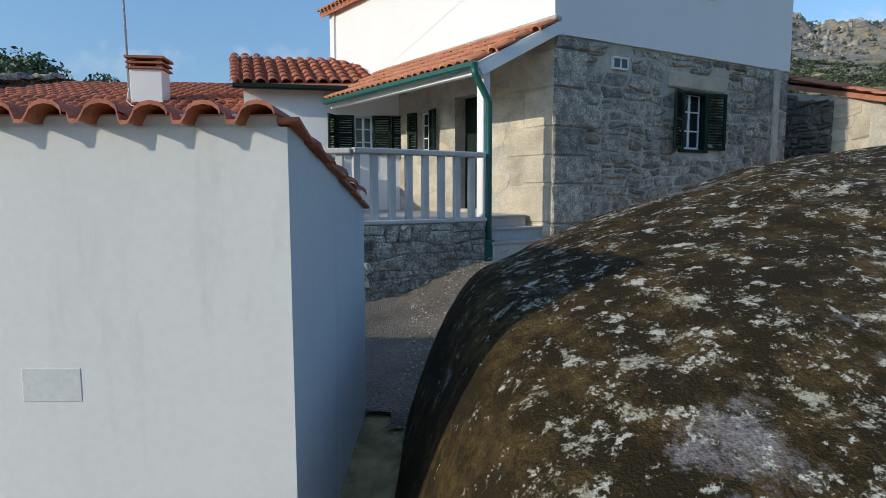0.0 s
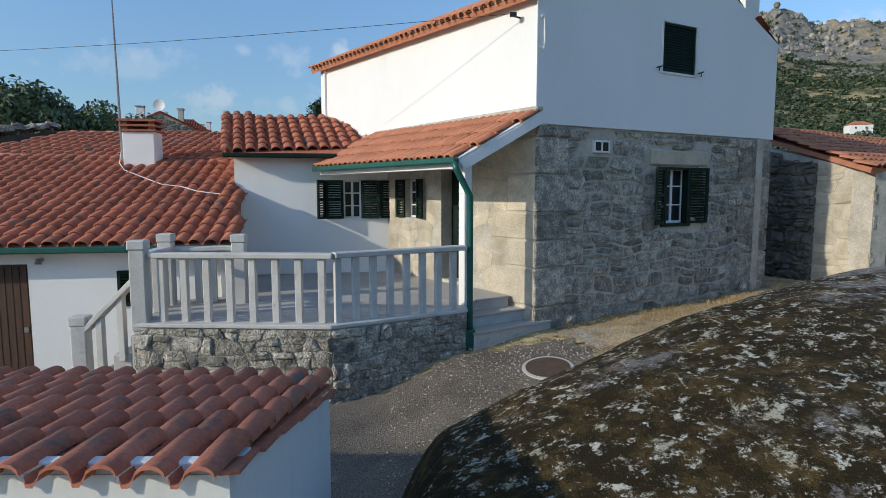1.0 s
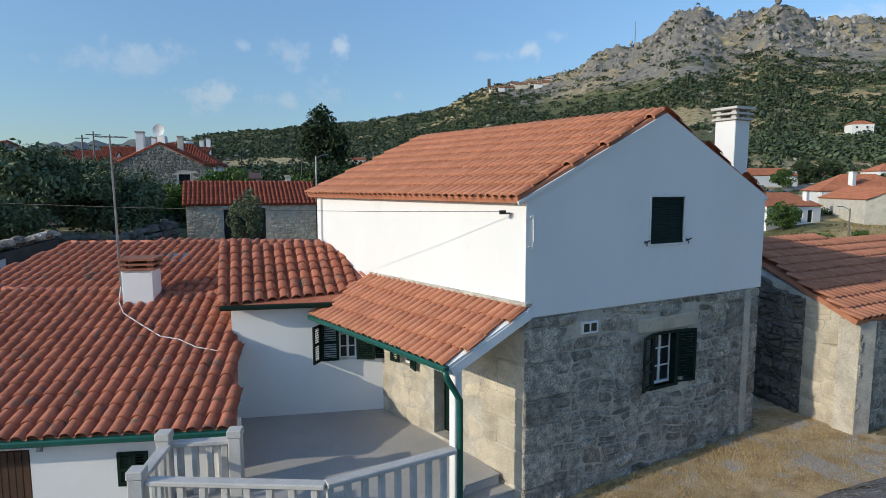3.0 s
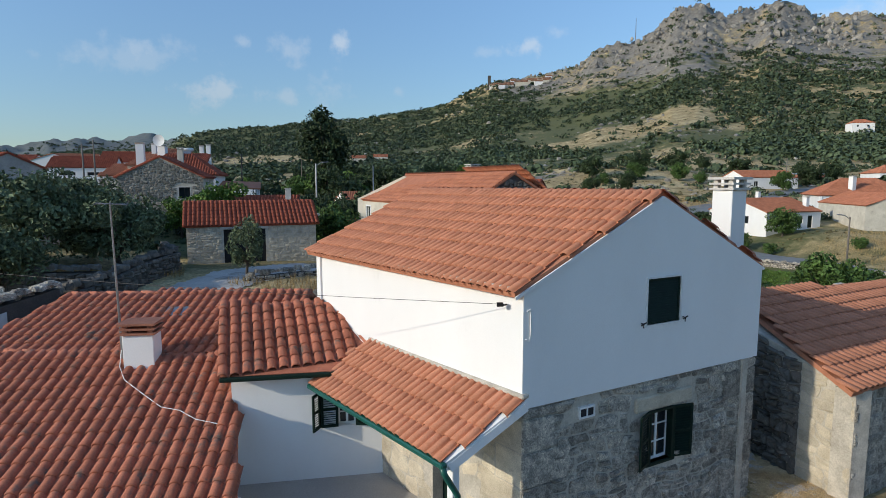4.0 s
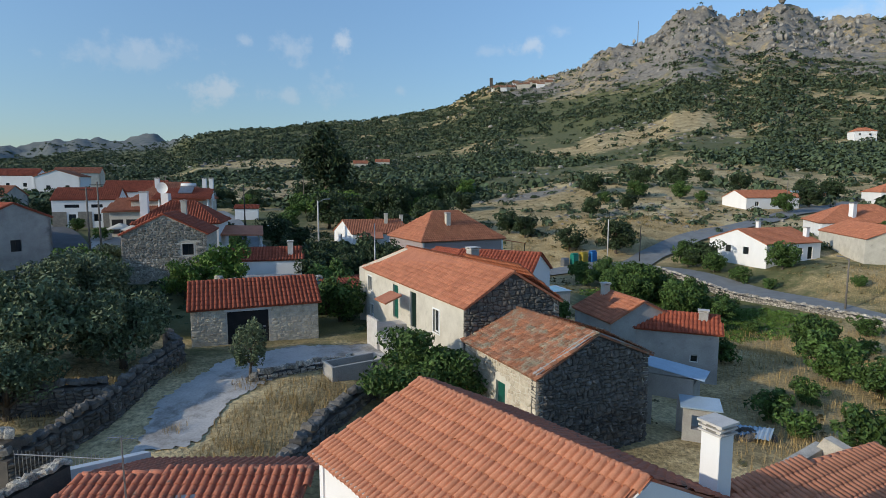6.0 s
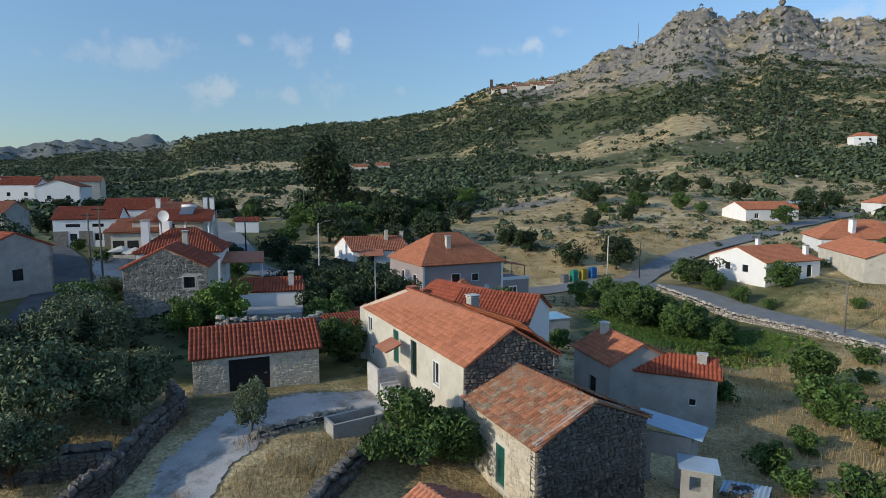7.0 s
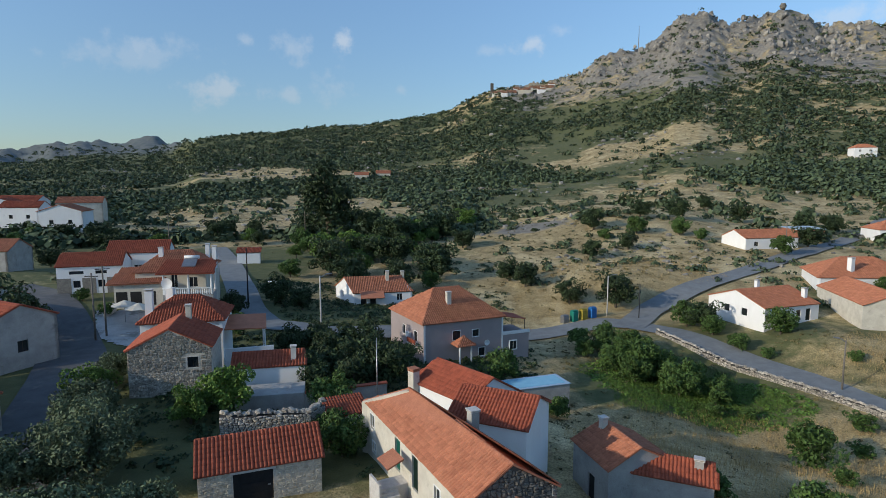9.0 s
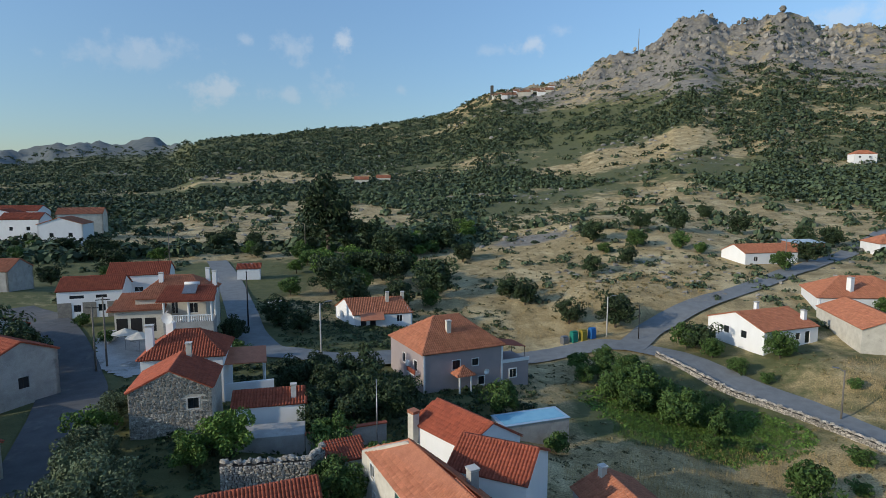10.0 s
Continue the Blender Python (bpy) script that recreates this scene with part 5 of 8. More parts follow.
# ---- long low house on the left ----
low = thing("low_house", (-8, 12.5, -1.1), "long low white house under two weathered terracotta roof slopes", "house")
lf = Face((-14.0, 8.95), (-3.02, 10.12))
LD = (lf.len - 4.15, -1.12, lf.len - 3.22, 0.98)
LW = (lf.len - 1.90, 0.28, lf.len - 1.42, 0.86)
part("wall", wall_mesh(lf, -1.9, 1.22, [LD, LW], 0.35), WHITE, low)
dr = plain_door(lf, LD[0], LD[1], LD[2] - LD[0], LD[3] - LD[1], low, WOOD, 0.08, "door", 1)
for i in range(8):
    b = Mesh()
    lf.box(b, LD[0] + 0.03 + i * 0.108, LD[1] + 0.05, LD[0] + 0.03 + i * 0.108 + 0.09, LD[3] - 0.05, -0.08, -0.055)
    part("board", b, WOOD, dr)
lwn = window(lf, LW[0], LW[1], LW[2] - LW[0], LW[3] - LW[1], low, frame_mat=GREEN, recess=0.06, bars=None)
shutter_leaf(lf, LW[0] + 0.004, LW[1] + 0.004, 0.236, LW[3] - LW[1] - 0.008, 2, 0, lwn, GREEN)
shutter_leaf(lf, LW[2] - 0.004, LW[1] + 0.004, 0.236, LW[3] - LW[1] - 0.008, 2, 1, lwn, GREEN)
part("wall", wall_mesh(Face((-3.02, 10.12), (-4.3, 13.9)), -1.6, 1.22, (), 0.3, [(0, 1.22), (3.98, 1.22), (3.98, 2.62)]), WHITE, low)
eR, eL = Vector((-2.92, 9.84, 1.30)), Vector((-14.2, 8.62, 1.26))
bR = Vector((-4.15, 13.75, 2.72))


def on_plane(a, b, c, x, y):
    """The point at (x, y) in the plane of a, b, c."""
    n = (b - a).cross(c - a)
    return Vector((x, y, a.z - (n.x * (x - a.x) + n.y * (y - a.y)) / n.z))


bL = on_plane(eL, eR, bR, -14.2, 13.75)
rp = part("roof", Mesh().slab([eL, eR, bR, bL], 0.12), TILE_DARK, low)
lay_tiles([eL, eR, bR, bL], TILE_DARK, rp, 0.235, 0.34, single=420, ref=(-4.0, 9.6, 1.4), seed=15)
ridge_caps(bL + Vector((0, 0, 0.0)), bR, TILE_DARK, rp, 0.4, 0.09)
k0, q0 = Vector((-3.45, 13.85, 2.74)), Vector((-3.15, 16.95, 3.64))
q1 = Vector((-9.55, 16.55, 3.66))
k1 = on_plane(k0, q0, q1, -10.35, 13.75)
part("wall", wall_mesh(Face((-9.6, 20.0), (-11.9, 13.85)), -0.5, 2.7, (), 0.3, [(0, 2.7), (6.5, 2.7), (3.4, 3.6)]), WHITE_WORN, low)
rp2 = part("roof", Mesh().slab([k1, k0, q0, q1], 0.12), TILE_DARK, low)
lay_tiles([k1, k0, q0, q1], TILE_DARK, rp2, 0.235, 0.36, single=0, ref=(-5, 14, 3), seed=16)
ridge_caps(k1 + Vector((0, -0.05, 0.0)), k0 + Vector((0, -0.05, 0.0)), TILE_DARK, rp2, 0.45, 0.1)
ridge_caps(k1, q1, TILE_DARK, rp2, 0.45, 0.09)
rp3 = part("roof", Mesh().slab([Vector((-3.0, 20.3, 2.2)), Vector((-9.4, 19.9, 2.4)), q1, q0], 0.12), TILE_DARK, low)
lay_tiles([Vector((-3.0, 20.3, 2.2)), Vector((-9.4, 19.9, 2.4)), q1, q0], TILE_DARK, rp3, 0.24, 0.36, seed=17)
ridge_caps(q1, q0, TILE_DARK, rp2, 0.45, 0.11)
part("roof_light", Mesh().slab([(-6.6, 15.4, 3.32), (-6.05, 15.45, 3.32), (-6.1, 15.85, 3.46), (-6.6, 15.8, 3.46)], 0.04), METAL, low, "small glazed roof tile")
g = Mesh()
g.beam(eL + Vector((0, -0.06, -0.06)), eR + Vector((0.05, -0.06, -0.06)), 0.12, 0.1)
part("gutter", g, GUTTER, low, "green painted gutter", bevel=0.02)
chimney("chimney", -6.16, 13.5, 2.2, 3.64, 0.64, 0.5, 6, low, WHITE, RED_BRICK, 2)
m = Mesh().tube([lf.at(lf.len - 3.0, 1.05, 0.0), lf.at(lf.len - 3.0, 1.05, 0.1)], 0.03, 8)
m.tube([lf.at(lf.len - 3.0, 1.07, 0.1), lf.at(lf.len - 3.0, 0.99, 0.12)], [0.035, 0.05], 8)
part("wall_lamp", m, METAL, low)

antenna = thing("television_antenna", (-6.60, 13.48, 2.65), "tall thin steel antenna mast tied beside a chimney", "antenna")
part("mast", Mesh().tube([(-6.60, 13.48, 2.62), (-6.57, 13.37, 4.4), (-6.55, 13.28, 6.27)], [0.028, 0.024, 0.016], 8), METAL, antenna)
boom = part("aerial_boom", Mesh().tube([(-6.85, 13.28, 6.24), (-6.2, 13.28, 6.2)], 0.011, 6), METAL, antenna)
for i in range(6):
    part("aerial_rod", Mesh().tube([(-6.8 + i * 0.11, 13.12, 6.22), (-6.8 + i * 0.11, 13.44, 6.22)], 0.006, 5), METAL, boom)
cab = Mesh().tube([(-6.58, 13.40, 3.0)] + [on_plane(eL, eR, bR, x, y) + Vector((0, 0, 0.115)) for x, y in ((-6.5, 13.15), (-6.2, 12.75), (-5.7, 12.4), (-5.1, 12.0), (-4.7, 11.92), (-4.3, 11.7), (-3.85, 11.6))], 0.0085, 5)
tagged(part("aerial_cable", cab, PAINT), "slack white cable lying across a tiled roof", "cable")
sag = [lerp(left.at(left.len - 0.32, 4.78, 0.22), (-30.0, 18.7, 6.4), i / 14) + Vector((0, 0, -0.5 * (1 - (i / 7 - 1) ** 2))) for i in range(15)]
tagged(part("overhead_cable", Mesh().tube(sag, 0.0042, 5), IRON), "thin black overhead cable from the house wall", "cable")

# ---- terrace ----
FLOOR = 0.44
terrace = thing("terrace", (-1.5, 10, -0.6), "raised rubble-walled terrace with a cement floor", "terrace")
T0, T1, T2, T3 = (-3.68, 8.02), (-1.15, 7.86), (0.60, 8.86), (0.95, 9.95)
part("floor_slab", Mesh().prism([T0, T1, T2, (1.0, 10.4), (-0.62, 12.9), (-3.84, 12.4), (-2.9, 10.0), (-3.86, 9.6)], FLOOR - 0.12, FLOOR), SLAB, terrace)
part("coping", Mesh().prism([(T0[0] - 0.03, T0[1] - 0.04), (T1[0], T1[1] - 0.04), (T2[0] + 0.03, T2[1] - 0.03), (T2[0], T2[1] + 0.2), (T1[0], T1[1] + 0.2), (T0[0], T0[1] + 0.2)], FLOOR - 0.05, FLOOR + 0.004), CONCRETE, terrace, bevel=0.01)
tw_a, tw_b, tw_c = Face(T0, T1), Face(T1, T2), Face((T0[0], 9.7), T0)
for f, sd in ((tw_a, 21), (tw_b, 22), (tw_c, 23)):
    core = part("retaining_wall", wall_mesh(Face((f.p0 - f.n * 0.008).xy, (f.p1 - f.n * 0.008).xy), -1.6, FLOOR - 0.05, (), 0.3), MORTAR_GREY, terrace)
    lay_stones(f, lambda u: -1.3, lambda u: FLOOR - 0.055, RUBBLE_SET, core, (0.12, 0.26), (0.13, 0.40), (0.008, 0.05), sd, joint=0.001)


def baluster_run(a, b, n, z0, z1, name, group, first=0.5, rail=(0.17, 0.07)):
    """A concrete railing: square bars under a flat handrail."""
    a, b = Vector((*a, 0)), Vector((*b, 0))
    ob = thing(name, (a.x, a.y, z0), "grey concrete balustrade with square upright bars", "balustrade")
    zz0 = z0 if isinstance(z0, tuple) else (z0, z0)
    ang = math.degrees(math.atan2(b.y - a.y, b.x - a.x))
    m = Mesh().beam(a + Vector((0, 0, z1 - rail[1] / 2)), b + Vector((0, 0, z1 - rail[1] / 2)), rail[0], rail[1])
    part("handrail", m, CONCRETE, ob, bevel=0.012)
    for i in range(n):
        p = a.lerp(b, (i + first) / n)
        part("baluster", Mesh().box(-0.045, -0.04, z0, 0.045, 0.04, z1 - rail[1], pose(p.x, p.y, 0, 0, 0, ang)), CONCRETE, ob, bevel=0.008)
    return ob


baluster_run((-3.50, 8.12), (-1.13, 7.97), 8, FLOOR, 1.34, "balustrade", "")
baluster_run((-1.13, 7.97), (0.58, 8.94), 8, FLOOR, 1.35, "balustrade", "", 0.2)
baluster_run((-3.72, 9.32), (-2.86, 9.44), 4, FLOOR, 1.30, "balustrade", "")
baluster_run((-3.66, 8.2), (-3.76, 9.2), 3, FLOOR, 1.32, "balustrade", "")


def concrete_post(x, y, z0, z1, w=0.19):
    ob = thing("concrete_post", (x, y, z0), "square grey concrete gate post with a flat cap", "post", "terrace posts")
    part("shaft", Mesh().box(-w / 2, -w / 2, z0, w / 2, w / 2, z1 - 0.12, pose(x, y, 0, 0, 0, 6)), CONCRETE, ob, bevel=0.012)
    part("cap", Mesh().box(-w / 2 - 0.012, -w / 2 - 0.012, z1 - 0.12, w / 2 + 0.012, w / 2 + 0.012, z1, pose(x, y, 0, 0, 0, 6)), CONCRETE, ob, bevel=0.012)


concrete_post(-3.62, 8.08, FLOOR - 0.1, 1.50)
concrete_post(-3.80, 9.24, FLOOR - 0.1, 1.50)
concrete_post(-2.78, 9.38, FLOOR - 0.1, 1.48)
concrete_post(-4.48, 8.20, -1.0, 0.50)
stair = thing("stair_rail", (-4.1, 8.15, -0.5), "sloping concrete stair railing with square bars", "railing")
part("handrail", Mesh().beam((-4.42, 8.19, 0.30), (-3.70, 8.10, 0.98), 0.14, 0.07), CONCRETE, stair, bevel=0.01)
for t in (0.3, 0.72):
    p = lerp((-4.42, 8.19, 0.28), (-3.70, 8.10, 0.96), t)
    part("baluster", Mesh().box(-0.045, -0.04, p.z - 0.85, 0.045, 0.04, p.z, pose(p.x, p.y, 0, 0, 0, -7)), CONCRETE, stair, bevel=0.006)
steps_l = thing("side_steps", (-4.2, 8.7, -1.2), "rough concrete side steps up to the terrace", "steps")
for i in range(6):
    part("step", Mesh().box(-5.0 + i * 0.24, 8.12, -1.5, -4.76 + i * 0.24 if i < 5 else -3.70, 9.3, -1.0 + i * 0.25), CONCRETE, steps_l, bevel=0.012)
steps_r = thing("porch_steps", (1.2, 9.5, -0.1), "three grey stone steps beside the house wall", "steps")
fd = Face((0.72, 8.86), (1.98, 9.66))
for i, (o, z) in enumerate(((0.0, 0.09), (-0.28, 0.265), (-0.56, FLOOR + 0.003))):
    s = Mesh()
    fd.box(s, 0.0, -0.5, fd.len - 0.2 * i, z - 0.035, o - 1.2, o)
    st = part("step", s, CONCRETE, steps_r)
    t = Mesh()
    fd.box(t, -0.01, z - 0.035, fd.len - 0.2 * i + 0.01, z, o - 1.2, o + 0.025)
    part("tread", t, SLAB, st, bevel=0.006)

# ---- manhole ----
mx, my = 1.62, 8.0
mz = ground_z(mx, my) + 0.03
up = Vector((ground_z(mx - 0.3, my) - ground_z(mx + 0.3, my), ground_z(mx, my - 0.3) - ground_z(mx, my + 0.3), 0.6)).normalized()
mh = thing("manhole_cover", (mx, my, mz), "round rusty manhole cover in a cement collar", "manhole")
mc = Vector((mx, my, mz))
part("collar", Mesh().tube([mc - up * 0.1, mc + up * 0.018], 0.335, 36), CONCRETE, mh)
part("lid", Mesh().tube([mc, mc + up * 0.024], 0.29, 36), RUST, mh)

# ---- foreground shed ----
shed = thing("shed", (-3.5, 3.8, -1.3), "small whitewashed shed with a mossy terracotta lean-to roof", "shed")
HF, HB = 1.03, 0.72
sc_ = [(-7.5, 2.95), (-0.65, 2.84), (-0.60, 4.66), (-7.4, 4.9)]
part("wall", wall_mesh(Face(sc_[0], sc_[1]), -1.9, HF, (), 0.25), WHITE_WORN, shed, bevel=0.012)
part("wall", wall_mesh(Face(sc_[1], sc_[2]), -1.9, HB, (), 0.25, [(0, HB), (1.82, HB), (0, HF)]), WHITE_WORN, shed)
part("wall", wall_mesh(Face(sc_[2], sc_[3]), -1.9, HB, (), 0.25), WHITE_WORN, shed)
part("wall", wall_mesh(Face(sc_[3], sc_[0]), -1.9, HB, (), 0.25), WHITE_WORN, shed)
sq = [Vector((-0.60, 4.76, HB + 0.02)), Vector((-7.5, 5.0, HB + 0.02)), Vector((-7.5, 3.02, HF + 0.005)), Vector((-0.66, 2.91, HF + 0.005))]
sr = part("roof", Mesh().slab(sq, 0.025), TILE_DARK, shed)
sr.location = (0, 0.03, -0.012)
lay_tiles([p - Vector((0, 0.03, -0.012)) for p in sq], TILE_DARK, sr, 0.178, 0.335, single=240, ref=(-1, 3.5, 0.9), seed=31, rough=0.007)
rng = random.Random(8)
m = Mesh().beam(Vector((-7.45, 2.99, HF + 0.012)), Vector((-0.68, 2.88, HF + 0.012)), 0.06, 0.07)
part("eave_mortar", m, WHITE_WORN, shed, "white mortar bedding under the tile ends", bevel=0.008)
m = Mesh().box(-1.66, 2.8505, 0.02, -1.44, 2.90, 0.15)
part("repair_patch", m, PATCH, shed, "grey cement repair patch", bevel=0.003)
for i in range(6):
    b = Mesh().box(-0.03, -0.16, -0.016, 0.05, 0.16, 0.0, Matrix.Translation(lerp((-0.66, 2.97, HF + 0.005), (-0.62, 4.6, HB + 0.005), i / 5)) @ pose(0, 0, 0, -9, rng.uniform(-4, 4), rng.uniform(-4, 4)))
    part("verge_tile", b, TILE_DARK, sr)

# ---- great boulder ----
def boulder_height(x, y):
    yr = 4.29 + 0.45 * x
    top = -3.6664 - 0.4245 * x + 1.8061 * yr - 0.0764 * x * x + 0.1897 * x * yr - 0.2105 * yr * yr
    d = y - yr
    return top - np.where(d < 0, 0.075, 0.2105) * d * d


gx, gy = np.meshgrid(np.linspace(-0.9, 13.5, 180), np.linspace(-3.0, 13.0, 180), indexing="ij")
gz = boulder_height(gx, gy)
gz = np.where(gz < -0.9, -0.9 - np.sqrt(np.clip(-0.9 - gz, 0, None)) * 0.9, gz)
gz = gz - np.clip(0.25 - gx, 0, 3) ** 2 * 2.5
gz = gz + 0.05 * fbm(gx, gy, 1.4, 4, 2.0) + 0.018 * fbm(gx, gy, 6.0, 3, 9.0)
bv = np.stack([gx, gy, np.maximum(gz, -3.0)], -1).reshape(-1, 3)
bi, bj = np.meshgrid(np.arange(179), np.arange(179), indexing="ij")
bf = np.stack([bi * 180 + bj, (bi + 1) * 180 + bj, (bi + 1) * 180 + bj + 1, bi * 180 + bj + 1], -1).reshape(-1, 4)
bme = bpy.data.meshes.new("boulder")
bme.from_pydata(bv.tolist(), [], bf.tolist())
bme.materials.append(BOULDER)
bme.polygons.foreach_set("use_smooth", [True] * len(bme.polygons))
boulder = tagged(new("boulder", bme), "huge rounded granite boulder with brown moss and pale lichen", "boulder")

# ---- stone barn on the right ----
barn = thing("stone_barn", (11, 14, 0.1), "coursed granite barn with a new terracotta roof", "barn")
q = [(8.70, 11.85), (15.5, 15.4), (13.4, 19.8), (7.7, 15.9)]
bfc = [Face(q[i], q[(i + 1) % 4]) for i in range(4)]
bw0 = part("wall", wall_mesh(bfc[0], -0.8, 2.50, (), 0.4), MORTAR, barn)
part("wall", wall_mesh(bfc[1], -0.8, 2.5, (), 0.4, [(0, 2.5), (bfc[1].len, 2.5), (bfc[1].len * 0.9, 3.4)]), MORTAR, barn)
part("wall", wall_mesh(bfc[2], -0.8, 3.0, (), 0.4), MORTAR, barn)
bw3 = part("wall", wall_mesh(bfc[3], -0.8, 2.5, (), 0.4, [(0, 2.5), (bfc[3].len, 2.5), (0, 3.45)]), MORTAR, barn)
bq = [Vector((8.5, 11.68, 2.56)), Vector((15.7, 15.3, 2.56)), Vector((14.3, 18.3, 3.62)), Vector((8.2, 15.75, 3.62))]
br = part("roof", Mesh().slab(bq, 0.1), TILE, barn)
lay_tiles(bq, TILE, br, 0.215, 0.40, single=260, ref=(9, 13, 3), seed=41)
ridge_caps(bq[3], bq[2], TILE, br)

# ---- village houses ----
# the open doorway is a black leaf that paints the shade inside
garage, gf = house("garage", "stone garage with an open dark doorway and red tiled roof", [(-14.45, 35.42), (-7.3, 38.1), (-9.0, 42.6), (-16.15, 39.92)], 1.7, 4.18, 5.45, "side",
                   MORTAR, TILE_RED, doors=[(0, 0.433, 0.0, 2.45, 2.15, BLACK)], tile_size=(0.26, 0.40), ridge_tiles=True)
lay_stones(gf[0], lambda u: 1.5, lambda u: 4.1, WARM_SET, garage, (0.13, 0.26), (0.16, 0.46), (0.008, 0.03), 51, [(gf[0].len * 0.433 - 1.25, 1.5, gf[0].len * 0.433 + 1.25, 3.9)], limit=260)
m = Mesh()
gf[0].box(m, gf[0].len * 0.433 - 1.4, 3.86, gf[0].len * 0.433 + 1.4, 4.08, -0.02, 0.06)
part("lintel", m, CONCRETE, garage)

wh, wf = house("white_house", "old whitewashed farmhouse with a long terracotta roof", [(-5.2, 44.4), (1.8, 30.0), (7.1, 31.9), (1.9, 40.4)], 1.7, 5.5, 7.15, "side", CREAM, TILE_FAR,
               windows=[(0, 0.11, 2.2, 0.8, 1.1), (0, 0.13, 0.5, 0.7, 0.8), (0, 0.80, 1.7, 0.75, 1.3)],
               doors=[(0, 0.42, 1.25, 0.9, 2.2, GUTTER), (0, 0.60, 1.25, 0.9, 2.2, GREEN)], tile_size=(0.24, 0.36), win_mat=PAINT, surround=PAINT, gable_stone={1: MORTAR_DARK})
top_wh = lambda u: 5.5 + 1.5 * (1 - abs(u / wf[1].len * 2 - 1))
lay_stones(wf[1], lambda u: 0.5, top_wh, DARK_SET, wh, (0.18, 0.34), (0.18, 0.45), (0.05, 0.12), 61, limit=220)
part("porch_roof", Mesh().slab([(-3.5, 36.9, 4.55), (-2.7, 35.4, 4.55), (-1.7, 36.0, 4.95), (-2.5, 37.5, 4.95)], 0.1), TILE_FAR, wh)
hood = Mesh()
hood.box(-0.6, -0.6, 1.2, 0.6, 2.0, 2.95, pose(-3.0, 36.6, 0, 0, 0, -62))
part("landing", hood, CONCRETE, wh)
for i in range(7):
    part("step", Mesh().box(0.62 + i * 0.28, -0.6, 1.0, 0.9 + i * 0.28, 0.6, 2.78 - i * 0.17, pose(-3.0, 36.6, 0, 0, 0, -62)), CONCRETE, wh)
part("parapet", Mesh().box(-0.7, -0.75, 1.2, 1.0, -0.6, 3.5, pose(-3.0, 36.6, 0, 0, 0, -62)), CONCRETE, wh)
chimney("chimney", 2.7, 37.0, 5.9, 7.9, 0.6, 0.6, -62, wh, GREY_WALL, CONCRETE, 1)
house("red_roofed_house", "white house under a red tiled roof behind the farmhouse", [(1.2, 41.6), (6.5, 39.1), (9.0, 44.2), (3.6, 46.8)], 0.0, 5.45, 6.8, "side", WHITE, TILE_RED, tile_size=(0.26, 0.42))
hb, _ = house("tiled_house", "low white house with a broad orange tiled roof", [(-2.0, 52.4), (2.6, 47.0), (7.6, 49.4), (3.0, 55.0)], -0.5, 4.3, 5.9, "side", WHITE, TILE_RED, tile_size=(0.26, 0.42))
chimney("chimney", -1.7, 51.6, 2.8, 5.7, 0.8, 0.7, -50, hb, CREAM, TILE_FAR, 2)

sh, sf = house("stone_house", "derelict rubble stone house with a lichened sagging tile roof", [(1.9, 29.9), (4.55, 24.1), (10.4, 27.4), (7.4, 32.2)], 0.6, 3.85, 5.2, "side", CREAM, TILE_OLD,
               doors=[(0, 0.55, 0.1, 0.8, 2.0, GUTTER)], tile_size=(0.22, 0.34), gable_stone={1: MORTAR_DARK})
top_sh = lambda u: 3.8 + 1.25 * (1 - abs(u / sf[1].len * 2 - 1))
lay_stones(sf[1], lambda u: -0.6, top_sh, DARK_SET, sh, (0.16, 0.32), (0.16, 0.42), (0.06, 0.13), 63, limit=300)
lay_stones(sf[0], lambda u: 0.3, lambda u: 3.6, WARM_SET, sh, (0.16, 0.32), (0.2, 0.5), (0.02, 0.05), 64, [(sf[0].len * 0.55 - 0.5, 0, sf[0].len * 0.55 + 0.5, 2.9)], limit=160)
m = Mesh()
for a, b in ((0.0, 0.5), (1.0, 0.5)):
    m.beam(sf[1].at(sf[1].len * a, 3.86, -0.12), sf[1].at(sf[1].len * b, 5.24, -0.12), 0.3, 0.13)
part("gable_coping", m, GREY_WALL, sh)

lh, lhf = house("small_house", "small cement-rendered house with an orange tiled roof", [(11.0, 44.2), (12.3, 39.4), (17.2, 40.9), (15.9, 45.7)], -1.3, 2.4, 3.6, "side", GREY_WALL, TILE_FAR,
                doors=[(0, 0.55, 0.2, 0.9, 2.0, BLACK)], tile_size=(0.26, 0.40), surround=PAINT)
chimney("chimney", 13.2, 44.0, 3.0, 4.4, 0.5, 0.5, -70, lh, CREAM, CONCRETE, 1)
l2, _ = house("outhouse", "cement-rendered lean-to outhouse with a patchy tiled roof", [(14.2, 40.0), (19.0, 37.9), (20.3, 41.0), (15.5, 43.2)], -1.5, 1.9, 2.75, "side", GREY_WALL, TILE_RED,
              windows=[(0, 0.72, 1.3, 0.5, 0.5)], tile_size=(0.26, 0.40))
chimney("chimney", 18.6, 39.4, 1.9, 3.3, 0.6, 0.5, -25, l2, GREY_WALL, CONCRETE, 1)
lean = thing("sheet_lean_to", (12.9, 33.0, -0.5), "makeshift shed under pale blue corrugated sheets", "shed")
part("wall", wall_mesh(Face((11.0, 29.7), (13.1, 28.5)), -1.8, 2.12, [(0.5, -1.0, 1.7, 1.0)], 0.15), GREY_WALL, lean)
part("wall", wall_mesh(Face((13.1, 28.5), (14.3, 30.3)), -1.8, 1.8, (), 0.15), GREY_WALL, lean)
sheet = Mesh()
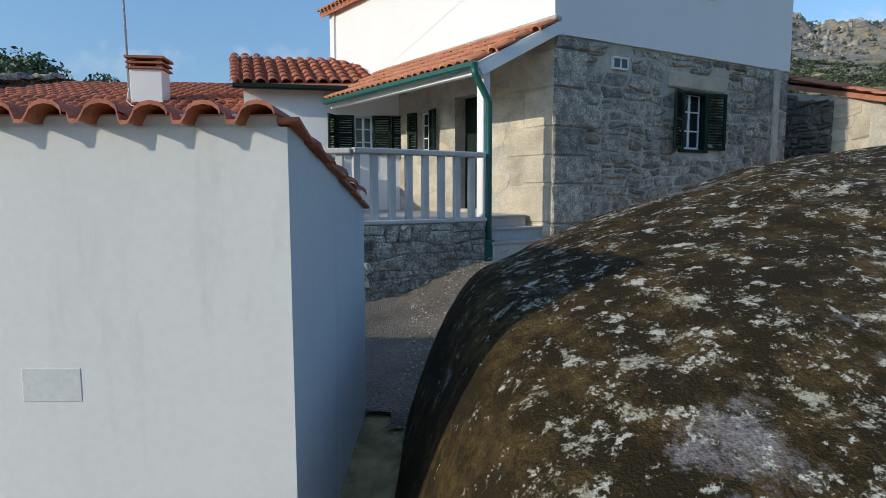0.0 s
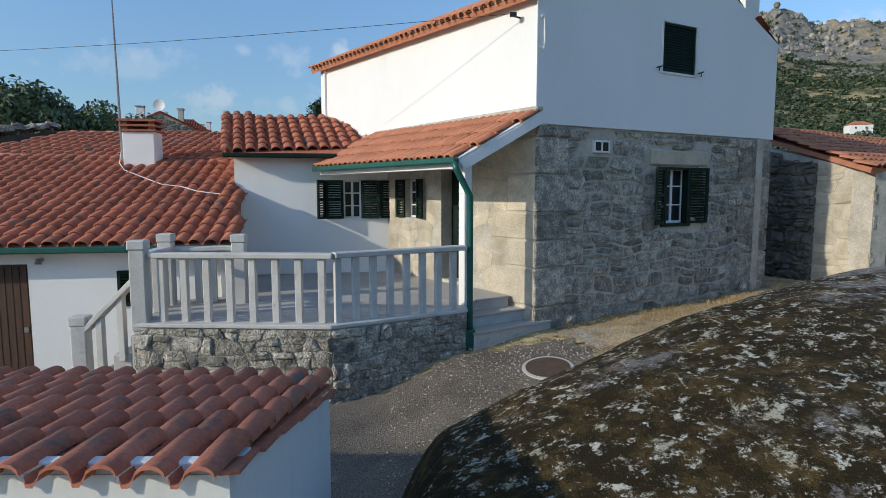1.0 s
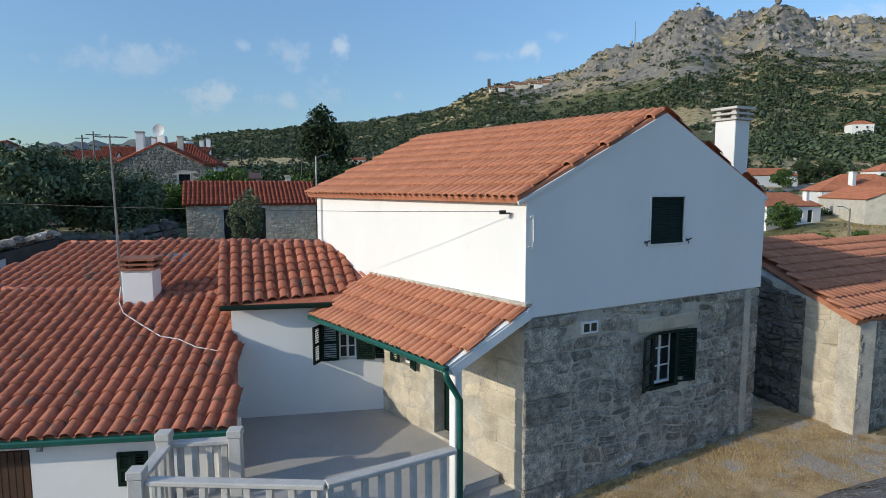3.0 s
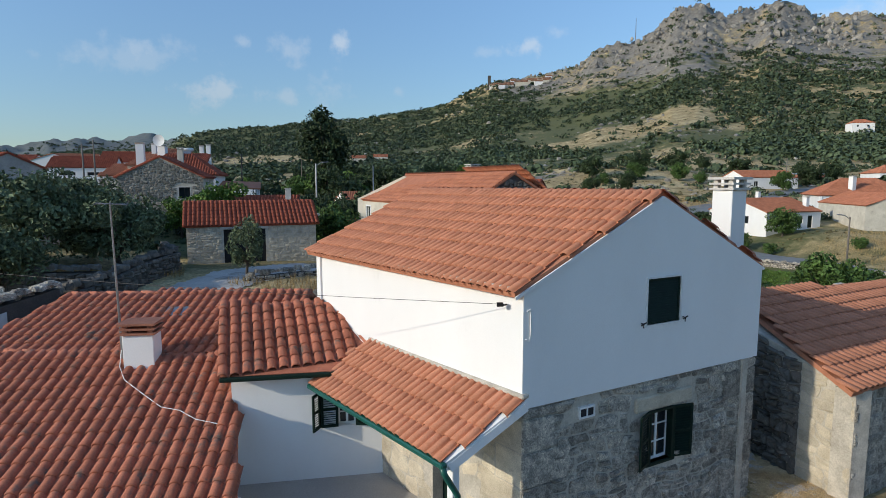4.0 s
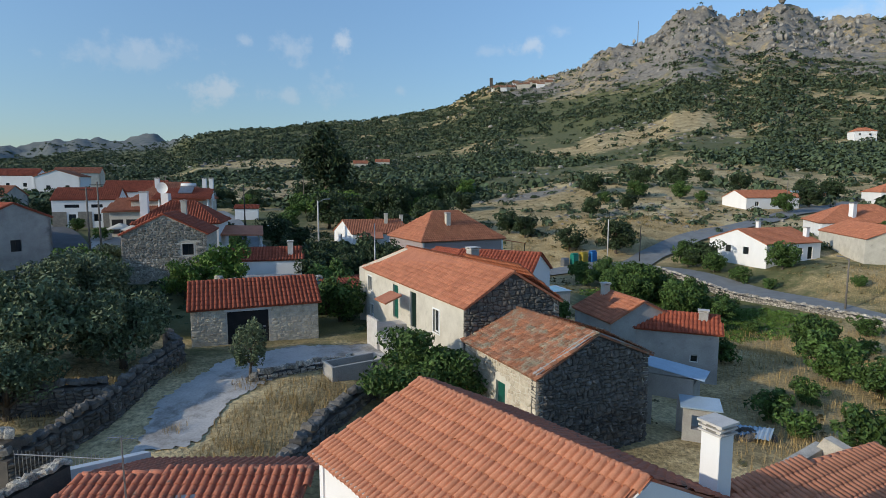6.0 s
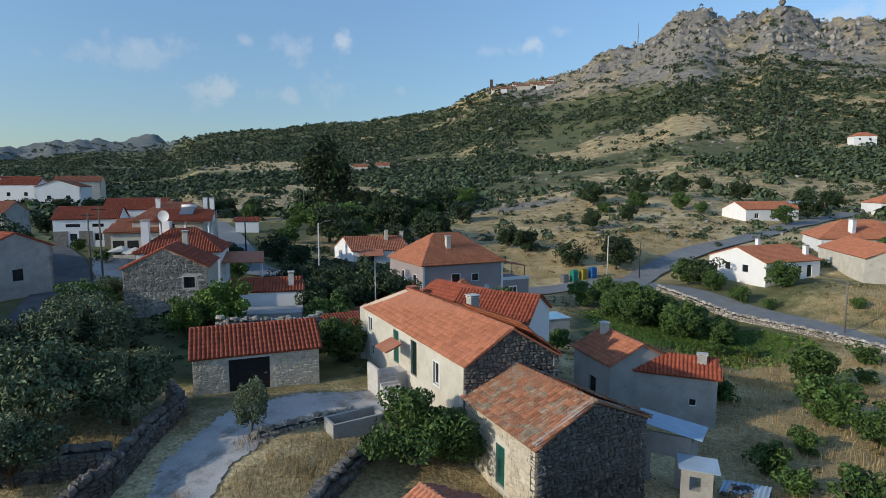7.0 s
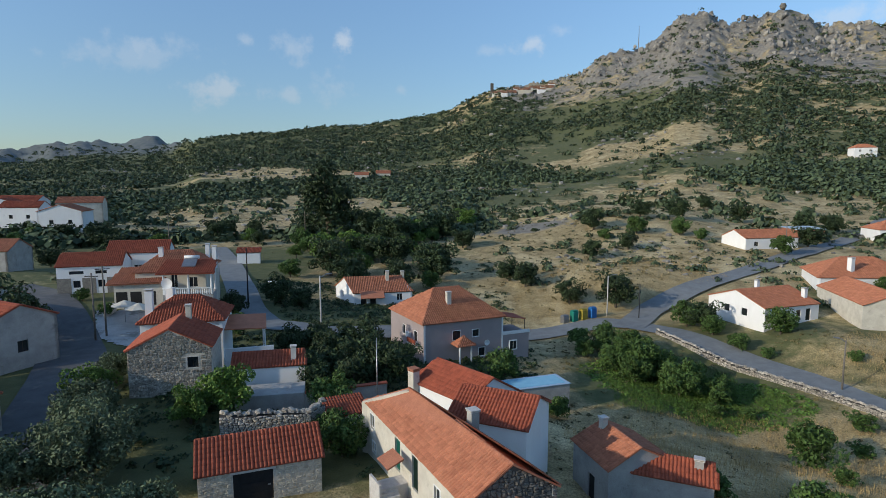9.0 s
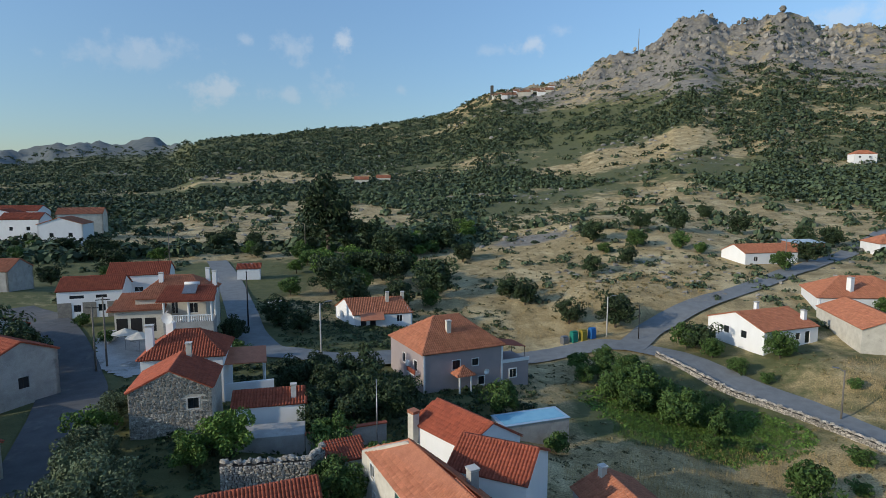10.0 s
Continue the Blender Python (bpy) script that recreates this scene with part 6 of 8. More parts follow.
for i in range(26):
    t = i / 25
    zc = 0.025 * math.cos(i * math.pi)
    a, b = lerp((10.4, 29.6, 2.75), (11.7, 31.7, 2.5), t), lerp((13.4, 28.0, 2.2), (14.8, 30.3, 1.95), t)
    sheet.v += [tuple(a + Vector((0, 0, zc))), tuple(b + Vector((0, 0, zc)))]
sheet.f += [(2 * i, 2 * i + 1, 2 * i + 3, 2 * i + 2) for i in range(25)]
so = part("roof_sheet", sheet, ROOF_SHEET, lean, "pale blue corrugated sheets")
sd = so.modifiers.new("thick", "SOLIDIFY")
sd.thickness = 0.02
for k, (x, y, yaw, w, d) in enumerate(((15.9, 28.4, -38, 2.2, 1.3),)):
    z = ground_z(x, y) + 0.35
    rot = pose(x, y, z, 6, -8, yaw)
    fs = Mesh()
    for i in range(21):
        fs.v += [tuple(rot @ Vector((w * (i / 20 - 0.5), v * d / 2, 0.03 * math.cos(i * math.pi)))) for v in (-1, 1)]
    fs.f += [(2 * i, 2 * i + 2, 2 * i + 3, 2 * i + 1) for i in range(20)]
    pile = tagged(part("fallen_sheet", fs, ROOF_SHEET), "pale blue corrugated sheet lying over rubble", "sheet", "fallen sheets")
    pile.modifiers.new("thick", "SOLIDIFY").thickness = 0.012
    heap = thing("rubble_heap", (x, y, z - 0.4), "heap of broken grey rubble under a fallen sheet", "rubble", "rubble heaps")
    hr = random.Random(90 + k)
    for i in range(26):
        ob = new("stone", hr.choice(DARK_SET))
        ob.parent = heap
        ob.matrix_basis = pose(hr.uniform(-w, w) * 0.5, hr.uniform(-d, d) * 0.5, hr.uniform(0.0, 0.25), -90, hr.uniform(-30, 30), hr.uniform(0, 180)) @ Matrix.Diagonal((hr.uniform(0.25, 0.6), hr.uniform(0.15, 0.3), hr.uniform(0.2, 0.5), 1))
coop = thing("hutch", (12.9, 27.7, -0.6), "small cement hutch with a dark opening and sheet roof", "shed")
cf = Face((12.2, 27.5), (13.5, 26.9))
part("wall", wall_mesh(cf, -1.8, 1.2, [(0.4, 0.1, 0.9, 0.8)], 0.5), GREY_WALL, coop)
part("roof", Mesh().slab([(12.0, 27.3, 1.24), (13.7, 26.6, 1.24), (14.1, 27.8, 1.42), (12.4, 28.5, 1.42)], 0.06), ROOF_SHEET, coop)

pk, pf_ = house("mauve_house", "two-storey mauve rendered house with a hipped tile roof", [(-1.3, 72.1), (9.2, 76.6), (4.6, 85.9), (-6.1, 81.4)], -1.2, 4.55, 8.0, "hip", PINK, TILE_FAR,
                windows=[(0, 0.40, 3.2, 1.1, 1.2), (0, 0.64, 3.4, 0.9, 0.9), (0, 0.72, 0.7, 0.9, 1.1), (3, 0.44, 3.2, 0.7, 1.2), (3, 0.78, 3.0, 0.9, 1.3), (3, 0.62, 0.8, 0.8, 1.2)],
                inset=0.34, over=0.4, surround=PAINT, tile_size=(0.28, 0.42), win_mat=IRON)
for k in (0.012, 0.988):
    m = Mesh()
    pf_[0].box(m, pf_[0].len * k - 0.12, -1.2, pf_[0].len * k + 0.12, 4.4, -0.02, 0.03)
    part("corner_strip", m, PAINT, pk)
chimney("chimney", 1.9, 76.3, 5.0, 8.0, 0.6, 0.6, 23, pk, CREAM, CONCRETE, 1)
for u in (4.3, 5.9):
    part("porch_post", Mesh().tube([pf_[0].at(u, -1.2, 1.6), pf_[0].at(u, 1.6, 1.6)], 0.13, 10), PAINT, pk)
p0, p1, p2, p3 = (pf_[0].at(3.8, 1.6, 2.0), pf_[0].at(6.4, 1.6, 2.0), pf_[0].at(6.4, 1.6, 0.0), pf_[0].at(3.8, 1.6, 0.0))
ap = pf_[0].at(5.1, 2.7, 0.9)
pr = part("porch_roof", Mesh().add([p0, p1, p2, p3, ap], [(0, 1, 4), (1, 2, 4), (2, 3, 4), (3, 0, 4), (3, 2, 1, 0)]), TILE_FAR, pk)
for s_ in ([p0, p1, ap, ap], [p1, p2, ap, ap], [p3, p0, ap, ap]):
    lay_tiles(s_, TILE_FAR, pr, 0.26, 0.4, seed=3)
wing = Face((9.2, 76.6), (12.9, 78.2))
part("wing", Mesh().prism([(9.2, 76.7), (12.9, 78.3), (11.0, 82.6), (7.3, 81.0)], -2.5, 1.9), PINK, pk)
part("wing_parapet", Mesh().prism([(9.2, 76.62), (13.0, 78.22), (12.95, 78.5), (9.1, 76.9)], 1.9, 2.3), PAINT, pk)
window(wing, 1.0, -0.2, 1.1, 1.2, pk, recess=-0.06, bars=(2, 1), surround=PAINT)
part("awning", Mesh().slab([(9.0, 77.5, 4.3), (12.6, 78.9, 3.6), (11.2, 82.3, 3.6), (7.6, 80.8, 4.3)], 0.08), TILE_RED, pk)
for x, y in ((12.4, 78.9), (11.1, 82.1)):
    part("awning_post", Mesh().tube([(x, y, 1.9), (x, y, 3.6)], 0.05, 8), IRON, pk)
ac = Mesh()
pf_[3].box(ac, pf_[3].len * 0.55, 1.9, pf_[3].len * 0.55 + 0.9, 2.6, 0.0, 0.35)
part("air_conditioner", ac, PAINT, pk, "white air conditioner on the wall", bevel=0.03)
pd = Mesh()
for i in range(4):
    for j in range(14):
        pd.v.append(tuple(pf_[0].at(8.6 + 0.13 * i * math.cos(math.tau * j / 14), 1.4 + 0.13 * i * math.sin(math.tau * j / 14), 0.5 + 0.03 * i * i)))
pd.f += [(i * 14 + j, i * 14 + (j + 1) % 14, (i + 1) * 14 + (j + 1) % 14, (i + 1) * 14 + j) for i in range(3) for j in range(14)]
pdo = part("dish", pd, PAINT, pk, "small white satellite dish", smooth=True)
pdo.modifiers.new("thick", "SOLIDIFY").thickness = 0.02
part("dish_arm", Mesh().tube([pf_[0].at(8.6, 1.4, 0.0), pf_[0].at(8.6, 1.4, 0.5)], 0.03, 6), METAL, pk)
m = Mesh()
pf_[3].box(m, pf_[3].len * 0.70, 1.6, pf_[3].len * 0.92, 1.75, 0, 0.9)
bal = part("balcony", m, CONCRETE, pk)
for i in range(6):
    pot = Mesh().tube([pf_[3].at(pf_[3].len * (0.71 + i * 0.04), 1.75, 0.8), pf_[3].at(pf_[3].len * (0.71 + i * 0.04), 2.3, 0.8)], [0.11, 0.16], 8)
    part("flower_pot", pot, TILE_RED, bal)

# both black leaves stand in for shade under the porch
ct, _ = house("cottage", "pale cottage with an orange tiled roof and arched porch", [(-14.0, 100.5), (-4.0, 102.5), (-8.5, 110.0), (-18.5, 108.0)], 0.5, 3.0, 5.1, "side", WHITE, TILE_FAR,
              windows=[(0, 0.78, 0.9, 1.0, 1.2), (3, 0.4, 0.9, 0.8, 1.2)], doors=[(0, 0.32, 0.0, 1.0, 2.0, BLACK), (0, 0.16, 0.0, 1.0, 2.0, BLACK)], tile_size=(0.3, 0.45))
chimney("chimney", -8.6, 104.6, 4.0, 6.4, 0.6, 0.6, 10, ct, CREAM, CONCRETE, 1)
chimney("chimney", -6.0, 107.0, 4.0, 6.0, 0.6, 0.6, 10, ct, CREAM, CONCRETE, 1)
part("porch_roof", Mesh().slab([(-12.6, 99.0, 2.3), (-8.6, 99.8, 2.3), (-9.0, 101.6, 3.2), (-13.0, 100.8, 3.2)], 0.1), TILE_FAR, ct)

gab, gbf = house("gabled_stone_house", "tall rubble stone gable house with a terracotta roof", [(-27.3, 51.9), (-20.4, 53.5), (-21.8, 59.6), (-28.7, 58.0)], 2.6, 7.25, 9.0, "front", MORTAR, TILE_RED,
                 windows=[(0, 0.77, 2.7, 0.95, 1.0)], tile_size=(0.26, 0.42), win_mat=IRON, surround=CONCRETE)
top_g = lambda u: 7.2 + 1.6 * (1 - abs(u / gbf[0].len * 2 - 1))
lay_stones(gbf[0], lambda u: 2.3, top_g, GRANITE_SET, gab, (0.16, 0.34), (0.18, 0.5), (0.03, 0.08), 66, [(gbf[0].len * 0.77 - 0.65, 5.1, gbf[0].len * 0.77 + 0.65, 6.5)], limit=300, joined=RUBBLE_FAR)
chimney("chimney", -24.4, 58.3, 8.2, 10.2, 0.5, 0.5, 13, gab, CREAM, CONCRETE, 1)
hh, _ = house("hipped_house", "house with a red hipped tile roof behind the stone gable", [(-30.5, 60.5), (-22.6, 62.3), (-24.0, 69.0), (-32.0, 67.2)], 2.8, 7.6, 9.8, "hip", WHITE, TILE_RED, inset=0.35, over=0.4,
              tile_size=(0.28, 0.42))
chimney("chimney", -30.2, 62.2, 6.6, 11.0, 0.75, 0.7, 13, hh, WHITE, CONCRETE, 1)
dish = thing("satellite_dish", (-29.0, 64.5, 9.0), "white round satellite dish on a chimney stack", "dish")
part("stack", Mesh().box(-29.4, 64.2, 8.2, -28.6, 64.9, 10.6), WHITE, dish)
dm = Mesh()
for i in range(4):
    r = 0.2 * i + 0.02
    for j in range(16):
        a = math.tau * j / 16
        dm.v.append((-29.0 + r * math.cos(a), 63.9 - r * r * 0.35, 11.2 + r * math.sin(a)))
dm.f += [(i * 16 + j, i * 16 + (j + 1) % 16, (i + 1) * 16 + (j + 1) % 16, (i + 1) * 16 + j) for i in range(3) for j in range(16)]
part("bowl", dm, PAINT, dish, smooth=True)
vb, vf = house("balcony_house", "large white house with orange roofs and a balustraded veranda", [(-43.0, 84.0), (-33.5, 85.5), (-35.5, 96.0), (-45.0, 94.5)], 3.8, 9.3, 11.8, "hip", CREAM, TILE_FAR, inset=0.3, over=0.5,
               windows=[(0, 0.2, 2.9, 1.6, 1.7), (0, 0.55, 3.1, 0.9, 2.0), (0, 0.82, 3.1, 1.2, 1.5)], tile_size=(0.3, 0.45))
part("veranda_slab", Mesh().prism([(-37.5, 80.5), (-31.0, 81.6), (-32.2, 86.0), (-38.5, 85.0)], 2.6, 6.6), GREY_WALL, vb)
vr = part("veranda_roof", Mesh().slab([(-38.2, 80.0, 9.6), (-30.6, 81.2, 9.6), (-32.0, 86.2, 10.8), (-39.0, 85.4, 10.8)], 0.12), TILE_RED, vb)
lay_tiles([(-38.2, 80.0, 9.65), (-30.6, 81.2, 9.65), (-32.0, 86.2, 10.85), (-39.0, 85.4, 10.85)], TILE_RED, vr, 0.3, 0.45)
for x, y in ((-37.4, 80.7), (-34.2, 81.2), (-31.2, 81.7), (-32.2, 85.6)):
    part("veranda_post", Mesh().tube([(x, y, 6.6), (x, y, 9.6)], 0.15, 8), PAINT, vb)
for a_, b_, k_ in (((-37.4, 80.6, 6.6), (-31.1, 81.7, 6.6), 22), ((-38.6, 84.6, 6.6), (-37.5, 80.7, 6.6), 12)):
    for i in range(k_):
        p = lerp(a_, b_, (i + 0.5) / k_)
        part("baluster", Mesh().tube([p, p + Vector((0, 0, 0.3)), p + Vector((0, 0, 0.55)), p + Vector((0, 0, 0.85))], [0.06, 0.1, 0.06, 0.08], 6), PAINT, vb)
    part("veranda_rail", Mesh().beam(Vector(a_) + Vector((0, 0, 0.9)), Vector(b_) + Vector((0, 0, 0.9)), 0.24, 0.12), PAINT, vb)
part("solar_panel", Mesh().slab([(-35.6, 82.4, 10.35), (-33.8, 82.7, 10.35), (-34.1, 84.6, 11.3), (-35.9, 84.3, 11.3)], 0.12), METAL, vb)
part("solar_tank", Mesh().tube([(-36.0, 84.5, 11.4), (-34.0, 84.8, 11.4)], 0.26, 12), PAINT, vb, smooth=True)
for x, y in ((-41, 88), (-36.0, 93.0), (-33.8, 90.0)):
    chimney("chimney", x, y, 9.0, 12.6, 0.6, 0.6, 10, vb, WHITE, CONCRETE, 1)
wing_b = Mesh().prism([(-45.5, 82.8), (-39.0, 83.9), (-39.6, 87.2), (-46.0, 86.2)], 3.4, 7.6)
part("side_wing", wing_b, CREAM, vb)
wr_ = part("wing_roof", Mesh().slab([(-46.3, 82.2, 7.7), (-38.6, 83.4, 7.9), (-39.3, 88.0, 9.6), (-46.4, 87.0, 9.4)], 0.12), TILE_FAR, vb)
lay_tiles([(-46.3, 82.2, 7.75), (-38.6, 83.4, 7.95), (-39.3, 88.0, 9.65), (-46.4, 87.0, 9.45)], TILE_FAR, wr_, 0.3, 0.45)
wf_ = Face((-45.5, 82.8), (-39.0, 83.9))
# no holes here: flat black boxes paint the shade of three openings
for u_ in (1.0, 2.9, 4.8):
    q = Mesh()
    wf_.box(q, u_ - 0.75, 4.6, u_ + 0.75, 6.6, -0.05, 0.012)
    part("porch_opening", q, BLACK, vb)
for i in range(7):
    part("stair", Mesh().box(-46.2, 79.2 + i * 0.34, 3.0, -44.6, 79.54 + i * 0.34, 4.3 + i * 0.17), CONCRETE, vb)
for k, (x, y) in enumerate(((-41.6, 78.2), (-38.8, 76.4))):
    par = thing("parasol", (x, y, 3.6), "large cream garden parasol open on the forecourt", "parasol", "parasols")
    part("pole", Mesh().tube([(x, y, 3.0), (x, y, 6.3)], 0.04, 6), METAL, par)
    can = Mesh()
    can.v += [(x, y, 6.45)] + [(x + 1.7 * math.cos(math.tau * i / 8), y + 1.7 * math.sin(math.tau * i / 8), 5.75) for i in range(8)] + [(x, y, 6.38)] + [(x + 1.66 * math.cos(math.tau * i / 8), y + 1.66 * math.sin(math.tau * i / 8), 5.7) for i in range(8)]
    can.f += [(0, 1 + i, 1 + (i + 1) % 8) for i in range(8)] + [(9, 10 + (i + 1) % 8, 10 + i) for i in range(8)] + [(1 + i, 10 + i, 10 + (i + 1) % 8, 1 + (i + 1) % 8) for i in range(8)]
    part("canopy", can, CREAM, par)
lwh, lwf = house("long_white_house", "two-storey white and stone house along the street", [(-58.2, 90.0), (-49.6, 92.6), (-51.4, 99.1), (-60.0, 96.5)], 5.0, 9.2, 10.9, "side", WHITE, TILE_RED,
      windows=[(0, 0.3, 2.9, 2.0, 0.5), (0, 0.68, 2.9, 1.6, 0.5), (0, 0.3, 0.8, 1.0, 1.1), (0, 0.68, 0.8, 1.0, 1.1)], tile_size=(0.3, 0.45), win_mat=IRON)
for a_, b_ in ((0.0, 0.215), (0.385, 0.595), (0.765, 1.0)):
    m = Mesh()
    lwf[0].box(m, lwf[0].len * a_, 3.8, lwf[0].len * b_, 7.3, 0.0, 0.05)
    part("stone_facing", m, RUBBLE_FAR, lwh, "rubble stone facing of the ground floor")
house("rear_house", "white house with red roof behind the street", [(-55.0, 98.2), (-45.8, 100.6), (-47.6, 107.0), (-57.0, 104.6)], 4.8, 10.3, 12.0, "side", WHITE, TILE_RED, windows=[(0, 0.5, 2.6, 1.4, 0.8)], tile_size=(0.3, 0.45))
br_ = thing("carport", (-21, 66, 3.0), "open carport under a brown tiled roof", "carport")
part("roof", Mesh().slab([(-24.2, 62.8, 6.3), (-18.6, 64.6, 6.1), (-19.8, 68.6, 6.8), (-25.3, 66.8, 7.0)], 0.14), TILE_FAR, br_)
for x, y in ((-18.9, 64.9), (-20.1, 68.2), (-24.0, 63.3), (-25.0, 66.5)):
    part("post", Mesh().tube([(x, y, 2.0), (x, y, 6.15)], 0.08, 8), PAINT, br_)
part("wall", Mesh().prism([(-24.0, 62.4), (-17.8, 64.4), (-17.9, 64.7), (-24.1, 62.7)], 1.5, 4.1), WHITE, br_)
lb_, _ = house("low_outbuilding", "low blue-white outbuilding with a dark tiled roof", [(-19.2, 55.2), (-12.6, 56.6), (-13.6, 60.6), (-20.2, 59.2)], 1.2, 4.5, 5.4, "side", WHITE, TILE_RED, tile_size=(0.3, 0.45))
chimney("chimney", -13.8, 57.2, 4.0, 6.3, 0.5, 0.5, 12, lb_, CONCRETE, CONCRETE, 1)
tagged(part("cement_shed", Mesh().prism([(-17.5, 50.8), (-11.6, 52.0), (-12.2, 55.0), (-18.2, 53.8)], 0.5, 3.3), GREY_WALL, bevel=0.03), "bare flat-topped cement block store", "shed")
tagged(part("garden_wall", Mesh().prism([(-11.5, 51.9), (-4.4, 54.6), (-4.5, 54.9), (-11.6, 52.2)], 0.0, 3.2), GREY_WALL), "grey cement garden wall", "wall", kind="structure")
tagged(part("garden_wall_coping", Mesh().prism([(-11.5, 51.8), (-4.3, 54.5), (-4.5, 55.0), (-11.6, 52.3)], 3.2, 3.32), TILE_RED), "red tile coping on the garden wall", "wall", kind="structure")
house("tiled_outhouse", "small outhouse with a ribbed red roof", [(-8.4, 47.0), (-5.6, 48.2), (-6.6, 51.0), (-9.4, 49.8)], 1.2, (3.0, 3.5), 3.6, "mono", CREAM, TILE_RED, tile_size=(0.26, 0.42))

wb, _ = house("white_bungalow", "long white bungalow with an orange tiled roof", [(53.3, 92.3), (64.6, 96.2), (61.0, 107.5), (49.6, 103.9)], -0.9, 1.95, 3.9, "side", WHITE, TILE_FAR,
              windows=[(3, 0.35, 0.8, 1.2, 1.2), (3, 0.66, 0.8, 1.2, 1.2), (0, 0.35, 0.9, 1.0, 1.1), (0, 0.62, 0.9, 1.0, 1.1)], doors=[(0, 0.8, 0.1, 1.1, 2.0, GREEN)], tile_size=(0.3, 0.45), win_mat=GREEN)
chimney("chimney", 56.3, 100.5, 3.0, 5.3, 0.6, 0.6, 20, wb, WHITE, CONCRETE, 1)
chimney("chimney", 63.0, 97.8, 1.8, 4.4, 0.7, 0.7, 20, wb, WHITE, CONCRETE, 1)
rb, _ = house("hipped_farmhouse", "farmhouse with a wide hipped orange roof", [(72.5, 108.5), (91.0, 107.5), (94.0, 120.0), (77.5, 121.5)], 0.5, 4.3, 7.4, "hip", WHITE, TILE_FAR, inset=0.32, over=0.5, tile_size=(0.34, 0.5))
chimney("chimney", 79.5, 110.0, 4.5, 8.0, 0.9, 0.9, 16, rb, WHITE, CONCRETE, 1)
house("stone_barn_house", "long rendered stone barn with a low orange roof", [(71.0, 106.5), (67.0, 89.5), (76.0, 87.5), (80.0, 104.5)], -0.2, 3.1, 4.9, "side", CREAM, TILE_FAR, tile_size=(0.34, 0.5))
ob_, _ = house("roadside_house", "white roadside house with an orange roof", [(79.0, 147.0), (94.0, 149.5), (92.0, 158.0), (77.0, 155.5)], ground_z(80, 147) - 0.2, ground_z(80, 147) + 3.0, ground_z(80, 147) + 4.8, "side", WHITE, TILE_FAR,
               windows=[(0, 0.2, 1.0, 1.2, 1.2), (0, 0.6, 1.0, 1.2, 1.2)], tile_size=(0.34, 0.5))
chimney("chimney", 80.5, 152.0, 5.5, 8.2, 0.7, 0.7, 10, ob_, WHITE, CONCRETE, 1)
house("brick_shed", "bare brick shed with a metal roof", [(101.0, 161.0), (110.0, 163.0), (109.0, 169.0), (100.0, 167.0)], ground_z(105, 163), (ground_z(105, 163) + 3.0, ground_z(105, 163) + 3.4), 9.0, "mono", RED_BRICK, ROOF_SHEET, tile_size=(0.4, 0.6))
house("orange_house", "white house with an orange roof by the upper road", [(121.0, 157.0), (134.0, 156.0), (136.0, 166.0), (123.0, 167.0)], ground_z(127, 158), ground_z(127, 158) + 3.4, ground_z(127, 158) + 5.6, "hip", WHITE, TILE_FAR, inset=0.3, tile_size=(0.4, 0.6))
house("hillside_house", "pale two-storey house on the slope", [(258.0, 360.0), (270.0, 357.0), (272.0, 366.0), (260.0, 369.0)], ground_z(264, 362) - 0.5, ground_z(264, 362) + 5.4, ground_z(264, 362) + 7.8, "hip", WHITE, TILE_FAR,
      inset=0.3, tile_size=(0.5, 0.7), windows=[(0, 0.25, 3.4, 1.2, 1.2), (0, 0.7, 3.4, 1.2, 1.2)])
for k, (x, y, w, d, yaw, z, h) in enumerate(((-112, 178, 12, 9, 12, 8.9, 4.6), (-134, 192, 12, 8, 8, 9.6, 4.4), (-124, 206, 14, 9, 20, 10.2, 4.8), (-150, 205, 13, 9, 15, 10.0, 4.6), (-86, 114, 10, 8, 5, 5.2, 4.0), (-158, 225, 15, 9, 5, 10.4, 4.6))):
    mm = pose(x, y, 0, 0, 0, yaw)
    cs = [tuple((mm @ Vector((a * w / 2, b * d / 2, 0))).xy) for a, b in ((-1, -1), (1, -1), (1, 1), (-1, 1))]
    house("village_house", ("white village house with a red tiled roof", "pale village house with an orange tiled roof")[k % 2], cs, z - 1, z + h, z + h + 1.9, ("side", "front")[k in (0, 3)],
          (WHITE, WHITE, CREAM, WHITE, GREY_WALL, WHITE)[k], (TILE_FAR, TILE_RED)[k % 2], windows=[(0, 0.3, 1.8, 1.1, 1.2), (0, 0.72, 1.8, 1.1, 1.2)], tile_size=(0.36, 0.52), win_mat=IRON)
for k, (x, y, w, d, yaw, z, h) in enumerate(((-46.2, 62, 9, 7, -28, 3.6, 4.6), (-45, 50, 8, 7, -25, 3.4, 3.4), (-58, 74, 9, 7, -20, 4.2, 3.6), (-37.5, 43.5, 6, 6, -25, 3.4, 2.6))):
    mm = pose(x, y, 0, 0, 0, yaw)
    cs = [tuple((mm @ Vector((a * w / 2, b * d / 2, 0))).xy) for a, b in ((-1, -1), (1, -1), (1, 1), (-1, 1))]
    house("street_house", "grey street house with a red tiled roof in shade", cs, z, z + h, z + h + 1.5, "side", (GREY_WALL, WHITE, WHITE, CREAM)[k], TILE_RED, tile_size=(0.3, 0.45),
          windows=[(1, 0.5, 1.2, 1.0, 1.2)], win_mat=IRON)
